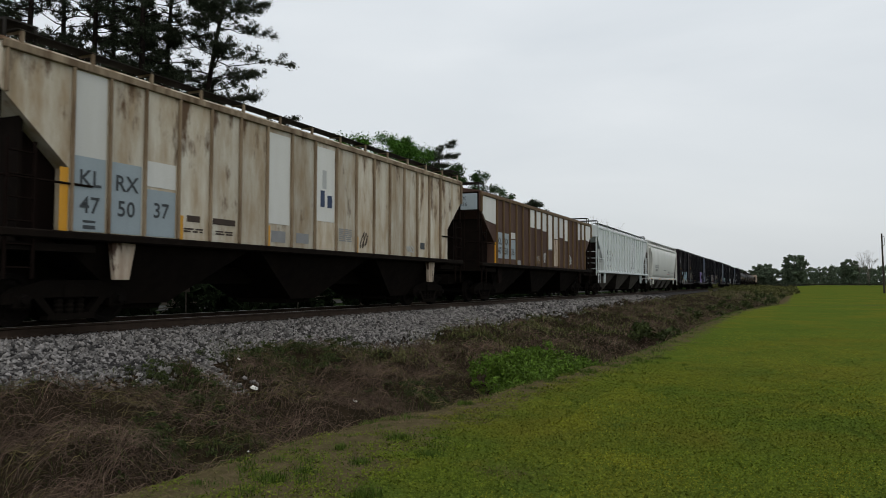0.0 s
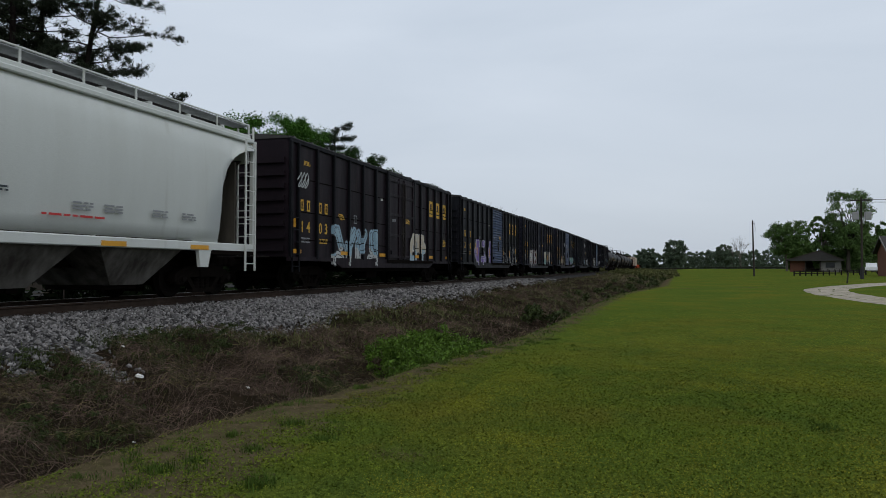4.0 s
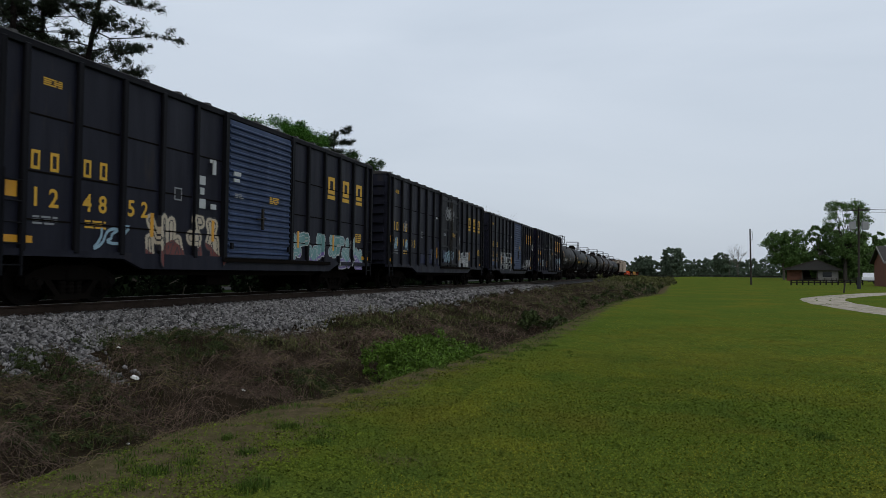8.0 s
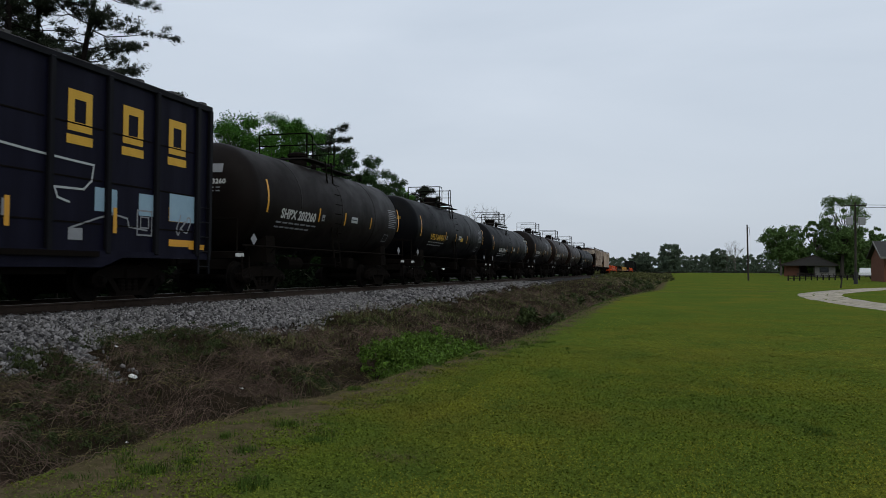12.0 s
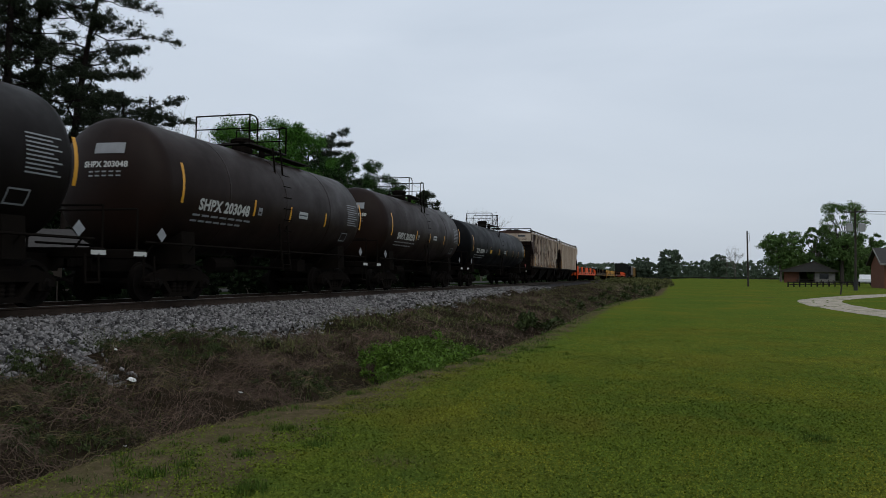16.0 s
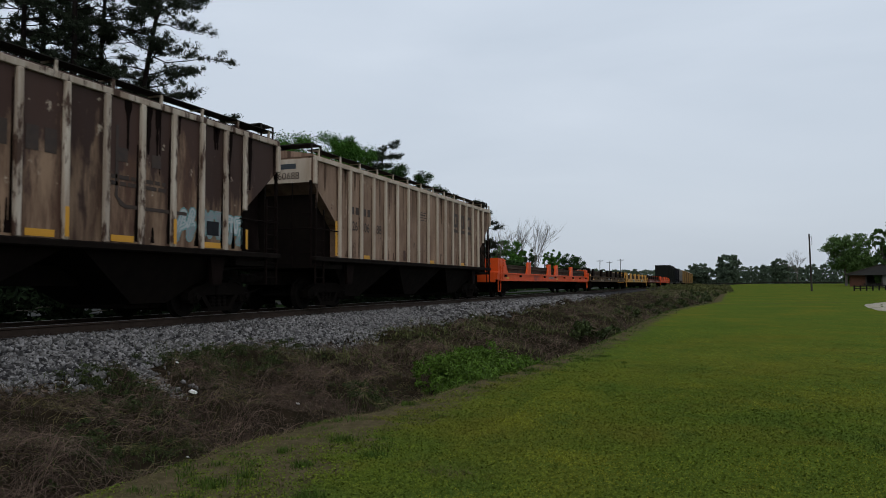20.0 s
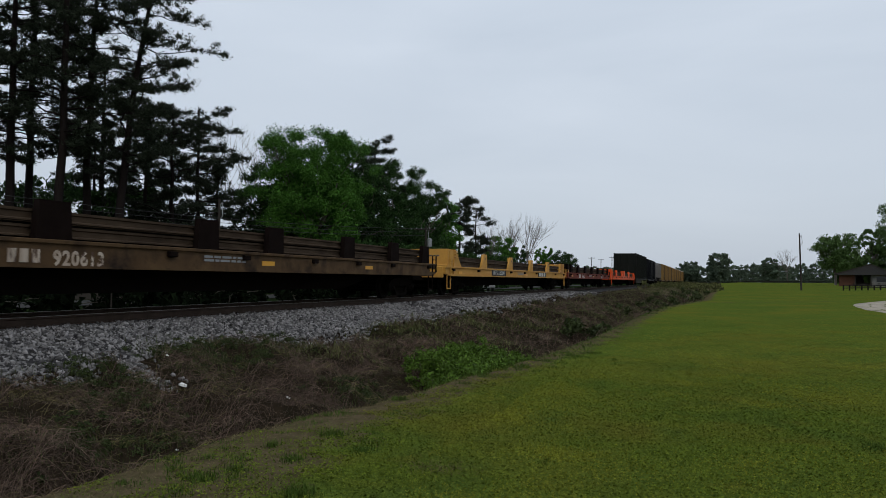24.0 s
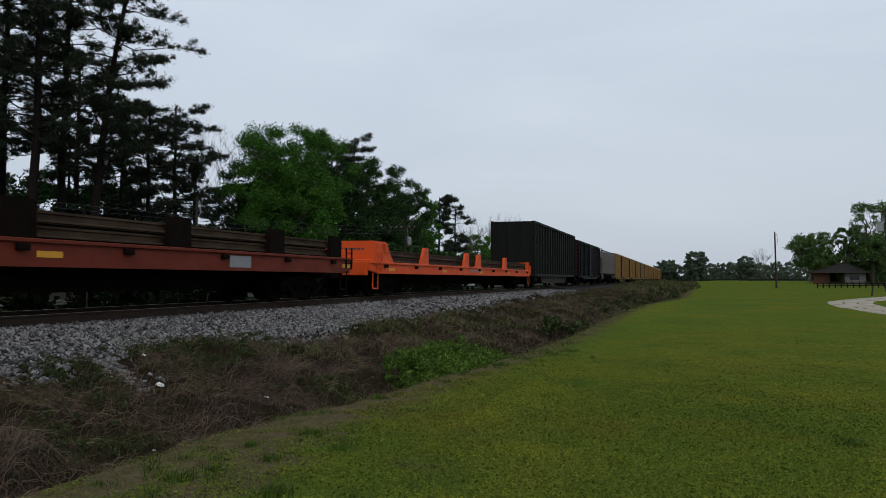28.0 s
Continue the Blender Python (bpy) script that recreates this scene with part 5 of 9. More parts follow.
    part("brake_rigging", Geo().rod((0.7, -2.6, 0.85), (0.7, -1.7, 0.85), 0.2, 12).rod((0.6, -1.7, 0.85), (0.6, 2.5, 0.8), 0.025).box(0.5, 0.9, 1.9, 2.4, 0.7, 1.1, 0.03).rod((-0.4, -hl + 2, 0.8), (-0.4, hl - 2, 0.8), 0.04), "truck", car)

    def on_shell(y, z, w, h, mat, name, label):
        """A strip that lies on the round shell."""
        g = Geo()
        n = 6
        pts = []
        for i in range(n + 1):
            zz = z + h * i / n
            x = math.sqrt(max((r + 0.006) ** 2 - (zz - zc) ** 2, 0.01))
            pts.append((x, zz))
        g.add([(x, yy, zz) for x, zz in pts for yy in (y - w / 2, y + w / 2)], [(2 * i, 2 * i + 1, 2 * i + 3, 2 * i + 2) for i in range(n)])
        part(name, g, mat, car, label)
    if stripes:
        bands = bands or (-th + 1.0, text_at + 1.35, 0.25, 2.6, th - 0.42)
        for k, y in enumerate(bands):
            tall = k in (0, len(bands) - 1)
            on_shell(y, zc - (0.4 if tall else 0.46), 0.09, 0.9 if tall else 0.42, "reflector", "reflector", "amber reflective stripe")
        # stencilled code boxes, a pale notice and an empty placard frame
        on_shell(text_at + 1.65, zc - 0.42, 0.2, 0.2, "grey_mark", "code_box", "small stencilled code box")
        on_shell(text_at + 1.65, zc - 0.37, 0.12, 0.05, paint, "code_line", "")
        on_shell(1.05, zc - 0.33, 0.55, 0.2, "spray_white", "notice", "pale notice panel")
        on_shell(1.05, zc - 0.25, 0.45, 0.04, "dark_mark", "notice_line", "")
        for o, w, z, h in ((-0.22, 0.03, 0.85, 0.26), (0.22, 0.03, 0.85, 0.26), (0.0, 0.47, 0.85, 0.03), (0.0, 0.47, 0.6, 0.03)):
            on_shell(th - 1.55 + o, zc - z, w, h, "grey_mark", "placard_frame", "thin metal placard frame")
    if number:
        tip = math.asin(0.36 / r)
        word = lettering(number, 0.27, 0, 0, 0, mark_mat, car, 1.05, "stencilled reporting mark and number", bold=0.014)
        word.matrix_basis = Matrix.Translation((0, text_at, zc)) @ pose(0, 0, 0, 0, math.degrees(tip), 0) @ Matrix.Translation((r + 0.008, 0, -0.13)) @ SIDE
        for k, w in ((0, 2.6), (1, 2.2)):
            bars = Geo()
            for j in range(7):
                bars.box(0, 0.004, j * w / 7, j * w / 7 + w / 9, -0.02, 0.03)
            part("stencil_bars", bars, "grey_mark", car, "row of small stencilled marks", Matrix.Translation((0, text_at - 1.25, zc)) @ pose(0, 0, 0, 0, math.degrees(math.asin((0.62 + 0.13 * k) / r)), 0) @ Matrix.Translation((r + 0.004, 0, 0)))
        word = lettering(number, 0.13, 0.2, -th, zc + 0.3, mark_mat, car, 1.05, "stencilled number on the tank head", end=True, bold=0.006)
        on_head(word, r, th, zc)
        for k in range(2):
            g = Geo()
            for j in range(5):
                g.add([(-0.2 + j * 0.17 + q, -th, zc + 0.18 - k * 0.09 + p) for q, p in ((0, 0), (0.11, 0), (0.11, 0.035), (0, 0.035))], [(0, 1, 2, 3)])
            on_head(part("stencil_bars", g, "grey_mark", car, "row of small stencilled marks"), r, th, zc)
        if int(number[-2:]) % 3 != 1:
            on_head(part("head_panel", Geo().add([(-0.1 + 0.09 * i, -th, z) for z in (zc + 0.6, zc + 0.72, zc + 0.84) for i in range(9)], [(j * 9 + i, j * 9 + i + 1, j * 9 + i + 10, j * 9 + i + 9) for j in range(2) for i in range(8)]), "grey_mark", car, "pale notice panel on the tank head"), r, th, zc)
    for k in range(10):
        on_shell(th - 1.15 - 0.05 * (k % 3), zc - 0.3 + k * 0.075, 0.8 - 0.1 * (k % 3), 0.03, "grey_mark", "data_line", "line of small stencilled data")
    if name_panel:
        lettering(name_panel, 0.13, r - 0.04, th - 1.2, zc + 0.52, "white_mark", car, 1.0, "stencilled cargo name", bold=0.006)
    if decal is not None:
        on_shell(decal, zc - 0.42, 0.45, 0.2, "yellow_mark", "decal", "small yellow decal")
    return car, hl


# ---- flat cars loaded with rail ----


def rail_flatcar(label, s0, s1, paint, post_mat, housing=True, posts=(), number="", mark="white_mark", deck=1.22, tail=True, tiers=(0.04, 0.28), low=0.36, belly=0.0, text_at=9.0, text_size=0.3, clear=()):
    car, hl = start_car("flat_car", label, "flat car", s0, s1, "cars of the freight train")
    half = 1.42
    part("deck", Geo().box(-half, half, -hl, hl, deck - 0.06, deck), "dark_rust", car)
    for s in (-1, 1):
        x0, x1 = sorted((s * half, s * (half + 0.1)))
        sill = [(-hl, deck - 0.02), (-hl, deck - low + 0.08), (-hl + 0.6, deck - low), (-hl + 5, deck - low), (-hl + 6.2, deck - low - belly), (hl - 6.2, deck - low - belly), (hl - 5, deck - low), (hl - 0.6, deck - low), (hl, deck - low + 0.08), (hl, deck - 0.02)]
        sl = part("side_sill", Geo().prism(sill, x0, x1), paint, car)
        part("sill_flange", Geo().box(min(x0, x1) - 0.03, max(x0, x1) + 0.05, -hl, hl, deck - 0.04, deck + 0.03, 0.01), paint, sl)
        part("lower_flange", Geo().box(min(x0, x1) - 0.03, max(x0, x1) + 0.04, -hl + 0.6, hl - 0.6, deck - low - 0.02, deck - low + 0.02), paint, sl)
    part("centre_sill", Geo().prism([(-hl - 0.1, deck - 0.1), (-hl - 0.1, 0.66), (-hl + 4.5, 0.66), (-hl + 6.0, 0.38), (hl - 6.0, 0.38), (hl - 4.5, 0.66), (hl + 0.1, 0.66), (hl + 0.1, deck - 0.1)], -0.5, 0.5), "truck", car)
    start = -hl + (1.4 if housing else 1.0)
    if housing:
        h = part("end_housing", Geo().prism([(-hl + 0.5, deck + 0.03), (-hl + 1.25, deck + 0.03), (-hl + 1.25, deck + 0.738), (-hl + 0.5, deck + 0.763)], -half, half + 0.02), post_mat, car, "painted steel end housing")
        part("gusset", Geo().prism([(-hl + 1.25, deck), (-hl + 2.3, deck), (-hl + 1.5, deck + 0.738), (-hl + 1.25, deck + 0.763)], half - 0.1, half + 0.05), post_mat, h)
        part("gusset", Geo().prism([(-hl + 1.25, deck), (-hl + 2.3, deck), (-hl + 1.5, deck + 0.738), (-hl + 1.25, deck + 0.763)], -half - 0.05, -half + 0.1), post_mat, h)
        for i in range(3):
            part("louvre", Geo().box(half + 0.05, half + 0.1, -hl + 1.3, -hl + 1.62 + 0.06 * (2 - i), deck + 0.377 + i * 0.13, deck + 0.435 + i * 0.13), post_mat, h)
        part("access_door", Geo().box(half + 0.02, half + 0.05, -hl + 0.72, -hl + 1.2, deck + 0.246, deck + 0.697, 0.01), post_mat, h)
        part("housing_base", Geo().box(-half - 0.02, half + 0.06, -hl + 0.3, -hl + 1.4, deck, deck + 0.1, 0.02), post_mat, h)
        g = Geo()
        for i in range(5):
            g.box(0.3 + i * 0.16, 0.42 + i * 0.16, -hl + 0.495, -hl + 0.5, deck + 0.451, deck + 0.508)
        part("stencil_bars", g, "dark_mark", h)
    for k in posts:
        y = -hl + k
        if housing:
            st = part("stanchion", Geo().prism([(y - 0.62, deck), (y + 0.42, deck), (y + 0.38, deck + 0.705), (y - 0.1, deck + 0.705)], half - 0.04, half + 0.06), post_mat, car, "steel rail stanchion")
            part("stanchion_cheek", Geo().box(-half, half + 0.02, y + 0.18, y + 0.36, deck, deck + 0.12).box(half - 0.22, half + 0.02, y + 0.3, y + 0.4, deck, deck + 0.689).box(-half, -half + 0.2, y - 0.1, y + 0.36, deck, deck + 0.705), post_mat, st)
            part("stanchion_hole", Geo().turn([(0.0, 0.05), (0.006, 0.05)], (half + 0.06, y + 0.14, deck + 0.508), "x", 10), "dark_mark", st)
        else:
            st = part("stanchion", Geo().prism([(y - 0.38, deck - 0.1), (y + 0.38, deck - 0.1), (y + 0.34, deck + 0.68), (y - 0.3, deck + 0.68)], half - 0.06, half + 0.08), post_mat, car, "dark steel rail stanchion")
            part("stanchion_cheek", Geo().box(-half, half, y - 0.3, y + 0.3, deck, deck + 0.1).box(-half - 0.05, -half + 0.1, y - 0.4, y + 0.4, deck, deck + 0.62), post_mat, st)
    prof = [(-0.08, 0), (0.08, 0), (0.08, 0.025), (0.014, 0.045), (0.014, 0.14), (0.042, 0.155), (0.042, 0.2), (-0.042, 0.2), (-0.042, 0.155), (-0.014, 0.14), (-0.014, 0.045), (-0.08, 0.025)]
    stick = Geo().prism(prof, start, hl - (0.9 if tail else 0.5), "y").mesh("carried_rail", "load_rail")
    for tier, z in enumerate(tiers):
        for i in range(9):
            part("carried_rail", stick, None, car, at=(-1.3 + i * 0.32, 0.12 * ((i * 7 + tier * 3) % 5 - 2), deck + z))
        part("spacer_row", Geo().box(-1.3, 1.2, start + 1, start + 1.1, deck + z - 0.05, deck + z).box(-1.3, 1.2, 0, 0.1, deck + z - 0.05, deck + z).box(-1.3, 1.2, hl - 2, hl - 1.9, deck + z - 0.05, deck + z), "tie", car)
    # dark board added to give the shade between the stacked rails
    part("dunnage", Geo().box(-1.35, 1.18, start + 0.4, hl - 1.2, deck + 0.02, deck + tiers[-1] - 0.02), "truck", car, "dark dunnage between the rails")
    if not housing:
        part("end_board", Geo().box(-half, half, -hl + 0.12, -hl + 0.2, deck - 0.35, deck + 0.72, 0.02).box(half - 0.1, half + 0.05, -hl + 0.12, -hl + 0.6, deck - 0.02, deck + 0.7, 0.02), "dark_rust", car, "dark steel end board")
        if number:
            lettering(number, 0.18, 0.75, -hl + 0.115, deck + 0.48, mark, car, 1.05, "stencilled number on the end board", end=True, bold=0.005)
        part("reflector", Geo().box(half + 0.05, half + 0.056, -hl + 0.14, -hl + 0.56, deck + 0.02, deck + 0.25), "reflector", car, "amber reflective square")
    if tail == "housing":
        # a second, lower housing with shelves at the far end
        h = part("end_housing", Geo().box(-half, half + 0.02, hl - 0.75, hl - 0.25, deck + 0.03, deck + 0.66, 0.02), post_mat, car, "painted steel end housing")
        part("gusset", Geo().prism([(hl - 1.95, deck), (hl - 0.75, deck), (hl - 0.75, deck + 0.68), (hl - 1.75, deck + 0.68)], half - 0.1, half + 0.02), post_mat, h)
        for i in range(4):
            part("louvre", Geo().box(half + 0.02, half + 0.1, hl - 1.85 + 0.05 * i, hl - 0.78, deck + 0.06 + i * 0.19, deck + 0.1 + i * 0.19), post_mat, h)
        part("access_door", Geo().turn([(0.0, 0.2), (0.012, 0.2), (0.012, 0.17), (0.0, 0.17)], (half + 0.02, hl - 0.5, deck + 0.38), "x", 14), post_mat, h)
    elif tail:
        g = Geo()
        for y in (hl - 0.8, hl - 0.3):
            g.box(half - 0.1, half + 0.06, y - 0.13, y + 0.13, deck, deck + 0.56, 0.02)
            g.box(-half - 0.06, -half + 0.1, y - 0.13, y + 0.13, deck, deck + 0.56, 0.02)
        g.box(-half, half, hl - 0.38, hl - 0.2, deck + 0.38, deck + 0.56).box(half - 0.04, half + 0.04, hl - 0.8, hl - 0.3, deck + 0.44, deck + 0.54).box(half - 0.04, half + 0.04, hl - 0.8, hl - 0.3, deck + 0.25, deck + 0.35)
        part("end_frame", g, post_mat, car)
    if number:
        lettering(number, text_size, half + 0.108, -hl + text_at, deck - low + 0.03, mark, car, 1.1, "stencilled car number", bold=0.012)
    rnd = random.Random(int(s0))
    for k in range(9):
        y = -hl + 1.2 + k * (2 * hl - 2.4) / 8
        if number and abs(y + hl - text_at) < 1.5 or any(abs(y + hl - c) < 1.7 for c in clear):
            continue
        part("stake_pocket", shared(("pocket", post_mat), lambda: Geo().box(0, 0.09, -0.12, 0.12, -0.11, 0.0, 0.01).mesh("stake_pocket", "dark_rust")), None, car, at=(half + 0.1, y + rnd.uniform(-0.3, 0.3), deck - 0.06))
        if k % 2 == 0:
            part("reflector", Geo().box(half + 0.1, half + 0.106, y + 0.5, y + 1.05, deck - 0.28, deck - 0.17), "reflector", car, "amber reflective strip")
    fine_print(half + 0.106, -hl + text_at + 3.4, deck - 0.15, 1.6, 2, "grey_mark", car, 0.05)
    for w in (-1, 1):
        y = w * hl
        part("end_sill", Geo().box(-half, half, y - 0.06, y + 0.06, deck - 0.45, deck + 0.02, 0.02), paint, car)
        part("sill_step", Geo().path([(half + 0.06, y - w * 0.3, deck - 0.35), (half + 0.06, y - w * 0.3, 0.32), (half + 0.06, y - w * 0.75, 0.32), (half + 0.06, y - w * 0.75, deck - 0.35)], 0.025), post_mat, car)
        ladder(car, half + 0.14, y - w * 0.5, deck - 0.3, deck + 0.35, "y", 0.4, post_mat, 2, "grab_iron")
        coupler(car, y, w)
        rail_truck(car, w * (hl - 2.6))
    return car, hl


def gondola(label, s0, s1, paint, top=4.75):
    """A high-sided open gondola with vertical posts."""
    car, hl = start_car("gondola", label, "gondola car", s0, s1, "cars of the freight train")
    half, base = 1.5, 1.05
    for s in (-1, 1):
        x0, x1 = sorted((s * half, s * (half - 0.05)))
        side = part("side_wall", Geo().box(x0, x1, -hl, hl, base, top), paint, car)
        part("top_chord", Geo().box(min(s * (half - 0.06), s * (half + 0.1)), max(s * (half - 0.06), s * (half + 0.1)), -hl, hl, top - 0.12, top + 0.04, 0.01), paint, side)
        post = Geo().box(0, 0.1, -0.06, 0.06, base, top - 0.1, 0.015).mesh("post", paint)
        for i in range(19):
            part("post", post, None, car, at=pose(s * half, -hl + 0.1 + (2 * hl - 0.2) * i / 18, 0, 0, 0, 0 if s > 0 else 180))
        part("side_sill", Geo().box(min(s * (half - 0.1), s * (half + 0.08)), max(s * (half - 0.1), s * (half + 0.08)), -hl, hl, base - 0.2, base), paint, car)
    part("floor_plate", Geo().box(-half, half, -hl, hl, base - 0.05, base), "dark_rust", car)
    part("tub_bottom", Geo().prism([(-hl + 3.6, base - 0.1), (-hl + 4.6, 0.35), (hl - 4.6, 0.35), (hl - 3.6, base - 0.1)], -1.2, 1.3), "under_pale", car)
    for w in (-1, 1):
        y = w * hl
        part("end_wall", Geo().box(-half, half, y - 0.05, y + 0.05, base - 0.2, top), paint, car)
        for x in (-1.45, -0.5, 0.5, 1.45):
            part("end_post", Geo().box(x - 0.07, x + 0.07, min(y, y + w * 0.12), max(y, y + w * 0.12), base - 0.2, top, 0.01), paint, car)
        ladder(car, half + 0.12, y - w * 0.1 - (0.4 if w > 0 else 0), 0.5, top - 0.2, "y", 0.4, paint, 10)
        coupler(car, y, w)
        rail_truck(car, w * (hl - 2.0))
    part("centre_sill", Geo().box(-0.32, 0.32, -hl - 0.1, hl + 0.1, 0.62, base), "truck", car)
    return car, hl

# ---- the train, car by car ----


def bay_tools(car, posts, x):
    c = lambda i: (posts[i + 1] + posts[i + 2]) / 2

    def panel(i, z0, z1, mat, label):
        patch("patch_panel", x, posts[i + 1] + 0.055, posts[i + 2] - 0.055, z0, z1, mat, car, label)

    def strip(i, z0, z1, w=0.07):
        part("reflector", Geo().box(x + 0.004, x + 0.01, posts[i + 1] - 0.2, posts[i + 1] - 0.2 + w * 1.7, z0, z1), "reflector", car, "amber reflective strip")
    return c, panel, strip


def first_hopper():
    car, hl = ribbed_hopper("cream covered hopper streaked with brown rust", 4.0, 20.9, "white_rusty", "rust_seam", "under_hopper", 0, eave=4.2, rail_high=True, rib_w=0.034, base=1.5, cut=(3.5, 1.15, 2.5), end_mat="dark_rust", jack_mat="rib_cream", zones=(1.19, 1.8), bulkhead=True)
    x = 1.556
    posts = hopper_posts(hl, 1.19, 1.8)
    c, panel, strip = bay_tools(car, posts, x)
    for i, a, b in ((0, 1.52, 2.72), (1, 1.52, 2.72), (2, 1.52, 2.35)):
        panel(i, a, b, "panel_blue", "pale blue-grey repainted panel")
    for i, a, b in ((0, 2.72, 4.08), (2, 2.4, 2.85), (8, 2.2, 4.0), (6, 2.0, 4.0)):
        panel(i, a, b, "panel_white", "cleaner repainted panel")
    for i, a, b in ((6, 1.6, 1.85), (7, 1.62, 1.85)):
        patch("patch_panel", x, c(i) - 0.25, c(i) + 0.25, a, b, "grey_mark", car, "grey painted-out patch", 0.008)
    for i, w in ((3, 0.17), (4, 0.33)):
        patch("patch_panel", x, c(i) - w, c(i) + w, 1.85, 1.97, "ghost_mark", car, "dark painted-out patch", 0.006)
        fine_print(x + 0.006, c(i) - 0.25, 1.7, 0.5, 2, "ghost_mark", car, 0.03)
    for t, i, z in (("KL", 0, 2.25), ("RX", 1, 2.25), ("47", 0, 1.82), ("50", 1, 1.82), ("37", 2, 1.86)):
        lettering(t, 0.27, x + 0.012, c(i), z, "dark_mark", car, 1.05, "dark stencilled reporting mark", bold=0.006)
    part("data_box", Geo().box(x + 0.006, x + 0.01, c(0) - 0.12, c(0) + 0.12, 1.56, 1.62).box(x + 0.006, x + 0.01, c(0) - 0.12, c(0) + 0.12, 1.66, 1.7), "dark_mark", car)
    strip(0, 1.5, 2.5, 0.09)
    for i in (3, 6, 10):
        part("reflector", Geo().box(x + 0.006, x + 0.012, posts[i + 1] + 0.05, posts[i + 1] + 0.15, 1.5, 1.95), "reflector", car, "amber reflective strip")
    patch("patch_panel", x, c(8) - 0.12, c(8) + 0.05, 3.0, 3.45, "spray_white", car, "smeared white paint", 0.01)
    part("mark_block", Geo().box(x, x + 0.014, c(8) - 0.2, c(8) - 0.03, 2.55, 2.95).box(x, x + 0.014, c(8) + 0.1, c(8) + 0.3, 2.55, 2.85), "door_blue", car, "blue painted symbols")
    fine_print(x + 0.006, c(9) - 0.3, 2.05, 0.6, 7, "grey_mark", car, 0.03)
    scrawl(car, x + 0.007, c(10) - 0.25, c(10) + 0.25, 1.6, 2.1, "ghost_mark", 3)
    scrawl(car, x + 0.007, c(13) - 0.3, c(13) + 0.3, 1.5, 1.95, "spray_white", 4)
    part("data_box", Geo().box(x, x + 0.007, c(14) - 0.15, c(14) + 0.15, 1.75, 1.95), "dark_mark", car)


def second_hopper():
    car, hl = ribbed_hopper("rusty brown covered hopper with white patched panels", 22.7, 40.2, "brown_rusty", "rust_rib", "under_hopper", 0, eave=4.1, rail_high=False, rib_w=0.05, base=1.48, cut=(3.4, 1.5, 2.3), end_mat="dark_rust", zones=(1.72, 1.6), bulkhead=True)
    x = 1.556
    posts = hopper_posts(hl, 1.72, 1.6)
    c, panel, strip = bay_tools(car, posts, x)
    part("patch_panel", Geo().prism([(-hl + 0.12, 3.45), (-hl + 0.52, 3.1), (-hl + 1.65, 3.0), (-hl + 1.65, 3.98), (-hl + 0.12, 3.98)], x, x + 0.006), "panel_white", car, "white panel painted on the corner")
    for i, a, b in ((5, 3.2, 3.98), (6, 3.2, 3.98), (7, 3.15, 3.98), (8, 2.35, 3.98), (9, 2.9, 3.98), (10, 3.0, 3.98), (11, 2.9, 3.98), (14, 3.1, 3.98), (15, 3.15, 3.98), (2, 2.55, 2.8)):
        panel(i, a, b, "panel_white", "fresh white repainted panel")
    part("patch_panel", Geo().prism([(hl - 1.55, 3.2), (hl - 0.5, 3.1), (hl - 0.12, 3.45), (hl - 0.12, 3.98), (hl - 1.55, 3.98)], x, x + 0.006), "panel_white", car, "white panel painted on the corner")
    for i, a, b in ((0, 1.7, 2.72), (1, 1.7, 2.72), (2, 1.7, 2.5)):
        panel(i, a, b, "panel_blue", "pale blue-grey repainted panel")
    panel(8, 2.3, 2.34, "panel_blue", "pale blue-grey repainted strip")
    panel(9, 1.55, 2.85, "rib_cream", "tan faded panel")
    for t, i, z in (("KL", 0, 2.25), ("RX", 1, 2.25), ("47", 0, 1.87), ("50", 1, 1.87), ("36", 2, 1.87)):
        lettering(t, 0.27, x + 0.012, c(i), z, "dark_mark", car, 1.05, "dark stencilled reporting mark", bold=0.006)
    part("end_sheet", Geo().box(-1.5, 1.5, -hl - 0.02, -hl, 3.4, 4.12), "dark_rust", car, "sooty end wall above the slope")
    part("end_panel", Geo().box(0.1, 1.45, -hl - 0.03, -hl, 3.45, 4.05), "panel_blue", car, "pale end panel with the car's number")
    lettering("KLRX", 0.15, 0.75, -hl - 0.04, 3.8, "dark_mark", car, 1.0, end=True)
    lettering("475036", 0.15, 0.75, -hl - 0.04, 3.58, "dark_mark", car, 1.0, end=True)
    scrawl(car, x + 0.006, c(7) - 0.1, c(7) + 0.3, 1.65, 2.15, "spray_white", 7, 0.03)
    scrawl(car, x + 0.006, c(12) - 0.3, c(12) + 0.3, 1.5, 2.3, "spray_white", 12, 0.03)
    patch("patch_panel", x, c(6) - 0.3, c(6) + 0.3, 1.62, 1.98, "rust_rib", car, "faded ochre data patch")
    fine_print(x + 0.008, c(6) - 0.27, 1.9, 0.5, 4, "grey_mark", car, 0.03)
    patch("patch_panel", x, c(3) - 0.25, c(3) + 0.2, 1.5, 1.68, "grey_mark", car, "small scraped grey patch")
    strip(0, 1.5, 2.3, 0.09)
    for i in (3, 7, 10):
        part("reflector", Geo().box(x + 0.006, x + 0.012, posts[i + 1] + 0.05, posts[i + 1] + 0.14, 1.5, 1.9), "reflector", car, "amber reflective strip")


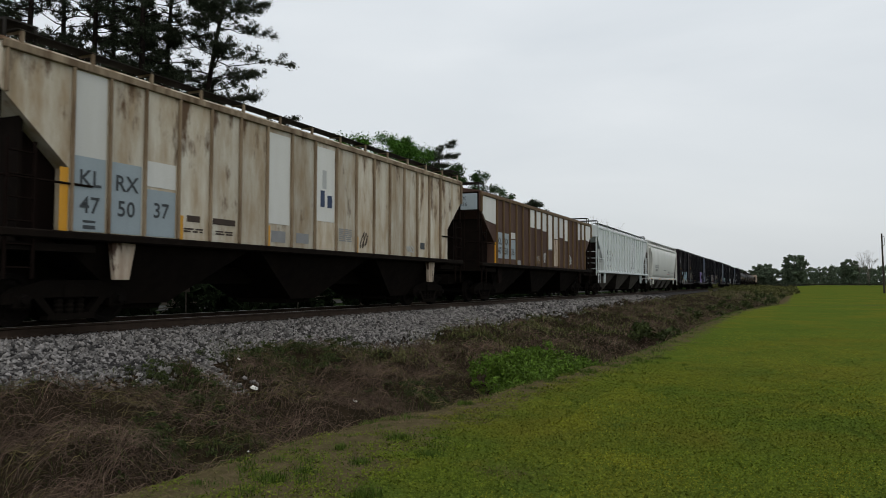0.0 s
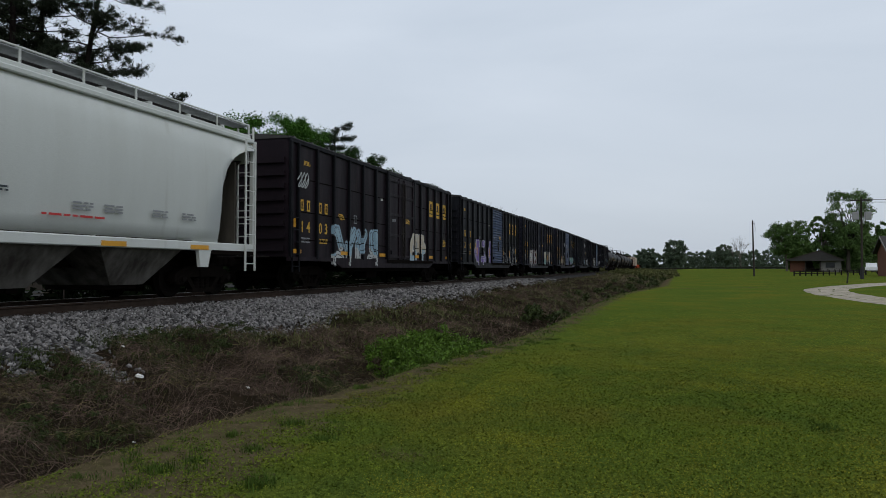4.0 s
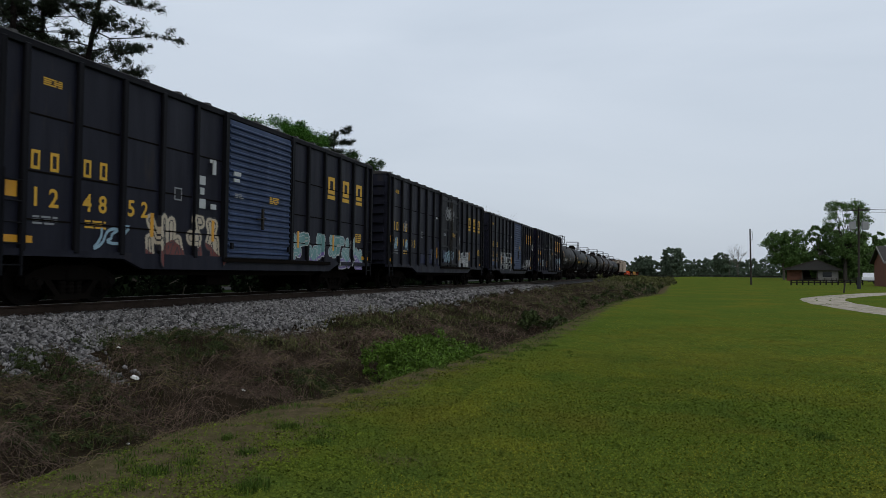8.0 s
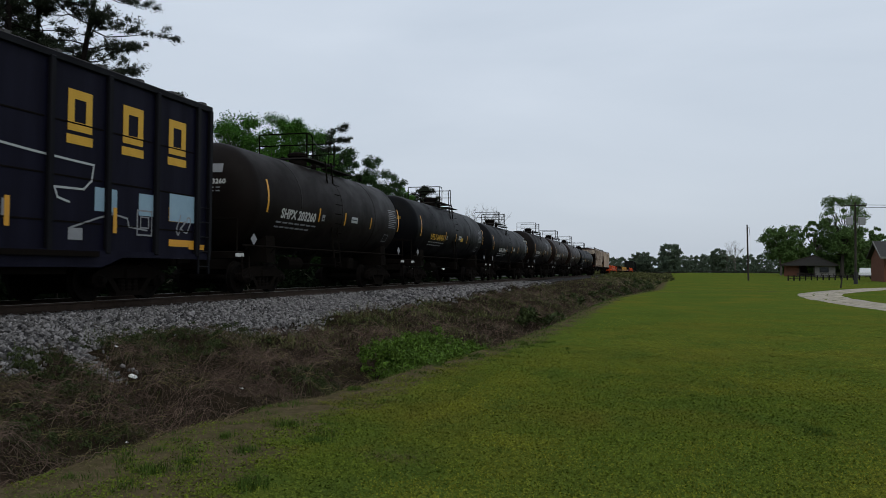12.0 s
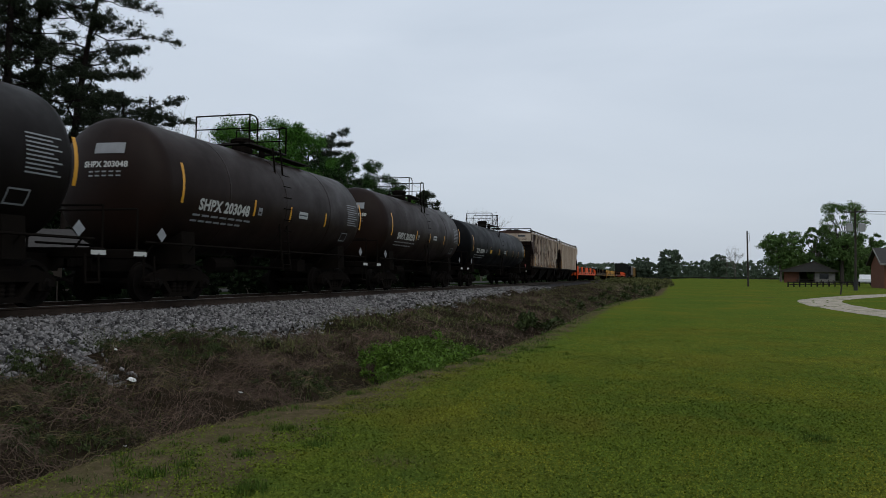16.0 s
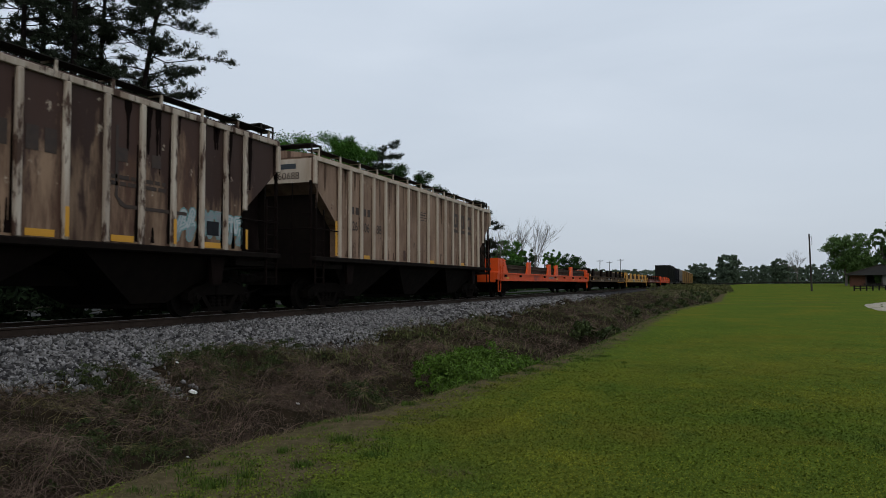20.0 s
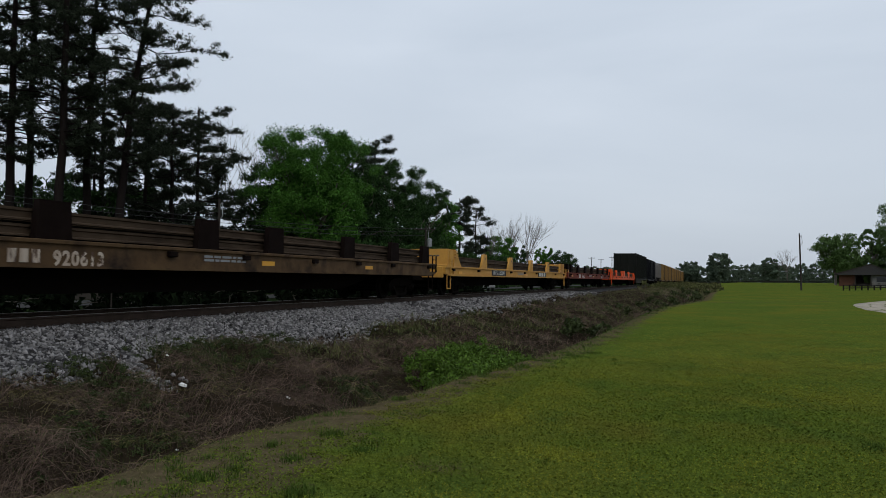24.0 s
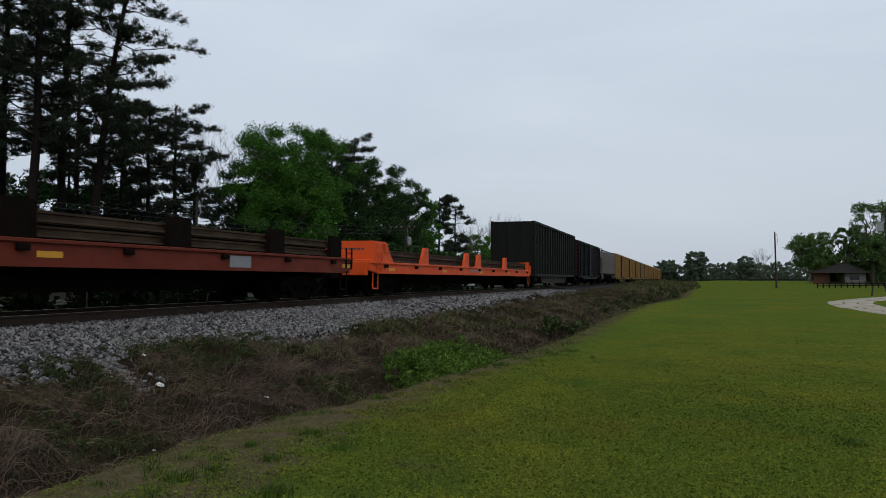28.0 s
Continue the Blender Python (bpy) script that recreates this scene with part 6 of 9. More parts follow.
def third_hopper():
    car, hl = ribbed_hopper("clean light-grey covered hopper with brown grime below", 41.9, 59.6, "grey_hopper", "grey_hopper", "under_pale", 0, eave=4.15, base=1.5, cut=(3.55, 1.5, 2.2), end_mat="grey_hopper", sill_mat="grey_hopper", rib_w=0.055, zones=(1.55, 1.9), bulkhead=True)
    x = 1.556
    posts = hopper_posts(hl, 1.55, 1.9)
    c, panel, strip = bay_tools(car, posts, x)
    for t, i, z in (("GP", 1, 2.56), ("PX", 2, 2.56), ("92", 1, 2.14), ("017", 2, 2.14)):
        lettering(t, 0.27, x + 0.006, c(i), z, "dark_mark", car, 1.0, "dark stencilled reporting mark", bold=0.005)
    for i in (1, 2):
        fine_print(x + 0.005, c(i) - 0.25, 1.85, 0.5, 2, "grey_mark", car, 0.03)
    for i, a, b in ((0, 1.62, 2.62), (4, 1.6, 2.1), (7, 1.6, 2.0), (11, 1.6, 1.85)):
        part("reflector", Geo().box(x + 0.004, x + 0.01, posts[i + 1] + 0.05, posts[i + 1] + 0.15, a, b), "reflector", car, "amber reflective strip")
    part("data_box", Geo().box(x, x + 0.006, c(3) - 0.11, c(3) + 0.11, 2.48, 2.7), "white_mark", car)
    part("data_mark", Geo().box(x, x + 0.009, c(3) - 0.03, c(3) + 0.03, 2.52, 2.6), "dark_mark", car)
    part("data_box", Geo().box(x, x + 0.006, c(13) - 0.22, c(13) + 0.22, 1.6, 1.8), "dark_mark", car, "black service data panel")
    for i in (10, 11):
        fine_print(x + 0.005, c(i) - 0.3, 1.9, 0.6, 3, "grey_mark", car, 0.03)
    lettering("GPPX", 0.14, 1.0, -hl - 0.05, 3.85, "dark_mark", car, 1.0, end=True)
    lettering("92017", 0.14, 1.0, -hl - 0.05, 3.66, "dark_mark", car, 1.0, end=True)


def fourth_hopper():
    car, hl = smooth_hopper("pale grey rounded covered hopper without posts", 61.3, 78.8, "grey_tank_hopper")
    lettering("GACX 7221", 0.3, 1.545, -hl + 4.1, 2.1, "dark_mark", car, 1.0, "dark stencilled reporting mark", bold=0.006)
    lettering("C", 0.26, 1.545, -hl + 5.75, 2.12, "dark_mark", car, 1.0)
    fine_print(1.54, -hl + 3.2, 1.92, 1.7, 2, "dark_mark", car, 0.05)
    fine_print(1.535, -hl + 8.3, 1.98, 1.5, 2, "dark_mark", car, 0.035)
    for k, a in enumerate((11.2, 12.0, 13.4, 14.4)):
        fine_print(1.53, -hl + a, 1.85, 0.5, 3, "grey_mark", car, 0.035)
    fine_print(1.52, -hl + 10.5, 1.6, 1.6, 1, "red_mark", car, 0.04)
    lettering("GACX 7221", 0.14, 0.7, -hl - 0.04, 3.62, "dark_mark", car, 1.0, end=True)
    for y in (-hl + 1.1, -hl + 5.9, 0.5, hl - 5.2, hl - 2.4):
        part("reflector", Geo().box(1.5, 1.506, y - 0.35, y + 0.35, 1.1, 1.2), "reflector", car, "amber reflective strip")


def boxcars():
    car, hl, h, depth, ribs, d0, d1 = boxcar("plum-black boxcar with pale blue graffiti", 80.6, 97.3, "box_plum", "box_plum", posts=(6, 5), door_at=0.12)
    railroad_marks(car, hl, h, ribs, ["14", "03"])
    graffiti(car, depth, -5.5, -1.5, 0.72, 2.1, "spray_blue", "spray_dark", 11, "spray_white", 7)
    graffiti(car, depth, 1.95, 4.6, 0.9, 2.15, "spray_tan", "spray_white", 12, "spray_blue", 5)
    lettering("1403", 0.16, 0.3, -hl - 0.1, 4.12, "yellow_mark", car, 1.05, "yellow number on the end wall", end=True, bold=0.004)
    scrawl(car, h + 0.1, -hl + 0.3, -hl + 1.2, 3.0, 3.5, "spray_white", 5)
    scrawl(car, h + 0.01, -hl + 3.4, -hl + 3.9, 2.1, 2.6, "yellow_mark", 6)

    car, hl, h, depth, ribs, d0, d1 = boxcar("blue-black boxcar with violet graffiti", 99.0, 115.3, "box_black", "door_blue", posts=(6, 5), door_at=0.1)
    railroad_marks(car, hl, h, ribs, ["13", "00", "83"])
    graffiti(car, depth, -hl + 3.2, d0 + 0.1, 0.8, 2.3, "spray_violet", "spray_white", 21, None, 6)
    graffiti(car, depth, 2.2, hl - 0.6, 0.85, 2.15, "box_grey", "spray_white", 22, None, 6)

    car, hl, h, depth, ribs, d0, d1 = boxcar("slate boxcar with white and maroon graffiti", 117.0, 132.8, "box_grey", "box_blue", eave=4.45, posts=(6, 5), door_at=0.04)
    railroad_marks(car, hl, h, ribs, ["137", "869"])
    patch("graffiti_ground", h, -4.95, -1.45, 0.95, 1.95, "spray_white", car, "whitewashed ground of a graffiti piece", 0.003)
    graffiti(car, depth, -5.05, -1.36, 0.78, 2.13, "spray_white", "spray_red", 31, "grey_mark", 7)
    patch("patch_panel", h, -3.35, -2.6, 1.45, 1.9, "door_blue", car, "blue painted-out square", 0.012)
    graffiti(car, depth, 2.2, 6.2, 0.85, 2.15, "spray_tan", "spray_white", 32, "spray_teal", 7)
    lettering("137869", 0.16, 0.3, -hl - 0.1, 4.18, "yellow_mark", car, 1.05, "yellow number on the end wall", end=True, bold=0.004)
    part("reflector", Geo().box(h + 0.004, h + 0.01, -hl + 0.02, -hl + 0.14, 1.16, 2.03), "reflector", car, "amber reflective strip")
    scrawl(car, h + 0.01, -hl + 0.6, -hl + 1.6, 1.2, 1.8, "spray_white", 33)

    car, hl, h, depth, ribs, d0, d1 = boxcar("slate boxcar with a ribbed blue door and cream graffiti", 134.9, 151.0, "box_grey", "door_blue", eave=4.5, posts=(5, 5), door_at=0.02, door_w=3.3)
    railroad_marks(car, hl, h, ribs, ["12", "48", "52"])
    graffiti(car, depth, -hl + 3.7, d0 + 0.0, 0.72, 1.95, "spray_tan", "spray_dark", 41, "spray_red", 7)
    graffiti(car, depth, d1 + 0.1, hl - 0.7, 0.75, 1.85, "spray_teal", "spray_white", 42, "spray_violet", 9)
    scrawl(car, h + 0.01, -hl + 2.2, -hl + 3.3, 1.0, 1.6, "spray_blue", 43, 0.03)
    for a, b, p, q in ((-2.5, -2.28, 2.65, 2.85), (-2.5, -2.26, 2.1, 2.32), (-2.48, -2.32, 2.42, 2.58), (-2.1, -1.98, 2.92, 3.25), (-2.15, -1.95, 2.1, 2.22), (-1.3, -1.0, 3.0, 3.1), (-1.3, -1.05, 2.85, 2.93)):
        patch("patch_panel", h + (0.15 if a > -2.0 else 0.08 if a > -2.3 else 0), a, b, p, q, "spray_white", car, "small white scraped patch", 0.014)

    car, hl, h, depth, ribs, d0, d1 = boxcar("dark slate boxcar with faint white tags", 152.7, 168.8, "box_grey", "box_black", eave=4.5, posts=(6, 5), door_at=0.08)
    railroad_marks(car, hl, h, ribs, ["14", "00", "45"])
    graffiti(car, depth, d1 + 0.1, d1 + 2.4, 0.85, 1.8, "grey_mark", "spray_white", 51, None, 5)
    scrawl(car, h + 0.12, d0 + 0.4, d1 - 0.7, 3.3, 3.9, "grey_mark", 52)
    lettering("140045", 0.16, 0.3, -hl - 0.1, 4.22, "yellow_mark", car, 1.05, "yellow number on the end wall", end=True, bold=0.004)
    scrawl(car, h + 0.12, d0 + 0.3, d1 - 0.6, 1.2, 1.8, "spray_blue", 53, 0.022)
    for k in range(5):
        scrawl(car, h + 0.121, d0 + 0.45 + 0.06 * k, d1 - 0.85 + 0.06 * k, 3.2, 3.95, "grey_mark", 520 + k, 0.012)
        scrawl(car, h + 0.122, d0 + 0.25 + 0.3 * k, d0 + 0.75 + 0.3 * k, 1.15, 1.7, "spray_blue", 530 + k, 0.012)
    for k, (a, b) in enumerate(((-hl + 0.82, 1.6), (-hl + 2.12, 1.55), (-hl + 1.95, 2.35), (d1 + 0.35, 2.1))):
        for j in range(2):
            scrawl(car, h + 0.012, a, a + 0.42, b, b + 0.5, "spray_blue" if k < 2 else "grey_mark", 540 + 7 * k + j, 0.012)
    for a, b, z0, z1, m in ((-hl + 5.6, -hl + 6.6, 1.1, 1.75, "door_navy"), (-hl + 6.9, -hl + 7.55, 1.0, 2.15, "door_navy"), (-hl + 4.3, -hl + 5.2, 1.08, 1.5, "door_navy"), (d0 + 0.25, d0 + 0.8, 1.15, 1.75, "door_navy"), (d0 + 1.5, d0 + 2.1, 1.15, 1.75, "door_navy")):
        patch("patch_panel", h + (0.1 if a > d0 else 0), a, b, z0, z1, m, car, "navy painted-out patch", 0.006)
    for k, a in enumerate((-hl + 5.7, -hl + 6.1, -hl + 6.95, -hl + 7.3)):
        scrawl(car, h + 0.013, a, a + 0.4, 1.0, 2.0, "grey_mark", 570 + k, 0.01)
    for y in (-hl + 3.95, -hl + 7.75, d0 + 1.25):
        part("reflector", Geo().box(h + 0.008, h + 0.014, y - 0.05, y + 0.05, 1.35, 2.0), "reflector", car, "amber reflective strip")
    part("reflector", Geo().box(h + 0.004, h + 0.01, -hl + 0.15, -hl + 0.27, 1.3, 2.5), "reflector", car, "amber reflective strip")

    car, hl, h, depth, ribs, d0, d1 = boxcar("slate boxcar with a ribbed navy door and white tags", 170.5, 186.5, "box_grey", "door_blue", posts=(6, 5), door_at=0.14)
    railroad_marks(car, hl, h, ribs, ["13", "06"])
    graffiti(car, depth, -hl + 3.5, d0 - 0.2, 0.8, 2.1, "box_black", "spray_white", 61, None, 7)
    graffiti(car, depth, d1 + 0.1, hl - 0.9, 0.95, 1.75, "grey_mark", "spray_white", 62, "box_grey", 7)
    scrawl(car, h + 0.1, hl - 1.0, hl - 0.2, 2.5, 3.1, "spray_white", 63)
    for a, b, p, q in ((-7.0, -6.35, 1.2, 1.62), (-6.05, -5.6, 1.12, 1.68), (-3.4, -2.87, 1.53, 1.95)):
        patch("patch_panel", h, a, b, p, q, "door_blue", car, "navy painted-out patch", 0.006)
    fine_print(h + 0.01, -6.9, 1.5, 0.45, 2, "yellow_mark", car, 0.035)
    fine_print(h + 0.01, -6.0, 1.5, 0.35, 2, "yellow_mark", car, 0.035)
    patch("patch_panel", h, -2.6, -2.52, 2.9, 3.25, "spray_white", car, "small white scraped patch", 0.012)
    patch("patch_panel", h, -2.42, -2.25, 2.85, 2.95, "spray_white", car, "small white scraped patch", 0.012)
    lettering("13067", 0.16, 0.2, -hl - 0.1, 4.18, "yellow_mark", car, 1.05, "yellow number on the end wall", end=True, bold=0.004)
    for k, a in enumerate((-5.3, -4.4, -3.7, -3.2)):
        scrawl(car, h + 0.01, a, a + 0.75, 1.0, 2.2, "spray_white", 640 + k, 0.02)

    car, hl, h, depth, ribs, d0, d1 = boxcar("navy-black boxcar with pale blue patches", 188.4, 204.5, "box_blue", "box_black", eave=4.45, posts=(5, 4), door_at=0.02, door_w=3.1)
    railroad_marks(car, hl, h, ribs, ["139", "451"], big=1.4)
    for a in (-hl + 1.5, -hl + 3.3):
        patch("patch_panel", h, a, a + 0.95, 1.35, 1.95, "spray_blue", car, "pale blue painted-out patch", 0.006)
    for k, a in enumerate((-hl + 5.2, -hl + 6.4, hl - 1.3)):
        scrawl(car, h + 0.01, a, a + 0.6, 1.3, 1.9, "grey_mark", 70 + k, 0.018)
    scrawl(car, h + 0.01, -hl + 1.4, -hl + 2.2, 2.9, 3.5, "grey_mark", 79)
    # one long outline sprayed over door and side, with loose shapes below it
    stroke(car, h + 0.115, [(d0 + 0.3, 2.95), (d0 + 1.2, 2.99), (d1 - 0.3, 2.93)], "grey_mark", 0.014)
    stroke(car, h + 0.012, [(-hl + 0.8, 2.86), (-hl + 2.6, 2.93), (d0 - 0.2, 2.88)], "grey_mark", 0.014)
    e = hl - 4.55
    stroke(car, h + 0.012, [(d1 + 0.2, 2.72), (d1 + 1.1, 2.66), (e + 0.2, 2.62), (e + 0.75, 2.6), (e + 0.7, 2.3), (e + 0.5, 2.12), (e - 0.2, 2.1), (e - 0.12, 1.92), (e + 0.15, 1.86)], "spray_white", 0.02)
    stroke(car, h + 0.012, [(e + 0.2, 1.4), (e + 0.9, 1.62), (e + 1.3, 1.72), (e + 1.7, 1.66), (e + 1.75, 1.5), (e + 2.3, 1.45)], "grey_mark", 0.018)
    stroke(car, h + 0.013, [(e + 2.0, 1.85), (e + 2.45, 1.85), (e + 2.45, 1.35), (e + 2.0, 1.35), (e + 2.0, 1.85)], "grey_mark", 0.018)
    stroke(car, h + 0.013, [(e + 2.1, 1.72), (e + 2.35, 1.72), (e + 2.35, 1.5), (e + 2.1, 1.5), (e + 2.1, 1.72)], "grey_mark", 0.014)
    patch("patch_panel", h, e + 0.15, e + 0.5, 1.18, 1.4, "grey_mark", car, "pale sprayed blot", 0.006)
    patch("patch_panel", h + 0.1, d0 + 1.75, d0 + 2.05, 1.9, 2.15, "spray_blue", car, "pale blue painted-out patch", 0.014)
    patch("patch_panel", h + 0.1, d0 + 1.3, d0 + 1.5, 2.0, 2.45, "spray_white", car, "small white scraped patch", 0.014)
    for a, w, z0, z1 in ((hl - 3.75, 0.6, 1.75, 2.2), (hl - 2.5, 0.45, 1.75, 2.2), (hl - 1.5, 0.95, 1.7, 2.3)):
        patch("patch_panel", h, a, a + w, z0, z1, "spray_blue", car, "pale blue painted-out patch", 0.007)
    patch("patch_panel", h, hl - 1.5, hl - 0.6, 1.15, 1.3, "reflector", car, "faded orange painted strip", 0.006)


def tanks():
    tank_car("brown-black tank car with white stencils", 205.85, 218.75, "tank_grey", 1.5, "SHPX 203260", platform_at=-0.4)
    tank_car("black tank car with yellow stencils", 219.8, 234.3, "tank_black", 1.42, "UTLX 640431", "yellow_mark", decal=1.45)
    tank_car("sooty black tank car with pale data panels", 235.2, 250.2, "tank_black", 1.42, "SHPX 229914", zc=2.42, name_panel="ETHYLENE GLYCOL", platform_at=-1.0)
    car = tank_car("charcoal tank car with white stencils", 251.75, 264.15, "tank_grey", 1.48, "SHPX 203041")[0]
    for k in range(6):
        tag = scrawl(car, 0, 1.9 + 0.16 * k, 2.5 + 0.16 * k, -0.1, 0.8, "grey_mark", 700 + k, 0.012)
        for v in tag.data.vertices:
            v.co.x, v.co.z = 1.488 * math.cos(v.co.z / 1.48), 2.62 + 1.488 * math.sin(v.co.z / 1.48)
    tank_car("brown tank car with white stencils", 265.05, 277.7, "tank_brown", 1.5, "SHPX 203048")
    tank_car("brown tank car with a worn band", 278.75, 291.5, "tank_brown", 1.5, "SHPX 203250")
    tank_car("long black tank car with small white stencils", 292.65, 311.9, "tank_black", 1.44, "TILX 190094", zc=2.48, decal=-3.4, text_at=-6.3,
             bands=(-8.2, -3.6, -0.9, 1.6, 3.9, 6.0, 8.7))


def late_hoppers():
    car, hl = ribbed_hopper("tan covered hopper blotched with dark rust", 313.5, 330.5, "tan_rusty", "rib_cream", "under_hopper", 0, eave=4.2, base=1.45, cut=(3.5, 1.55, 2.3), rail_high=True, end_mat="dark_rust", zones=(1.7, 1.43, LATE_BAYS), rib_w=0.12, bulkhead=True)
    x = 1.556
    posts = hopper_posts(hl, 1.7, 1.43, LATE_BAYS)
    c, panel, strip = bay_tools(car, posts, x)
    for i, d in enumerate(("25", "22", "50")):
        lettering(d, 0.33, x + 0.006, c(i), 2.4, "dark_mark", car, 1.0, "dark stencilled car number", bold=0.006)
    for i in range(4):
        part("mark_block", Geo().box(x, x + 0.006, c(i) - 0.11, c(i) + 0.11, 2.92, 3.2), "dark_mark", car, "dark block of the owner's mark")
    part("end_panel", Geo().box(-1.5, 1.5, -hl - 0.03, -hl, 3.5, 4.15), "rib_dusty", car, "dusty pale end panel")
    lettering("252250", 0.2, 0.75, -hl - 0.04, 3.6, "ghost_mark", car, 1.0, end=True)
    part("mark_block", Geo().box(0.45, 1.05, -hl - 0.04, -hl - 0.03, 3.88, 4.02), "dark_mark", car)
    for i in (4, 5, 6, 7, 8, 9):
        part("mark_block", Geo().box(x, x + 0.006, c(i) - 0.3, c(i) - 0.06, 2.85, 3.25).box(x, x + 0.006, c(i) + 0.06, c(i) + 0.3, 2.85, 3.25), "ghost_mark", car, "faded block of old lettering")
    grime_runs(car, x + 0.004, posts, 1.5, 4.1, "dark_rust", 42, "dark rust runs", 0.85)
    # the outline and lines of an old emblem
    a, b = c(11), c(13)
    part("emblem_outline", Geo().box(x + 0.002, x + 0.007, a - 0.2, a - 0.13, 2.3, 3.6).prism([(a - 0.2, 2.3), (a - 0.13, 2.3), (a + 0.06, 2.17), (a + 0.06, 2.1), (a - 0.06, 2.13)], x + 0.002, x + 0.007).box(x + 0.002, x + 0.007, a + 0.06, b, 2.1, 2.17), "ghost_mark", car, "faded rounded outline of an old emblem")
    for i in (11, 12):
        part("mark_block", Geo().box(x, x + 0.006, c(i) - 0.15, c(i) + 0.1, 2.95, 3.2), "ghost_mark", car, "faded block of old lettering")
        fine_print(x + 0.007, c(i) - 0.3, 2.62, 0.62, 2, "ghost_mark", car, 0.075)
    for i in (0, 4, 9, 11, 14):
        part("reflector", Geo().box(x + 0.004, x + 0.01, c(i) - 0.28, c(i) + 0.28, 1.48, 1.6), "reflector", car, "amber reflective strip")
    for i, h in ((0, 2.3), (10, 2.0), (13, 2.0), (16, 1.95)):
        part("reflector", Geo().box(x + 0.086, x + 0.092, posts[i + 1] - 0.04, posts[i + 1] + 0.04, 1.5, h), "reflector", car, "amber reflective strip")
    for i, z0, z1, m in ((13, 1.55, 2.3, "spray_white"), (14, 1.65, 2.3, "grey_mark"), (15, 1.5, 2.25, "spray_white")):
        graffiti(car, lambda y: x, posts[i + 1] + 0.05, posts[i + 2] - 0.05, z0, z1, m, "spray_teal", 81 + i, "grey_mark", 4)
    patch("data_box", x, c(14) - 0.2, c(14) + 0.2, 1.75, 2.05, "box_black", car, "black service data panel", 0.014)
    for i in (4, 5):
        patch("data_box", x, c(3) - 0.15, c(3) + 0.18, 1.9, 2.35, "grey_mark", car, "grey stencilled data panel", 0.006)
        scrawl(car, x + 0.01, c(i) - 0.2, c(i) + 0.2, 1.6, 1.95, "spray_white", 90 + i)

    car, hl = ribbed_hopper("dusty taupe covered hopper with dark emblem blocks", 332.2, 348.8, "taupe", "rib_dusty", "under_hopper", 0, eave=4.15, base=1.45, cut=(3.45, 1.5, 2.3), end_mat="dark_rust", zones=(1.46, 1.15, LATE_BAYS), rib_w=0.12, bulkhead=True)
    posts = hopper_posts(hl, 1.46, 1.15, LATE_BAYS)
    c, panel, strip = bay_tools(car, posts, x)
    for i in (11, 12, 13):
        part("emblem_block", Geo().box(x, x + 0.006, c(i) - 0.26, c(i) - 0.11, 3.04, 3.6).box(x, x + 0.006, c(i) + 0.11, c(i) + 0.26, 3.04, 3.6).box(x, x + 0.006, c(i) - 0.11, c(i) + 0.11, 3.04, 3.17).box(x, x + 0.006, c(i) - 0.11, c(i) + 0.11, 3.47, 3.6), "ghost_mark", car, "dark block of the railroad emblem")
        part("emblem_bar", Geo().box(x, x + 0.006, c(i) - 0.27, c(i) + 0.27, 2.82, 2.95), "ghost_mark", car, "dark bar under the emblem")
    for k, z in enumerate((3.3, 3.12, 3.02)):
        part("rule_line", Geo().box(x, x + 0.006, c(7) - 0.36, c(7) + 0.36, z, z + 0.02), "ghost_mark", car, "thin faded ruled line")
    fine_print(x + 0.006, c(7) - 0.25, 3.2, 0.5, 1, "ghost_mark", car, 0.05)
    for i, d in enumerate(("26", "06", "88")):
        lettering(d, 0.28, x + 0.006, c(1 + i), 2.3, "ghost_mark", car, 1.0, "faded car number", bold=0.004)
    for i in (1, 2):
        part("mark_block", Geo().box(x, x + 0.006, c(i) - 0.25, c(i) - 0.05, 2.78, 3.0).box(x, x + 0.006, c(i) + 0.05, c(i) + 0.25, 2.78, 3.0), "ghost_mark", car, "faded block of the owner's mark")
    part("end_panel", Geo().box(-1.5, 1.5, -hl - 0.03, -hl, 3.45, 4.1), "rib_dusty", car, "dusty pale end panel")
    grime_runs(car, x + 0.004, posts, 1.5, 4.05, "grime_run", 41, "dark brown grime runs", 0.9)
    lettering("260688", 0.2, 0.75, -hl - 0.04, 3.55, "ghost_mark", car, 1.0, end=True)
    part("mark_block", Geo().box(0.45, 1.05, -hl - 0.04, -hl - 0.03, 3.83, 3.97), "dark_mark", car)
    strip(0, 1.5, 2.5, 0.07)
    for i in (2, 8, 12):
        part("reflector", Geo().box(x + 0.004, x + 0.01, c(i) - 0.2, c(i) + 0.2, 1.47, 1.58), "reflector", car, "amber reflective strip")
    patch("data_box", x, c(5) + 0.1, c(5) + 0.3, 1.5, 1.85, "brown_rusty", car, "rust stain below a seam", 0.006)


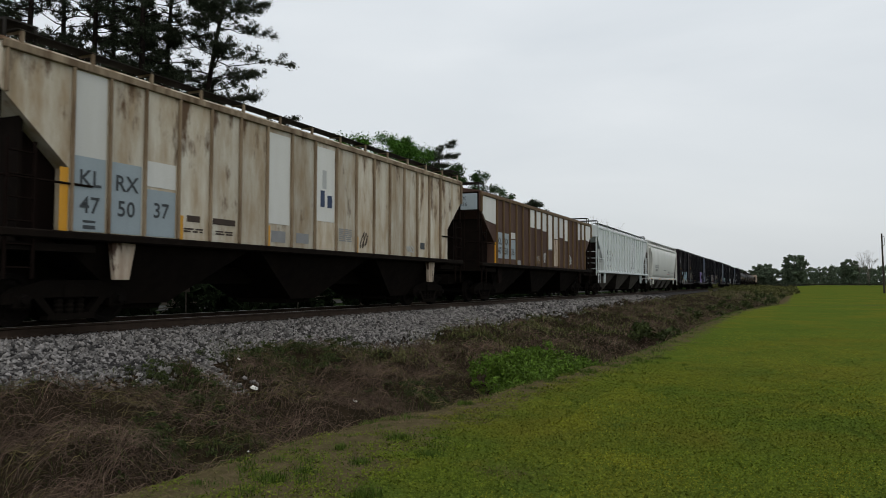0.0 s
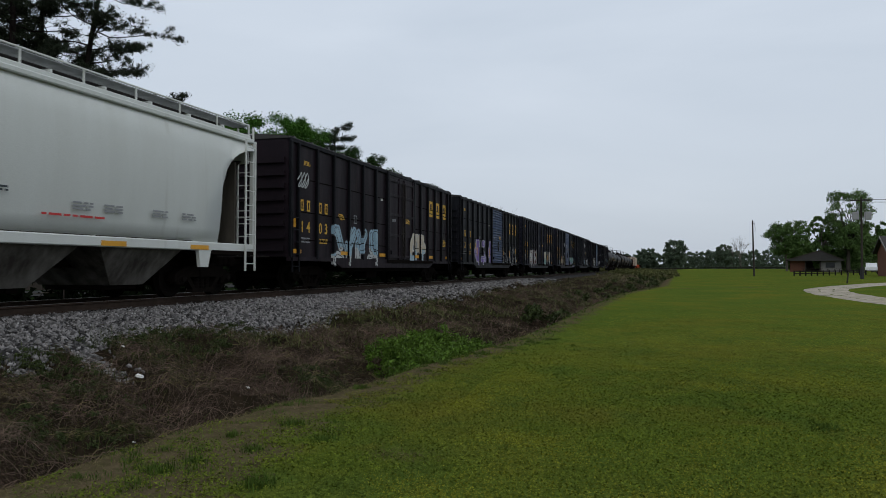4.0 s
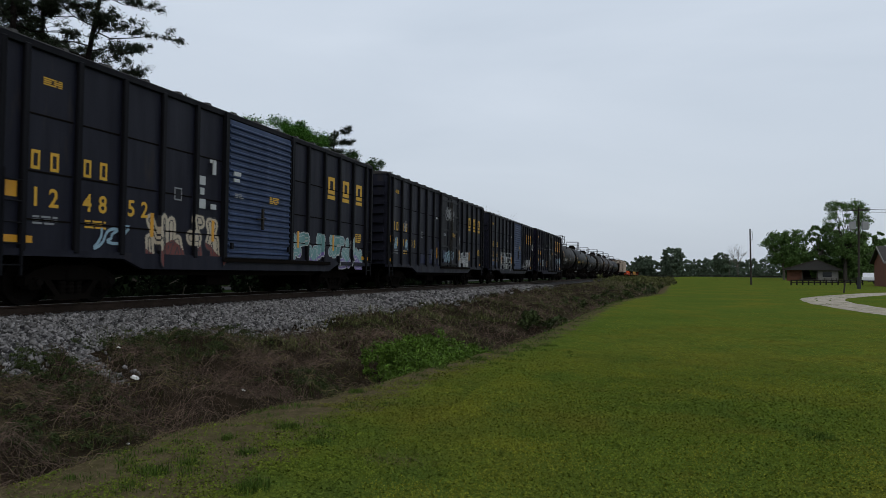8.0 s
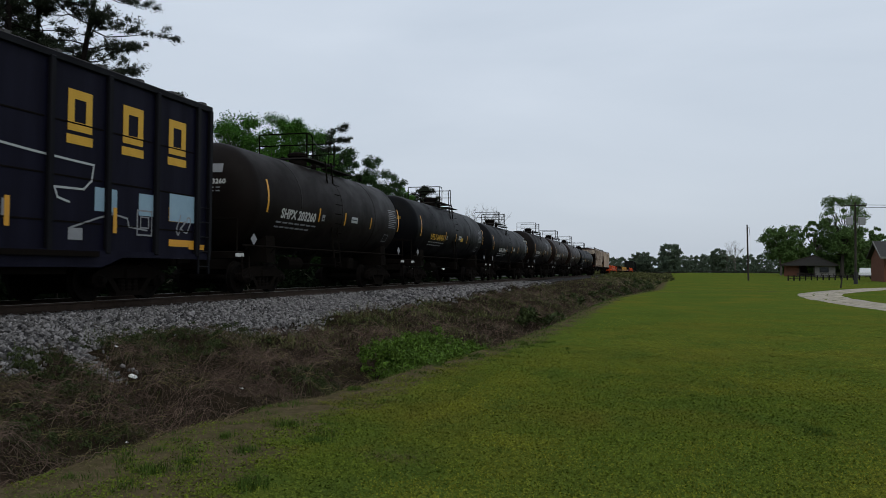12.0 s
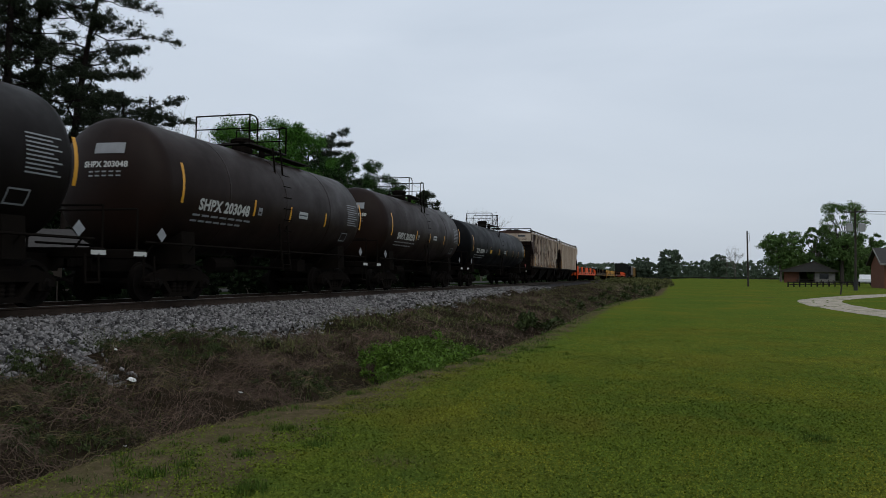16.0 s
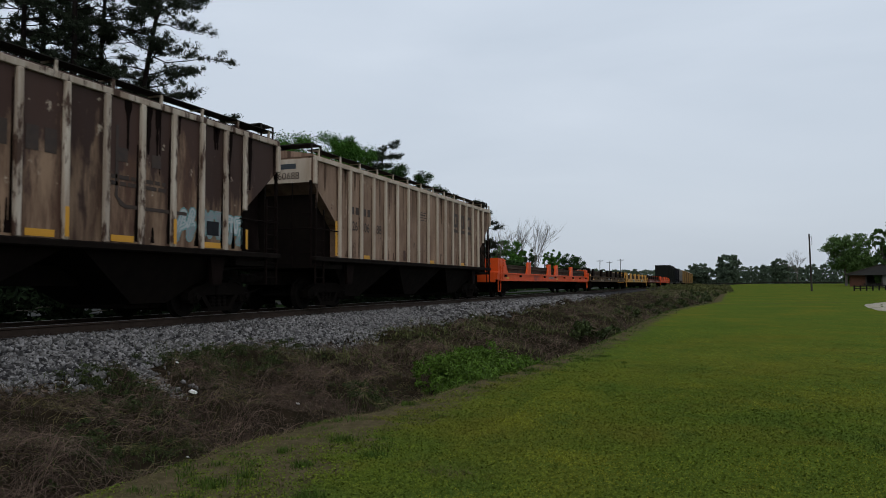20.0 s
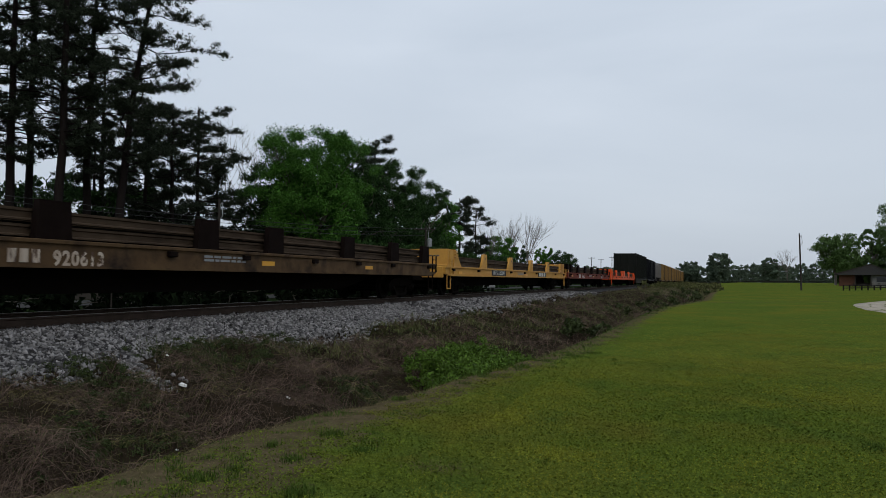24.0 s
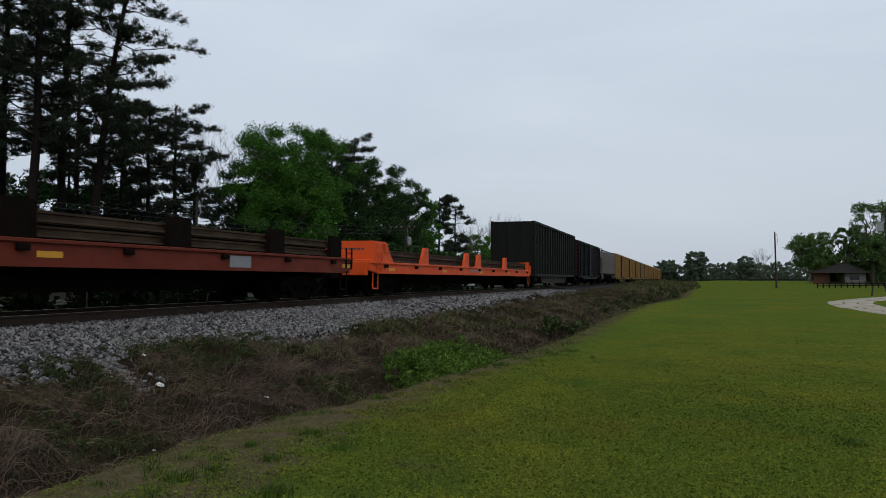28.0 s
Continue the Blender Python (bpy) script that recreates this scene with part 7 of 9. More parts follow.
def flats():
    rail_flatcar("bright orange flat car loaded with steel rails", 350.25, 377.9, "orange", "orange", True, (6.9, 12.5, 14.8, 20.3), "920710", "dark_mark", text_at=8.6)
    rail_flatcar("rust-brown flat car stacked with steel rails", 378.9, 404.6, "brown_flat", "dark_rust", False, (2.2, 7.2, 11.3, 14.0, 18.1, 21.6, 24.6), "920613", deck=1.28, low=0.42, tiers=(0.07, 0.33), tail=False, text_at=7.72, text_size=0.25, mark="rib_cream")
    for k in range(3):
        part("mark_block", Geo().box(1.52, 1.528, -12.85 + 6.3 + k * 0.22, -12.85 + 6.46 + k * 0.22, 0.92, 1.14), "rib_cream", CARS[-1][0], "faded block of the owner's mark")
    car, hl = rail_flatcar("faded yellow flat car loaded with steel rails", 405.75, 433.4, "yellow_flat", "yellow_flat", True, (5.9, 11.0, 16.1, 21.2), clear=(8.4, 19.1), tail="housing")
    for a, b in ((7.02, 9.75), (17.85, 20.3)):
        patch("sign_panel", 1.52, -hl + a, -hl + b, 0.9, 1.2, "box_black", car, "black stencil panel on the sill", 0.012)
    lettering("MTTX 252347", 0.25, 1.535, -hl + 8.38, 0.95, "white_mark", car, 1.1, "white stencilled reporting mark", bold=0.01)
    for k in range(3):
        part("emblem_block", Geo().box(1.53, 1.536, -hl + 18.1 + k * 0.7, -hl + 18.6 + k * 0.7, 0.93, 1.17), "white_mark", car, "white block of the owner's emblem")
    car, hl = rail_flatcar("oxide-red flat car stacked with steel rails", 434.4, 460.1, "red_flat", "dark_rust", False, (1.8, 5.2, 9.0, 13.0, 17.1, 21.1, 24.6), "976443", deck=1.28, low=0.42, tiers=(0.07, 0.33), tail=False, text_at=7.4, text_size=0.32)
    for k in range(3):
        part("mark_block", Geo().box(1.52, 1.528, -hl + 5.2 + k * 0.3, -hl + 5.42 + k * 0.3, 0.9, 1.2), "white_mark", car, "white block of the owner's mark")
    patch("data_box", 1.52, 14.9 - 12.85 + 4.0, 14.9 - 12.85 + 4.9, 0.92, 1.2, "grey_mark", car, "white-framed data panel on the sill", 0.008)
    rail_flatcar("bright orange flat car loaded with steel rails", 461.6, 489.3, "orange", "orange", True, (5.8, 12.0, 14.3, 20.3))
    gondola("tall black-green gondola with vertical posts", 490.4, 510.9, "gondola")
    boxcar("dull black boxcar with a rusty end", 513.5, 533.0, "box_black", "box_black", eave=4.5, lines=False, end_mat="red_flat")
    ribbed_hopper("grey covered hopper behind the black boxcar", 535.5, 553.3, "grey_dusty", "grey_dusty", "under_hopper", 18, eave=4.2)
    proto = boxcar("dull yellow boxcar with brown stains", 556.0, 572.6, "yellow_box", "box_plum", eave=4.6, door_w=3.2, lines=False, roof_mat="white_paint")[0]
    CARS[-1] = (proto, 564.3)
    wheels = [w for w in TURNING if w[1] is proto]
    for w in wheels:
        TURNING.remove(w)
    for i in range(1, 13):
        c = copy_thing(proto, Matrix.Identity(4))
        CARS.append((c, 564.3 + i * 18.4))


def place_along(s, t):
    return s - SPEED * t - 0.5 * SLOWING * (t - 14) ** 2


first_hopper()
second_hopper()
third_hopper()
fourth_hopper()
boxcars()
tanks()
late_hoppers()
flats()

# ---- trees ----


def tube_mesh(paths, mat, n=7, name="trunk"):
    """Tapered bent tubes; each path is a list of (point, radius)."""
    V, F = [], []
    k = 0
    for pts in paths:
        for j, (p, r) in enumerate(pts):
            p = Vector(p)
            a = Vector(pts[max(j - 1, 0)][0])
            b = Vector(pts[min(j + 1, len(pts) - 1)][0])
            d = (b - a).normalized()
            u = d.cross(Vector((0.31, 0.95, 0.05))).normalized()
            w = d.cross(u)
            for i in range(n):
                q = p + r * (u * math.cos(2 * math.pi * i / n) + w * math.sin(2 * math.pi * i / n))
                V.append(tuple(q))
        for j in range(len(pts) - 1):
            for i in range(n):
                F.append((k + j * n + i, k + j * n + (i + 1) % n, k + (j + 1) * n + (i + 1) % n, k + (j + 1) * n + i))
        k += len(pts) * n
    me = big_mesh(name, V, F, mat)
    me.polygons.foreach_set("use_smooth", [True] * len(F))
    return me


def leaves(centres, radii, count, size, rng, flat=0.7, long=1.0, shell=0.5):
    """Small leaf faces scattered in clumps; arrays of vertices and four-cornered faces."""
    c = np.repeat(np.asarray(centres, float), count, axis=0)
    r = np.repeat(np.asarray(radii, float), count)
    n = len(c)
    d = rng.normal(size=(n, 3))
    d /= np.linalg.norm(d, axis=1)[:, None]
    p = c + d * (r * (shell + (1 - shell) * rng.random(n)) * rng.random(n) ** 0.25)[:, None] * np.array([1, 1, flat])
    u = rng.normal(size=(n, 3))
    u /= np.linalg.norm(u, axis=1)[:, None]
    w = np.cross(u, rng.normal(size=(n, 3)))
    w /= np.linalg.norm(w, axis=1)[:, None]
    s = size * rng.uniform(0.6, 1.3, n)[:, None]
    a, b = u * s * long, w * s
    V = np.stack([p - a + b * 0.55, p - a - b * 0.55, p + a], 1).reshape(-1, 3)
    return V, np.arange(3 * n).reshape(-1, 3)


def join(*sets):
    V, F, k = [], [], 0
    for v, f in sets:
        V.append(v)
        F.append(f + k)
        k += len(v)
    return np.concatenate(V), np.concatenate(F)


def limb(a, b, r0, r1, rnd, bend=0.15, n=5):
    a, b = Vector(a), Vector(b)
    l = (b - a).length
    out = []
    for i in range(n + 1):
        t = i / n
        off = Vector((rnd.uniform(-1, 1), rnd.uniform(-1, 1), rnd.uniform(-0.5, 0.5))) * l * bend * 0.35 * (1 if 0 < i < n else 0)
        out.append((tuple(a.lerp(b, t) + off), r0 + (r1 - r0) * t))
    return out


def plant(name, label, x, y, group, category="tree", z=None):
    return thing(name, label, category, (x, y, float(ground_z(x, y)) - 0.05 if z is None else z), group=group)


def pine(x, y, h, r, seed, lean=(0, 0), low=0.26, spread=4.6, per=42, thick=0, label="tall dark pine with a bare lower trunk"):
    rnd, rng = random.Random(seed), np.random.default_rng(seed)
    t = plant("pine_tree", label, x, y, "trees behind the track")
    top = Vector((lean[0] * h, lean[1] * h, h))
    pts = []
    for i in range(9):
        k = i / 8
        pts.append(((top.x * k * k + rnd.uniform(-0.1, 0.1), top.y * k * k + rnd.uniform(-0.1, 0.1), h * k), r * (1 - 0.82 * k) + 0.02))
    paths, twigs, centres, radii = [pts], [], [], []
    n = int(h * (2.3 if h < 22 else 1.8))
    for i in range(n):
        k = low + (0.99 - low) * (i + rnd.random() * 0.8) / n
        a = rnd.uniform(0, 2 * math.pi)
        reach = spread * (0.35 + 0.75 * math.sin(math.pi * min(1, (1.02 - k) / (1.02 - low) * 0.75 + 0.12))) * rnd.uniform(0.5, 1.15)
        base = Vector((top.x * k * k, top.y * k * k, h * k))
        tip = base + Vector((math.cos(a) * reach, math.sin(a) * reach, reach * rnd.uniform(-0.1, 0.45)))
        br = limb(base, tip, 0.06 * (1.2 - k) + 0.025, 0.015, rnd, 0.3, 4)
        paths.append(br)
        # side twigs that each end in a tuft of needles
        for q in range(rnd.randint(5, 8) + thick):
            f = rnd.uniform(0.25, 1.0)
            root = base.lerp(tip, f)
            b = a + rnd.choice((-1, 1)) * rnd.uniform(0.2, 1.2)
            l = (0.5 + 0.22 * reach * (1.15 - f)) * rnd.uniform(0.6, 1.3)
            end = root + Vector((math.cos(b) * l, math.sin(b) * l, l * rnd.uniform(-0.1, 0.6)))
            twigs.append([(tuple(root), 0.018), (tuple(end), 0.008)])
            centres += [tuple(end), tuple(root.lerp(end, rnd.uniform(0.3, 0.7)))]
            radii += [rnd.uniform(0.4, 0.78), rnd.uniform(0.3, 0.56)]
    for i in range(int(h * 0.9)):
        k = rnd.uniform(0.84, 1.0)
        centres.append((top.x * k * k + rnd.gauss(0, 0.35), top.y * k * k + rnd.gauss(0, 0.35), h * k + rnd.uniform(-0.2, 0.35)))
        radii.append(rnd.uniform(0.35, 0.65))
    part("trunk", tube_mesh(paths, "bark_pine", 6), None, t)
    tagged(part("twig_spray", tube_mesh(twigs, "bark_pine", 3, "twig_spray"), None, t), "thin dark side twigs", kind="stuff")
    V, F = leaves(centres, radii, per, 0.058, rng, 0.8, 2.1, 0.0)
    part("crown", big_mesh("crown", V, F, "needle"), None, t, "tufts of dark needles at the twigs' ends")
    return t


def broadleaf(x, y, h, w, seed, mat="leaf", label="broad green tree in spring leaf", low=0.12, clumps=110, per=220, size=0.115, name="tree", bark="bark_grey", group="trees behind the track", rad=(0.13, 0.27), core=1.0):
    rnd, rng = random.Random(seed), np.random.default_rng(seed)
    t = plant(name, label, x, y, group)
    paths = [limb((0, 0, 0), (rnd.uniform(-0.4, 0.4), rnd.uniform(-0.4, 0.4), h * 0.45), 0.025 * h, 0.014 * h, rnd, 0.06)]
    centres, radii = [], []
    hub = Vector(paths[0][-1][0])
    for i in range(clumps):
        a, k = rnd.uniform(0, 2 * math.pi), rnd.random()
        z = h * (low + (0.97 - low) * k)
        env = math.sin(math.pi * min(1, 0.12 + 0.80 * (1 - k) ** 0.7)) ** 0.55
        reach = w * env * rnd.uniform(0.45, 1.03) * (1 + 0.22 * noise.noise((math.cos(a) * 1.5, math.sin(a) * 1.5, z / h * 3 + seed)))
        c = Vector((math.cos(a) * reach, math.sin(a) * reach, z))
        centres.append(tuple(c))
        radii.append(w * rnd.uniform(*rad))
        if i % 5 == 0:
            paths.append(limb(hub * rnd.uniform(0.5, 1), c, 0.008 * h, 0.02, rnd, 0.2))
    part("trunk", tube_mesh(paths, bark, 6), None, t)
    inner = [(rnd.gauss(0, w * 0.33), rnd.gauss(0, w * 0.33), h * rnd.uniform(low + 0.06, low + 0.66 * core)) for i in range(int(clumps * core) // 3)]
    V, F = join(leaves(centres, radii, per, size, rng, 0.85, 1.0, 0.3), leaves(inner, [w * 0.34] * len(inner), per // 2, size * 1.8, rng, 0.9, 1.0, 0.0))
    part("crown", big_mesh("crown", V, F, mat), None, t, "uneven crown of small leaves")
    return t


def bare_tree(x, y, h, w, seed, label="bare tree with fine grey twigs", group="trees behind the track", r=0.013):
    rnd = random.Random(seed)
    t = plant("bare_tree", label, x, y, group)
    paths = []

    def grow(a, way, l, rad, lvl):
        b = a + way * l
        paths.append(limb(a, b, rad, rad * 0.62, rnd, 0.12, 3))
        if lvl == 0:
            return
        for i in range(3 if lvl > 1 else 4):
            d = (way + Vector((rnd.uniform(-1, 1), rnd.uniform(-1, 1), rnd.uniform(-0.1, 0.7))) * 0.62 * w).normalized()
            grow(a.lerp(b, rnd.uniform(0.55, 1.0)), d, l * rnd.uniform(0.55, 0.8), rad * 0.55, lvl - 1)
    for i in range(3):
        grow(Vector((0, 0, 0)), Vector((rnd.uniform(-0.25, 0.25), rnd.uniform(-0.25, 0.25), 1)).normalized(), h * 0.4, r * h * 0.6, 4)
    part("trunk", tube_mesh(paths, "bark_grey", 4), None, t)
    return t


def at(az, dist):
    a = radians(az)
    return dist * math.sin(a), dist * math.cos(a)


def build_trees():
    # tall pines, bare below
    for az, d, h, seed, lean in ((-51.5, 66, 30, 1, (0, 0)), (-49.6, 62, 29, 2, (0.01, 0)), (-48.4, 70, 31, 3, (0, 0)), (-46.6, 60, 30, 4, (0.02, 0)),
                                 (-45.0, 66, 28, 5, (0.03, 0)), (-42.9, 62, 27, 6, (0.06, 0.08)), (-53.5, 60, 29, 7, (0, 0)), (-56.5, 66, 28, 8, (0, 0)), (-44.0, 88, 25, 10, (0, 0)), (-41.0, 90, 21, 12, (0, 0))):
        pine(*at(az, d), h, 0.36, seed, lean, 0.34, spread=5.6 if seed == 6 else 4.9, per=64, thick=5 if seed == 6 else 0)
    for az, d, h, seed in ((-39.4, 70, 15.5, 20), (-37.6, 74, 16.5, 21), (-41.2, 78, 15, 22), (-36.2, 82, 13, 23), (-44.5, 84, 14, 24)):
        pine(*at(az, d), h * 1.04, 0.26, seed, (0, 0), 0.1, 4.4, 60, 3, "shorter dense dark pine")
    bare_tree(*at(-33.8, 92), 22, 1.15, 131, r=0.009)
    # green maples and the dark stand beyond
    broadleaf(*at(-29.3, 76), 16.2, 5.9, 41, "leaf", clumps=240, per=420, size=0.095)
    broadleaf(*at(-31.8, 80), 13.5, 4.6, 42, "leaf_dark", "dark green tree under the maple", clumps=120)
    pine(*at(-24.7, 90), 17.6, 0.25, 43, (0, 0), 0.2, 3.2, 54, 5, "dark pine above the green trees")
    pine(*at(-26.4, 92), 17.8, 0.25, 44, (0, 0), 0.2, 3.2, 54, 5, "dark pine above the green trees")
    broadleaf(*at(-23.4, 88), 15.2, 4.6, 45, "leaf_dark", "dark green spreading tree", clumps=150)
    broadleaf(*at(-21.2, 96), 13.8, 4.2, 46, "leaf_dark", "dark green spreading tree", clumps=140)
    broadleaf(*at(-20.0, 104), 13.0, 3.4, 47, "leaf", "lighter green tree beyond the maples", clumps=110)
    broadleaf(*at(-26.0, 82), 14.0, 4.2, 48, "leaf_dark", "dark green spreading tree", clumps=140)
    bare_tree(*at(-20.5, 118), 14.5, 0.8, 49)
    pine(*at(-18.2, 122), 14.6, 0.25, 50, (0, 0), 0.15, 3.2, 54, 5, "dark pine at the end of the grove")
    pine(*at(-17.0, 130), 13.8, 0.25, 51, (0, 0), 0.15, 3.4, 54, 5, "dark pine at the end of the grove")
    bare_tree(*at(-16.0, 136), 13.0, 0.8, 52)
    bare_tree(*at(-14.6, 150), 14.0, 0.8, 53)
    bare_tree(*at(-13.2, 150), 14.6, 0.9, 54)
    broadleaf(*at(-15.3, 140), 9.5, 3.4, 55, "leaf", "light green young tree", clumps=80)
    broadleaf(*at(-13.9, 156), 8.5, 3.0, 56, "leaf_dark", "low green tree among bare ones", clumps=80)
    broadleaf(*at(-11.8, 170), 9.0, 2.6, 57, "leaf", "light green young tree", clumps=70)
    broadleaf(*at(-10.5, 180), 8.3, 3.8, 58, "leaf_dark", "round dark green tree", clumps=90)
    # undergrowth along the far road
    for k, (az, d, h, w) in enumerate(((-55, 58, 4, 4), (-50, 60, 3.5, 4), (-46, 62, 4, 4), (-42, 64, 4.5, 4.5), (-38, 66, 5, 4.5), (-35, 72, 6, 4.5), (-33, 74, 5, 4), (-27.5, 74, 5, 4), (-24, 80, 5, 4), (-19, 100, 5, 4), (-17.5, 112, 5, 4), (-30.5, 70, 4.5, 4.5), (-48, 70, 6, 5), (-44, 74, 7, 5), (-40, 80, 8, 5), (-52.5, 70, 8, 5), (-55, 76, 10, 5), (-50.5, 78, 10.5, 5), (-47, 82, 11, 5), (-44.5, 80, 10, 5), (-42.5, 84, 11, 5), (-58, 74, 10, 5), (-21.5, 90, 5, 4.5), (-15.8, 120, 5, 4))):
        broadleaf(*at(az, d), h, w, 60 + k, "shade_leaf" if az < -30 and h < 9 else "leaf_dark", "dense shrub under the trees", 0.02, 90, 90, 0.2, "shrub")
    # shrubs added along the verge to keep the gap under the cars dark
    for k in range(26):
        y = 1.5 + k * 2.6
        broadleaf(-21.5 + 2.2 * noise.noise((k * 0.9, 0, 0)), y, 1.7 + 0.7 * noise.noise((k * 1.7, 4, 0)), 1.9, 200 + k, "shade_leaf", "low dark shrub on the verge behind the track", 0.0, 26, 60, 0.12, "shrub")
    # trees on the lawn's far side
    far = "trees beyond the lawn"
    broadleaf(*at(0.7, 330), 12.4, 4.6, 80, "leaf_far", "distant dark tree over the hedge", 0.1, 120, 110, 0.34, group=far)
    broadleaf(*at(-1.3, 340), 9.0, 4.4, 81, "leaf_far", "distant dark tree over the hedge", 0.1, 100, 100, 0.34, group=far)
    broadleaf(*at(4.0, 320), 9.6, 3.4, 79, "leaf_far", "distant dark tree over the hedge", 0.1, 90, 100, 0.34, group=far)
    broadleaf(*at(8.1, 205), 12.6, 5.3, 82, "leaf_mid", "dark round tree behind the shelter", 0.34, 140, 110, 0.19, group=far, rad=(0.14, 0.26), core=0.8)
    broadleaf(*at(8.9, 215), 8.0, 4.2, 83, "leaf_mid", "low dark tree behind the shelter", 0.03, 110, 110, 0.22, group=far)
    broadleaf(*at(11.85, 175), 17.0, 4.7, 84, "leaf_mid", "tall airy light green tree beside the pole", 0.26, 170, 84, 0.16, group=far, rad=(0.16, 0.3), core=0.5, bark="wood_grey")
    broadleaf(*at(10.35, 178), 12.2, 2.6, 85, "leaf_mid", "slim light green tree beside the shelter", 0.05, 100, 110, 0.18, group=far, rad=(0.15, 0.27))
    broadleaf(*at(12.0, 180), 9.8, 4.6, 86, "leaf_mid", "broad green tree beside the pole", 0.03, 130, 120, 0.2, group=far)
    broadleaf(*at(13.3, 185), 11.0, 2.8, 91, "leaf_mid", "slim green tree beside the pole", 0.05, 80, 110, 0.2, group=far)
    broadleaf(*at(14.2, 200), 9.5, 4.0, 87, "leaf_mid", "green tree behind the brick house", 0.1, 90, 100, 0.26, group=far)
    broadleaf(*at(17.5, 210), 10.5, 5.0, 88, "leaf_mid", "green tree behind the brick house", 0.1, 90, 100, 0.26, group=far)
    bare_tree(*at(5.2, 300), 12.5, 0.9, 89, group="trees beyond the lawn")
    bare_tree(*at(4.6, 320), 9.5, 0.9, 90, group="trees beyond the lawn")
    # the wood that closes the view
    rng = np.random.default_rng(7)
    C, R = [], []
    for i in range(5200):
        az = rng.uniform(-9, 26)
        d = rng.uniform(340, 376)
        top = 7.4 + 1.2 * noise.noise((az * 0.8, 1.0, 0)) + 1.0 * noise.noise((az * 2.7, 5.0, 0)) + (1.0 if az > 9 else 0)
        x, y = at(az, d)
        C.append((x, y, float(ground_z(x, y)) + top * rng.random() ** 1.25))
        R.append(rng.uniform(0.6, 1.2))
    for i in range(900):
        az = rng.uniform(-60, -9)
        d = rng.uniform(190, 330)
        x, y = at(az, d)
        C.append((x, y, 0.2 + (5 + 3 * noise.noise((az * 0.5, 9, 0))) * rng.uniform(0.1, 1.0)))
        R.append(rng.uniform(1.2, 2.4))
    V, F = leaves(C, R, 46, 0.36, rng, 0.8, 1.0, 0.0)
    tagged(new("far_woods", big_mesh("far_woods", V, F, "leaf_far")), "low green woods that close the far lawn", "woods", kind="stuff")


build_trees()

# ---- houses, poles, vehicles ----


def gz(x, y):
    return float(ground_z(x, y))


def utility_pole(az, d, h, label, arm=True, transformer=False, lean=0.0, group="utility poles", cans=False):
    x, y = at(az, d)
    p = thing("utility_pole", label, "utility pole", (x, y, gz(x, y) - 0.2), group=group)
    p.matrix_basis = pose(x, y, gz(x, y) - 0.2, 0, lean, 0)
    part("pole", Geo().rod((0, 0, 0), (0, 0, h), 0.13, 10, 0.09), "wood_grey", p)
    if cans:
        part("base_wrap", Geo().turn([(0.1, 0.17), (0.1, 0.21), (1.5, 0.2), (1.5, 0.16)], (0, 0, 0), "z", 10), "rubber", p, "black wrap round the foot of the pole")
    if arm:
        a = part("crossarm", Geo().box(-1.1, 1.1, -0.06, 0.06, h - 0.45, h - 0.33), "wood_grey", p)
        for k in (-1.0, -0.45, 0.45, 1.0):
            part("insulator", Geo().turn([(0, 0.04), (0.1, 0.06), (0.16, 0.03)], (k, 0, h - 0.33), "z", 8), "galv", a)
    if transformer:
        part("transformer", Geo().turn([(0, 0.22), (0.05, 0.26), (0.8, 0.26), (0.85, 0.2), (0.9, 0.05)], (0.42, 0, h - 2.2), "z", 12), "galv", p, "grey transformer can")
    if cans:
        for s in (-1, 1):
            part("floodlight", Geo().box(s * 0.62 - 0.34, s * 0.62 + 0.34, -0.25, 0.05, h - 2.55, h - 1.65, 0.06), "galv", p, "pale floodlight box")
    else:
        part("bracket", Geo().path([(0, 0, h - 0.6), (0.25, 0, h - 0.3), (0.32, 0, h - 1.3), (0.1, 0, h - 1.6)], 0.03), "galv", p)
    return p


utility_pole(6.0, 110, 7.75, "slim wooden utility pole standing on the lawn", arm=False, lean=-1.2)
utility_pole(12.65, 94, 9.2, "tall dark utility pole with two pale boxes", transformer=False, cans=True)
utility_pole(-20.8, 78, 7.1, "wooden utility pole with a transformer", transformer=True)
utility_pole(-36.1, 60, 7.6, "short wooden utility pole among the trees", arm=False)
utility_pole(-8.3, 260, 9.5, "far wooden utility pole with crossarm")
utility_pole(-7.6, 290, 9.8, "far wooden utility pole with crossarm")
utility_pole(-6.8, 270, 10.0, "far wooden utility pole with crossarm")
utility_pole(-12.4, 190, 8.6, "far wooden utility pole with crossarm")


def far_guard_rail():
    g = thing("guard_rail", "low dark rail along the far edge of the lawn", "guard rail", kind="structure")
    pts = [at(az, 300) for az in (-1.5, 1.0, 3.5, 6.0, 8.2)]
    for (x0, y0), (x1, y1) in zip(pts, pts[1:]):
        z0, z1 = gz(x0, y0), gz(x1, y1)
        part("rail", Geo().rod((x0, y0, z0 + 0.5), (x1, y1, z1 + 0.5), 0.2, 4), "grating", g)
        for k in (0.0, 0.33, 0.66):
            x, y = x0 + (x1 - x0) * k, y0 + (y1 - y0) * k
            part("post", Geo().rod((x, y, gz(x, y) - 0.1), (x, y, gz(x, y) + 0.6), 0.1, 4), "wood_grey", g)


far_guard_rail()
stake_x, stake_y = at(11.75, 74)
stake = thing("marker_stake", "short dark leaning stake in the lawn", "stake", (stake_x, stake_y, gz(stake_x, stake_y) - 0.1))
part("shaft", Geo().rod((0, 0, 0), (0.12, 0, 1.0), 0.06, 6), "wood_grey", stake)


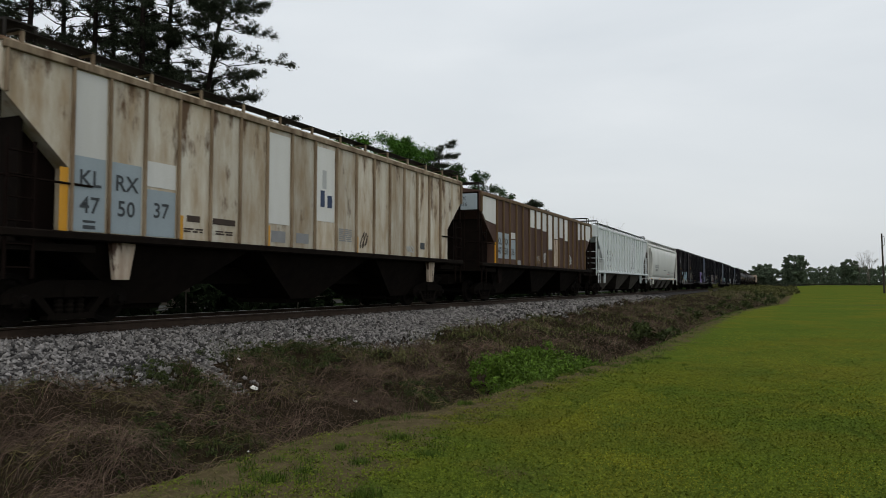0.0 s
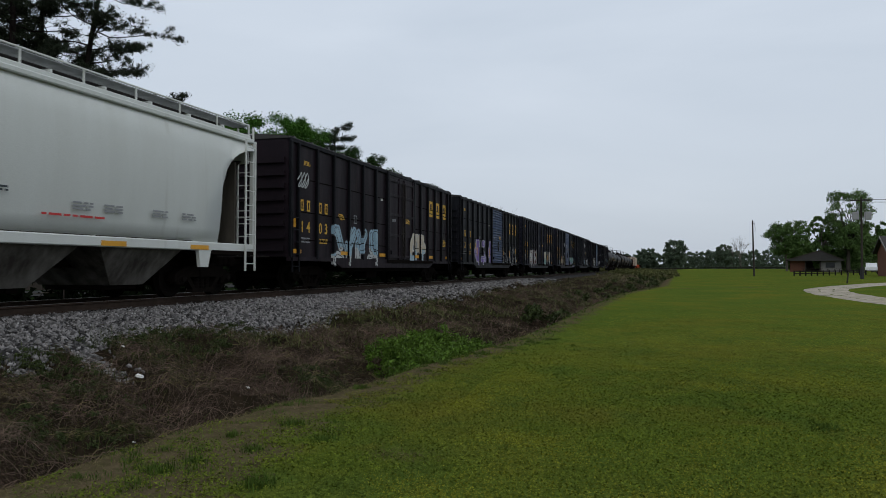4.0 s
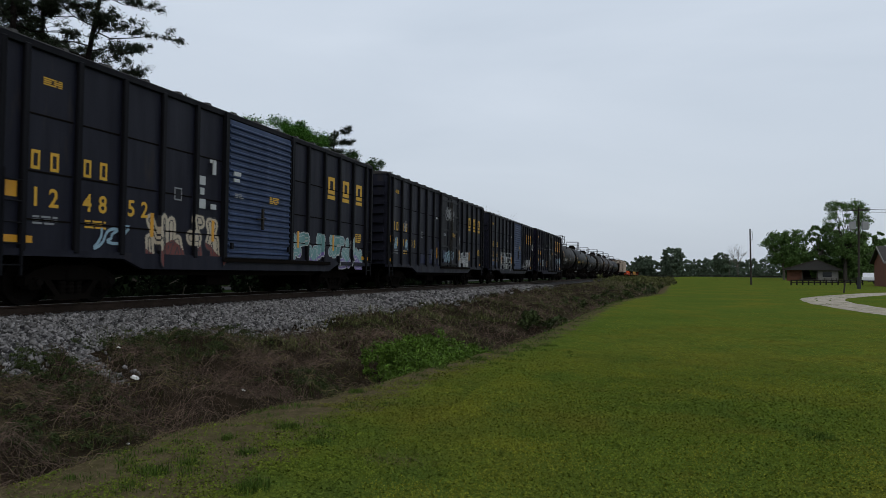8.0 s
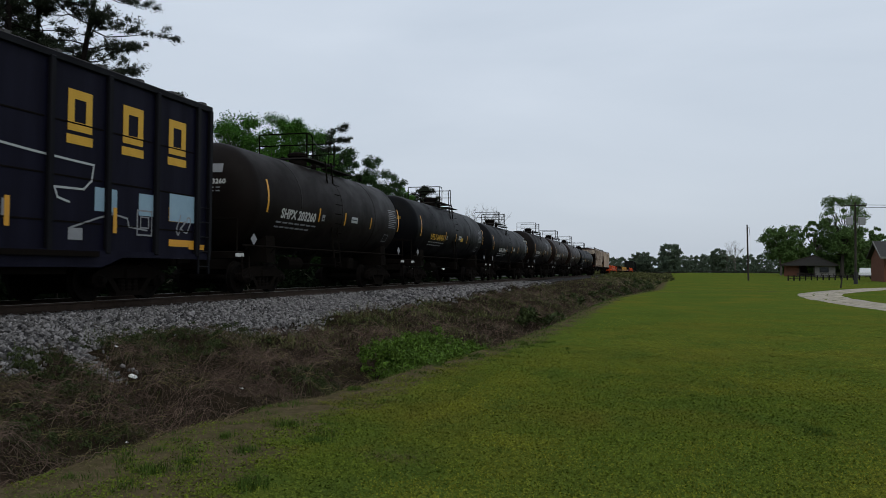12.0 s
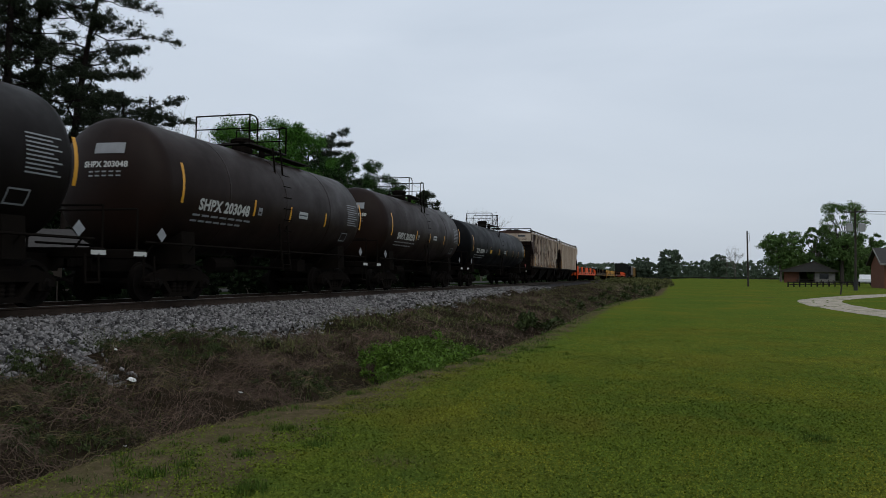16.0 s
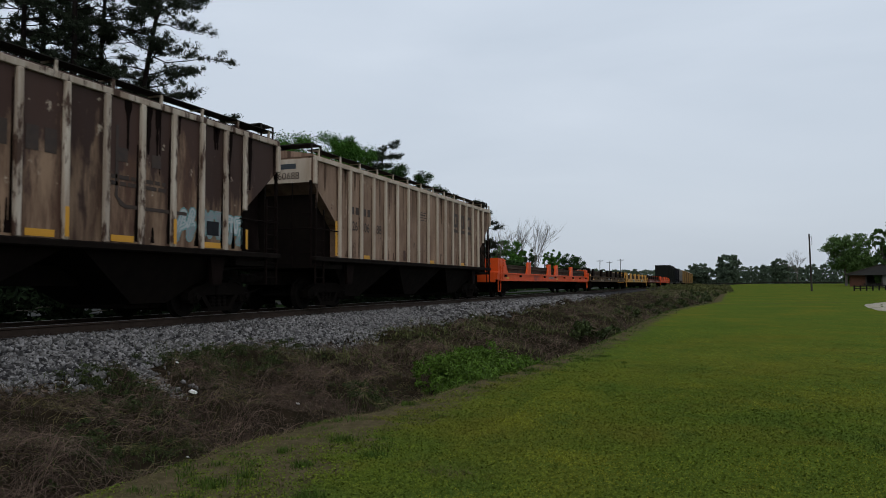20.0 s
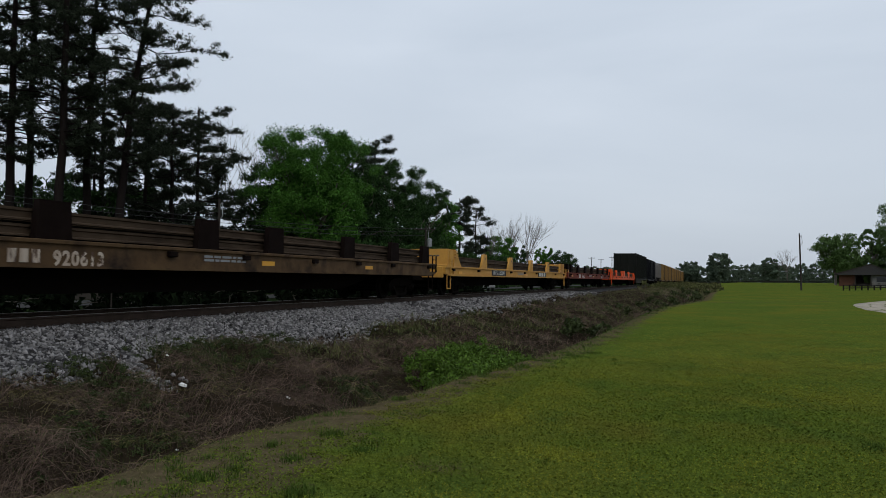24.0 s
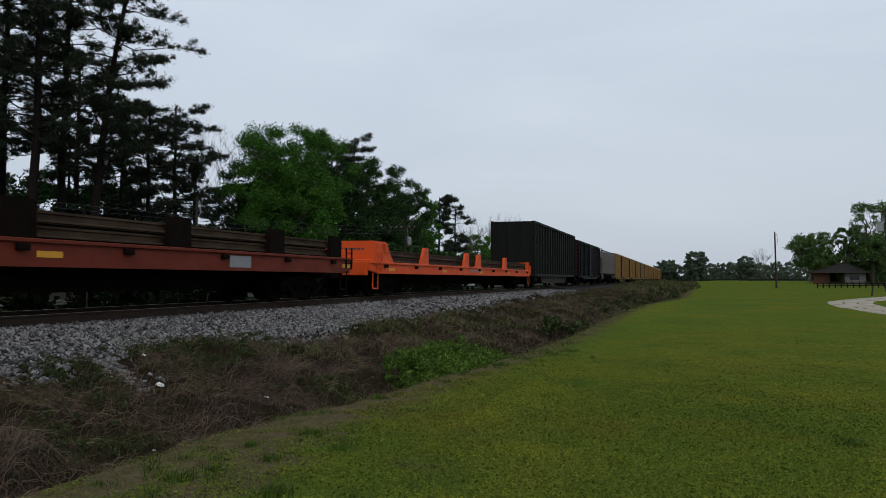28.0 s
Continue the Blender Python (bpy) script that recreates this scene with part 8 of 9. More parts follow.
def wires():
    a = at(12.65, 94)
    for k, (dx, dz) in enumerate(((0, 8.7), (0.9, 8.4))):
        w = thing("power_line", "thin dark overhead cable", "cable", group="overhead cables")
        p0 = Vector((a[0] + dx, a[1], gz(*a) + dz))
        p1 = Vector((a[0] + 60, a[1] - 10, 9.0))
        pts = [tuple(p0.lerp(p1, i / 10) - Vector((0, 0, 4 * 0.7 * (i / 10) * (1 - i / 10)))) for i in range(11)]
        part("cable", Geo().path(pts, 0.03, 4), "rubber", w)
    for k in range(3):
        w = thing("power_line", "thin dark overhead cable", "cable", group="overhead cables")
        p0, p1 = Vector((*at(-20.8, 78), 6.8 - k * 0.35)), Vector((*at(-36.1, 60), 7.0 - k * 0.35))
        p1 = p0 + (p1 - p0) * 2.2
        pts = [tuple(p0.lerp(p1, i / 12) - Vector((0, 0, 4 * 0.9 * (i / 12) * (1 - i / 12)))) for i in range(13)]
        part("cable", Geo().path(pts, 0.025, 4), "rubber", w)


wires()


def lineside_marker():
    """A small blank board on a thin post beyond the track, its back to the lawn."""
    x, y = at(-43.2, 22.4)
    m = thing("lineside_marker", "small grey marker board on a thin post behind the track", "sign", (x, y, 0.45), turn=40)
    part("post", Geo().rod((0, 0.03, 0), (0, 0.03, 1.2), 0.02), "wood_grey", m)
    part("board", Geo().box(-0.1, 0.1, -0.01, 0.01, 0.84, 1.14, 0.004), "wood_grey", m, "weathered grey blank board")


def shelter():
    """A low brick shelter with a wide gable roof, open at one side."""
    x, y = at(9.9, 178)
    z = gz(x, y)
    h = thing("park_shelter", "low brick shelter with a dark gable roof", "shelter", (x, y, z - 0.1), turn=-12)
    part("back_wall", Geo().box(-4.9, -2.0, -2.0, 2.5, 0, 2.5), "brick", h, "brown brick wall")
    part("side_wall", Geo().box(1.0, 4.8, -2.4, 2.5, 0, 2.5), "siding", h, "pale wall with a dark window")
    part("window", Geo().box(1.9, 3.6, -2.46, -2.38, 1.0, 2.1), "dark_glass", h)
    part("rear_wall", Geo().box(-2.0, 1.0, 2.2, 2.5, 0, 2.5), "shingle", h)
    for k in (-1.9, 0.9):
        part("column", Geo().box(k - 0.1, k + 0.1, -2.6, -2.4, 0, 2.6), "wood_grey", h)
    part("roof", Geo().prism([(-5.6, 2.4), (5.4, 2.4), (5.4, 2.6), (0.9, 4.6), (-5.6, 2.65)], -3.4, 3.2, "y"), "shingle", h, "dark shingle roof")
    part("fascia", Geo().prism([(-5.65, 2.38), (-5.65, 2.62), (0.9, 4.66), (5.45, 2.62), (5.45, 2.4), (0.9, 4.42)], -3.46, -3.38, "y"), "wood_grey", h)
    # tables under and before it
    rnd = random.Random(2)
    for k in range(7):
        tx, ty = x - 3.5 + k * 2.2, y - 9 - rnd.uniform(0, 2)
        t = thing("picnic_table", "weathered wooden picnic table on the lawn", "picnic table", (tx, ty, gz(tx, ty)), group="picnic tables", turn=rnd.uniform(-15, 15))
        part("tabletop", Geo().box(-0.9, 0.9, -0.37, 0.37, 0.7, 0.75), "wood_grey", t)
        for s in (-0.65, 0.65):
            part("bench", Geo().box(-0.9, 0.9, s - 0.13, s + 0.13, 0.42, 0.46), "wood_grey", t)
        for s in (-0.65, 0.65):
            part("leg_frame", Geo().rod((s, -0.65, 0), (s, 0.25, 0.7), 0.045).rod((s, 0.65, 0), (s, -0.25, 0.7), 0.045).rod((s, -0.68, 0.42), (s, 0.68, 0.42), 0.04), "wood_grey", t)


def brick_house():
    """A brick building whose gable end and one roof slope face the lawn."""
    x, y = at(14.28, 112)
    z = gz(x, y)
    h = thing("brick_house", "one-storey brick house with a dark gable roof", "house", (x, y, z - 0.1), turn=-4)
    # the near corner is the origin; the end wall runs back along y
    part("end_wall", Geo().prism([(0, 0), (8.6, 0), (8.6, 3.3), (4.3, 5.2), (0, 3.3)], 0, 0.25), "brick", h, "red-brown brick gable wall")
    part("front_wall", Geo().box(0.25, 14, 0.9, 1.15, 0, 3.3), "brick", h, "brick wall under the porch roof")
    part("window", Geo().box(3.0, 5.0, 0.84, 0.92, 1.0, 2.3), "dark_glass", h)
    part("door", Geo().box(6.2, 7.2, 0.84, 0.92, 0, 2.1), "wood_grey", h)
    part("roof", Geo().prism([(-0.7, 3.15), (-0.7, 3.33), (4.3, 5.5), (4.3, 5.3)][::-1], -0.5, 14.5), "shingle", h, "dark shingle roof slope")
    part("roof", Geo().prism([(9.3, 3.15), (9.3, 3.33), (4.3, 5.5), (4.3, 5.3)], -0.5, 14.5), "shingle", h, "dark shingle roof slope")
    part("rake_board", Geo().prism([(-0.72, 3.1), (-0.72, 3.34), (4.3, 5.52), (4.3, 5.28)][::-1], -0.56, -0.48), "siding", h, "pale roof edge board")
    part("eave_board", Geo().box(-0.5, 14.5, -0.76, -0.7, 3.08, 3.34), "siding", h)
    for k in (4.5, 9.0, 13.5):
        part("porch_post", Geo().box(k - 0.08, k + 0.08, -0.5, -0.34, 0, 3.15), "siding", h)


def rail_fence():
    """A low dark fence of posts and two rails before the shelter."""
    f = thing("rail_fence", "low dark wooden rail fence on the lawn", "fence")
    ends = [at(8.55 + 0.36 * k, 111 + 1.4 * k) for k in range(13)]
    for k, (x, y) in enumerate(ends):
        part("post", Geo().box(x - 0.08, x + 0.08, y - 0.08, y + 0.08, gz(x, y) - 0.2, gz(x, y) + 0.72), "wood_dark", f)
        if k:
            x0, y0 = ends[k - 1]
            for z in (0.34, 0.62):
                part("rail", Geo().rod((x0, y0, gz(x0, y0) + z), (x, y, gz(x, y) + z), 0.075, 4), "wood_dark", f)


lineside_marker()
shelter()
rail_fence()
brick_house()


def far_house():
    """The small house seen under the cars, across the far road."""
    x, y = at(-41.0, 52)
    h = thing("far_house", "small weathered house with a grey roof across the road", "house", (x, y, gz(x, y) - 0.1), turn=40)
    # pole-wood grey on the pale wall stands for the trees' shade
    part("wall", Geo().box(-4, 4, -3, 3, 0, 2.5), "wood_grey", h, "weathered grey siding wall")
    part("roof", Geo().prism([(-3.6, 2.4), (3.6, 2.4), (3.6, 2.55), (0, 3.9), (-3.6, 2.55)], -4.5, 4.5), "shingle", h, "grey gable roof")
    part("window", Geo().box(-2, -1, -3.05, -2.98, 1, 2), "dark_glass", h)
    part("window", Geo().box(1, 2, -3.05, -2.98, 1, 2), "dark_glass", h)


far_house()


def pickup(x, y, turn, label, name="pickup_truck"):
    c = thing(name, label, "pickup truck", (x, y, gz(x, y) + 0.06), group="parked vehicles", turn=turn)
    body = Geo().prism([(-2.6, 0.5), (2.55, 0.5), (2.6, 0.95), (1.2, 1.05), (-0.6, 1.08), (-2.6, 1.05)], -0.92, 0.92)
    part("body", body, "white_paint", c)
    cab = Geo().prism([(-0.75, 1.05), (1.25, 1.05), (0.6, 1.72), (-0.55, 1.75)], -0.8, 0.8)
    part("cab", cab, "white_paint", c)
    part("window", Geo().prism([(-0.55, 1.12), (0.95, 1.12), (0.5, 1.64), (-0.45, 1.66)], 0.79, 0.81), "dark_glass", c)
    part("window", Geo().prism([(-0.55, 1.12), (0.95, 1.12), (0.5, 1.64), (-0.45, 1.66)], -0.81, -0.79), "dark_glass", c)
    part("bumper", Geo().box(-0.9, 0.9, 2.55, 2.7, 0.45, 0.65, 0.03).box(-0.9, 0.9, -2.72, -2.58, 0.45, 0.65, 0.03), "galv", c)
    for yy in (-1.65, 1.65):
        for s in (-1, 1):
            w = part("wheel", Geo().turn([(-0.12, 0.2), (-0.12, 0.36), (0.12, 0.36), (0.12, 0.2)], (s * 0.82, yy, 0.36), "x", 18), "rubber", c)
            part("rim", Geo().turn([(-0.1, 0.02), (-0.125, 0.2), (0.125, 0.2), (0.1, 0.02)], (s * 0.82, yy, 0.36), "x", 14), "galv", w)
    for s in (-0.7, 0.7):
        part("headlight", Geo().box(s - 0.15, s + 0.15, 2.58, 2.62, 0.75, 0.9), "galv", c)
    return c


pickup(*at(-18.5, 78), 20, "white pickup truck parked across the track")
pickup(*at(-16.4, 84), 25, "white pickup truck parked across the track")
pickup(*at(13.2, 140), -13, "white vehicle parked beside the brick house")


def road():
    g = Geo()
    pts = [(-30, -70), (-30, 60), (-31, 120), (-34, 260)]
    for (x0, y0), (x1, y1) in zip(pts, pts[1:]):
        g.add([(x0 - 3, y0, 0.235), (x0 + 3, y0, 0.235), (x1 + 3, y1, 0.235), (x1 - 3, y1, 0.235)], [(0, 1, 2, 3)])
    tagged(new("far_road", g.mesh("far_road", "asphalt")), "worn asphalt road running beside the track", "road", kind="structure")


road()


def driveway():
    """A pale gravel lane that curves round from the right edge of the lawn."""
    mid = [(17, 4), (13.5, 15), (11.0, 26), (9.75, 36), (9.25, 43), (9.35, 49), (10.2, 55), (12.0, 60), (15.2, 66.5), (19, 73), (30, 86), (60, 112)]
    P = []
    for i in range(len(mid) - 1):
        a, b = mid[max(i - 1, 0)], mid[i]
        c, d = mid[i + 1], mid[min(i + 2, len(mid) - 1)]
        for k in range(8):
            t = k / 8
            P.append([0.5 * (2 * b[j] + (c[j] - a[j]) * t + (2 * a[j] - 5 * b[j] + 4 * c[j] - d[j]) * t * t + (3 * b[j] - a[j] - 3 * c[j] + d[j]) * t ** 3) for j in (0, 1)])
    g = Geo()
    P = np.array(P)
    T = np.gradient(P, axis=0)
    T /= np.linalg.norm(T, axis=1)[:, None]
    N = np.stack([-T[:, 1], T[:, 0]], 1)
    for side in (-1, 0, 1):
        rows = []
        for i, (p, n) in enumerate(zip(P, N)):
            w = 0.42 + 0.12 * noise.noise((i * 0.5, side * 3.0, 0))
            if side == 0:
                w = 0.42 + 0.2 * noise.noise((i * 0.4, 5.0, 0))
            o = side * (0.85 + 0.1 * noise.noise((i * 0.3, 9, 0)))
            rows += [(*(p + n * (o + w * k)), gz(*(p + n * (o + w * k))) + (0.04 if abs(k) < 0.9 else 0.012) - abs(side) * 0.004) for k in (-1.0, -0.5, 0.5, 1.0)]
        g.add(rows, [(i * 4 + k, (i + 1) * 4 + k, (i + 1) * 4 + k + 1, i * 4 + k + 1) for i in range(len(P) - 1) for k in range(3)])
    tagged(new("driveway", g.mesh("driveway", "gravel")), "pale curved gravel drive with two worn wheel tracks", "driveway", kind="structure")


driveway()

# ---- ballast stones, dead grass, weeds, lawn ----


def scatter_stones(n, y0, y1, s0, s1, seed, spill=False):
    rng = np.random.default_rng(seed)
    y = rng.uniform(y0, y1, n)
    if spill:
        x = rng.uniform(-8.6, -6.8, n)
        k = tongue(x, y + 0.12 * lumps(x, y, 0.3))
        x, y = x[k], y[k]
        n = len(x)
    else:
        x = -10.95 + (ballast_edge(y) + 0.25 * lumps(y, y * 0 + 2, 0.5) + rng.normal(0, 0.1, n) + 10.95) * rng.random(n) ** 0.94
    zt = toe_z(y)
    z = np.where(x < -10.1, 0.645, zt + (0.63 - zt) * np.clip((-8.6 - x) / 1.5, -0.2, 1)) + rng.uniform(-0.015, 0.02, n)
    z = np.where(x > -8.55, ground_z(x, y) + hummock(x, y) + 0.02, z)
    base = np.array([(i, j, k) for k in (-1, 1) for j in (-1, 1) for i in (-1, 1)], float) * 0.68
    tri = np.array([(0, 2, 3), (0, 3, 1), (4, 5, 7), (4, 7, 6), (0, 1, 5), (0, 5, 4), (2, 6, 7), (2, 7, 3), (0, 4, 6), (0, 6, 2), (1, 3, 7), (1, 7, 5)])
    v = base[None] * rng.uniform(0.45, 1.2, (n, 8, 1)) + rng.normal(0, 0.12, (n, 8, 3))
    v *= (rng.uniform(s0, s1, n)[:, None] * np.array([1.1, 1.1, 0.7]) * rng.uniform(0.7, 1.3, (n, 3)))[:, None]
    q = rng.normal(size=(n, 4))
    q /= np.linalg.norm(q, axis=1)[:, None]
    w, a, b, c = q.T
    R = np.stack([1 - 2 * (b * b + c * c), 2 * (a * b - c * w), 2 * (a * c + b * w), 2 * (a * b + c * w), 1 - 2 * (a * a + c * c), 2 * (b * c - a * w),
                  2 * (a * c - b * w), 2 * (b * c + a * w), 1 - 2 * (a * a + b * b)], 1).reshape(n, 3, 3)
    v = np.einsum("nij,nkj->nki", R, v) + np.stack([x, y, z], 1)[:, None]
    f = tri[None] + (np.arange(n) * 8)[:, None, None]
    return v.reshape(-1, 3), f.reshape(-1, 3)


def blades(x, y, length, width, rng, upright=0.6, bend=0.5, z=None, matted=0.0):
    """Blades as narrow bent strips of two faces."""
    n = len(x)
    z = ground_z(x, y) if z is None else z
    a = rng.uniform(0, 2 * np.pi, n)
    lean = rng.normal(matted, 1 - upright, n)
    l = length * rng.uniform(0.5, 1.3, n)
    d = np.stack([np.cos(a) * np.sin(lean), np.sin(a) * np.sin(lean), np.abs(np.cos(lean))], 1)
    d2 = d + np.stack([np.cos(a), np.sin(a), -0.4 * np.ones(n)], 1) * (bend * rng.uniform(0.2, 1.2, n))[:, None]
    s = np.stack([-np.sin(a), np.cos(a), np.zeros(n)], 1) * (width * rng.uniform(0.6, 1.3, n))[:, None] / 2
    p = np.stack([x, y, z - 0.01], 1)
    m = p + d * (l * 0.55)[:, None]
    t = m + d2 / np.linalg.norm(d2, axis=1)[:, None] * (l * 0.45)[:, None]
    V = np.stack([p - s, p + s, m + s * 0.8, m - s * 0.8, t + s * 0.15, t - s * 0.15], 1).reshape(-1, 3)
    k = (np.arange(n) * 6)[:, None]
    F = np.concatenate([k + np.array([0, 1, 2, 3]), k + np.array([3, 2, 4, 5])], 1).reshape(-1, 4)
    return V, F


def arching_stems(x, y, length, width, rng, rise=0.12, n=5):
    """Long thin dead stems that lie along the bank and arch a little, as ribbons."""
    m = len(x)
    a = rng.uniform(0, 2 * np.pi, m)
    a = np.where(rng.random(m) < 0.5, a, rng.normal(np.pi / 2, 0.5, m) + np.pi * rng.integers(0, 2, m))
    curl = rng.normal(0, 0.8, m)
    l = length * rng.uniform(0.4, 1.3, m)
    h = rise * rng.uniform(0.2, 1.4, m)
    w = width * rng.uniform(0.6, 1.3, m)
    pts, px, py = [], x.copy(), y.copy()
    for k in range(n):
        u = k / (n - 1)
        px = np.minimum(px, lawn_edge(py) - 0.15)
        z = bank_top(px, py) + 0.03 + h * 4 * u * (1 - 0.8 * u) + rng.normal(0, 0.012, m)
        pts.append(np.stack([px, py, z], 1))
        px = px + np.cos(a + curl * u) * l / (n - 1)
        py = py + np.sin(a + curl * u) * l / (n - 1)
    up = np.stack([-np.sin(a) * 0.6, np.cos(a) * 0.6, np.ones(m)], 1) * w[:, None] / 2
    V = np.stack([q for k, p in enumerate(pts) for q in (p - up * (1 - 0.6 * k / n), p + up * (1 - 0.6 * k / n))], 1).reshape(-1, 3)
    base = (np.arange(m) * 2 * n)[:, None]
    F = np.concatenate([base + np.array([2 * k, 2 * k + 2, 2 * k + 3, 2 * k + 1]) for k in range(n - 1)], 1).reshape(-1, 4)
    return V, F


def clover(x, y, size, rng, tilt=0.6):
    """Small three-cornered leaves that lie close to the ground at every tilt."""
    n = len(x)
    a = rng.uniform(0, 2 * np.pi, n)
    q = size * rng.uniform(0.5, 1.4, n)
    p = np.stack([x, y, ground_z(x, y) + lumps(x, y, 0.9) * 0.02 + 0.006 + 0.02 * rng.random(n)], 1)
    t1, t2 = rng.normal(0, tilt, n), rng.normal(0, tilt, n)
    u = np.stack([np.cos(a) * np.cos(t1), np.sin(a) * np.cos(t1), np.sin(t1)], 1) * q[:, None]
    w = np.stack([-np.sin(a) * np.cos(t2), np.cos(a) * np.cos(t2), np.sin(t2)], 1) * q[:, None]
    V = np.stack([p - u * 0.6 - w * 0.6, p + u * 0.6 - w * 0.5, p + w * 0.7], 1).reshape(-1, 3)
    return V, np.arange(3 * n).reshape(-1, 3)


def short_blades(x, y, length, width, rng, lean=0.95):
    """Blades of one tapered face each."""
    n = len(x)
    a = rng.uniform(0, 2 * np.pi, n)
    t = np.clip(rng.normal(lean, 0.35, n), 0.05, 1.5)
    l = (length * rng.uniform(0.5, 1.4, n))[:, None]
    d = np.stack([np.cos(a) * np.sin(t), np.sin(a) * np.sin(t), np.cos(t)], 1)
    b = a + rng.normal(np.pi / 2, 0.5, n)
    s = np.stack([np.cos(b), np.sin(b), np.zeros(n)], 1) * (width * rng.uniform(0.6, 1.4, n))[:, None] / 2
    p = np.stack([x, y, ground_z(x, y) + lumps(x, y, 0.9) * 0.02 + 0.004], 1)
    V = np.stack([p - s, p + s, p + d * l + s * 0.3, p + d * l - s * 0.3], 1).reshape(-1, 3)
    return V, np.arange(4 * n).reshape(-1, 4)


def stuff(name, sets, mat, label, category):
    V, F = join(*sets)
    return tagged(new(name, big_mesh(name, V, F, mat)), label, category, kind="stuff")


def bank_points(n, y0, y1, rng, lo=0.0, hi=1.0):
    """Places on the bank; its upper edge is ragged and runs up over the ballast in tongues."""
    y = y0 + (y1 - y0) * rng.random(n) ** 1.3
    e = lawn_edge(y) - 0.35
    top = ballast_edge(y) - 0.1 - 0.3 * lumps(y, y * 0 + 5, 0.4) + rng.normal(0, 0.13, n)
    u = lo + (hi - lo) * rng.random(n)
    x = e + (top - e) * u
    k = ~tongue(x, y)
    return x[k], y[k]


def bank_top(x, y):
    zt = toe_z(y)
    over = zt + (0.63 - zt) * np.clip((-8.6 - x) / 1.5, 0, 1)
    return np.where(x < -8.6, over, ground_z(x, y) + hummock(x, y))


def near(x, y, spots):
    """Closeness, 1 to 0, to any of the (x, y, radius) spots."""
    out = np.zeros(len(x))
    for a, b, r in spots:
        out = np.maximum(out, 1 - np.hypot(x - a, y - b) / r)
    return out


GREEN_SPOTS = ((-7.9, 8.3, 0.9), (-7.3, 8.0, 0.7), (-8.1, 10.3, 1.0), (-7.5, 11.0, 0.8), (-5.2, 10.9, 0.9), (-6.9, 17.5, 2.0), (-8.4, 11.8, 0.7), (-8.3, 13.5, 0.8), (-6.2, 6.6, 0.9), (-7.4, 24.0, 3.0))
TAN_SPOTS = ((-6.8, 12.3, 1.5), (-6.2, 10.6, 1.2), (-7.4, 14.0, 1.0), (-6.6, 6.9, 0.8), (-5.8, 5.4, 0.9), (-5.9, 8.3, 0.8))


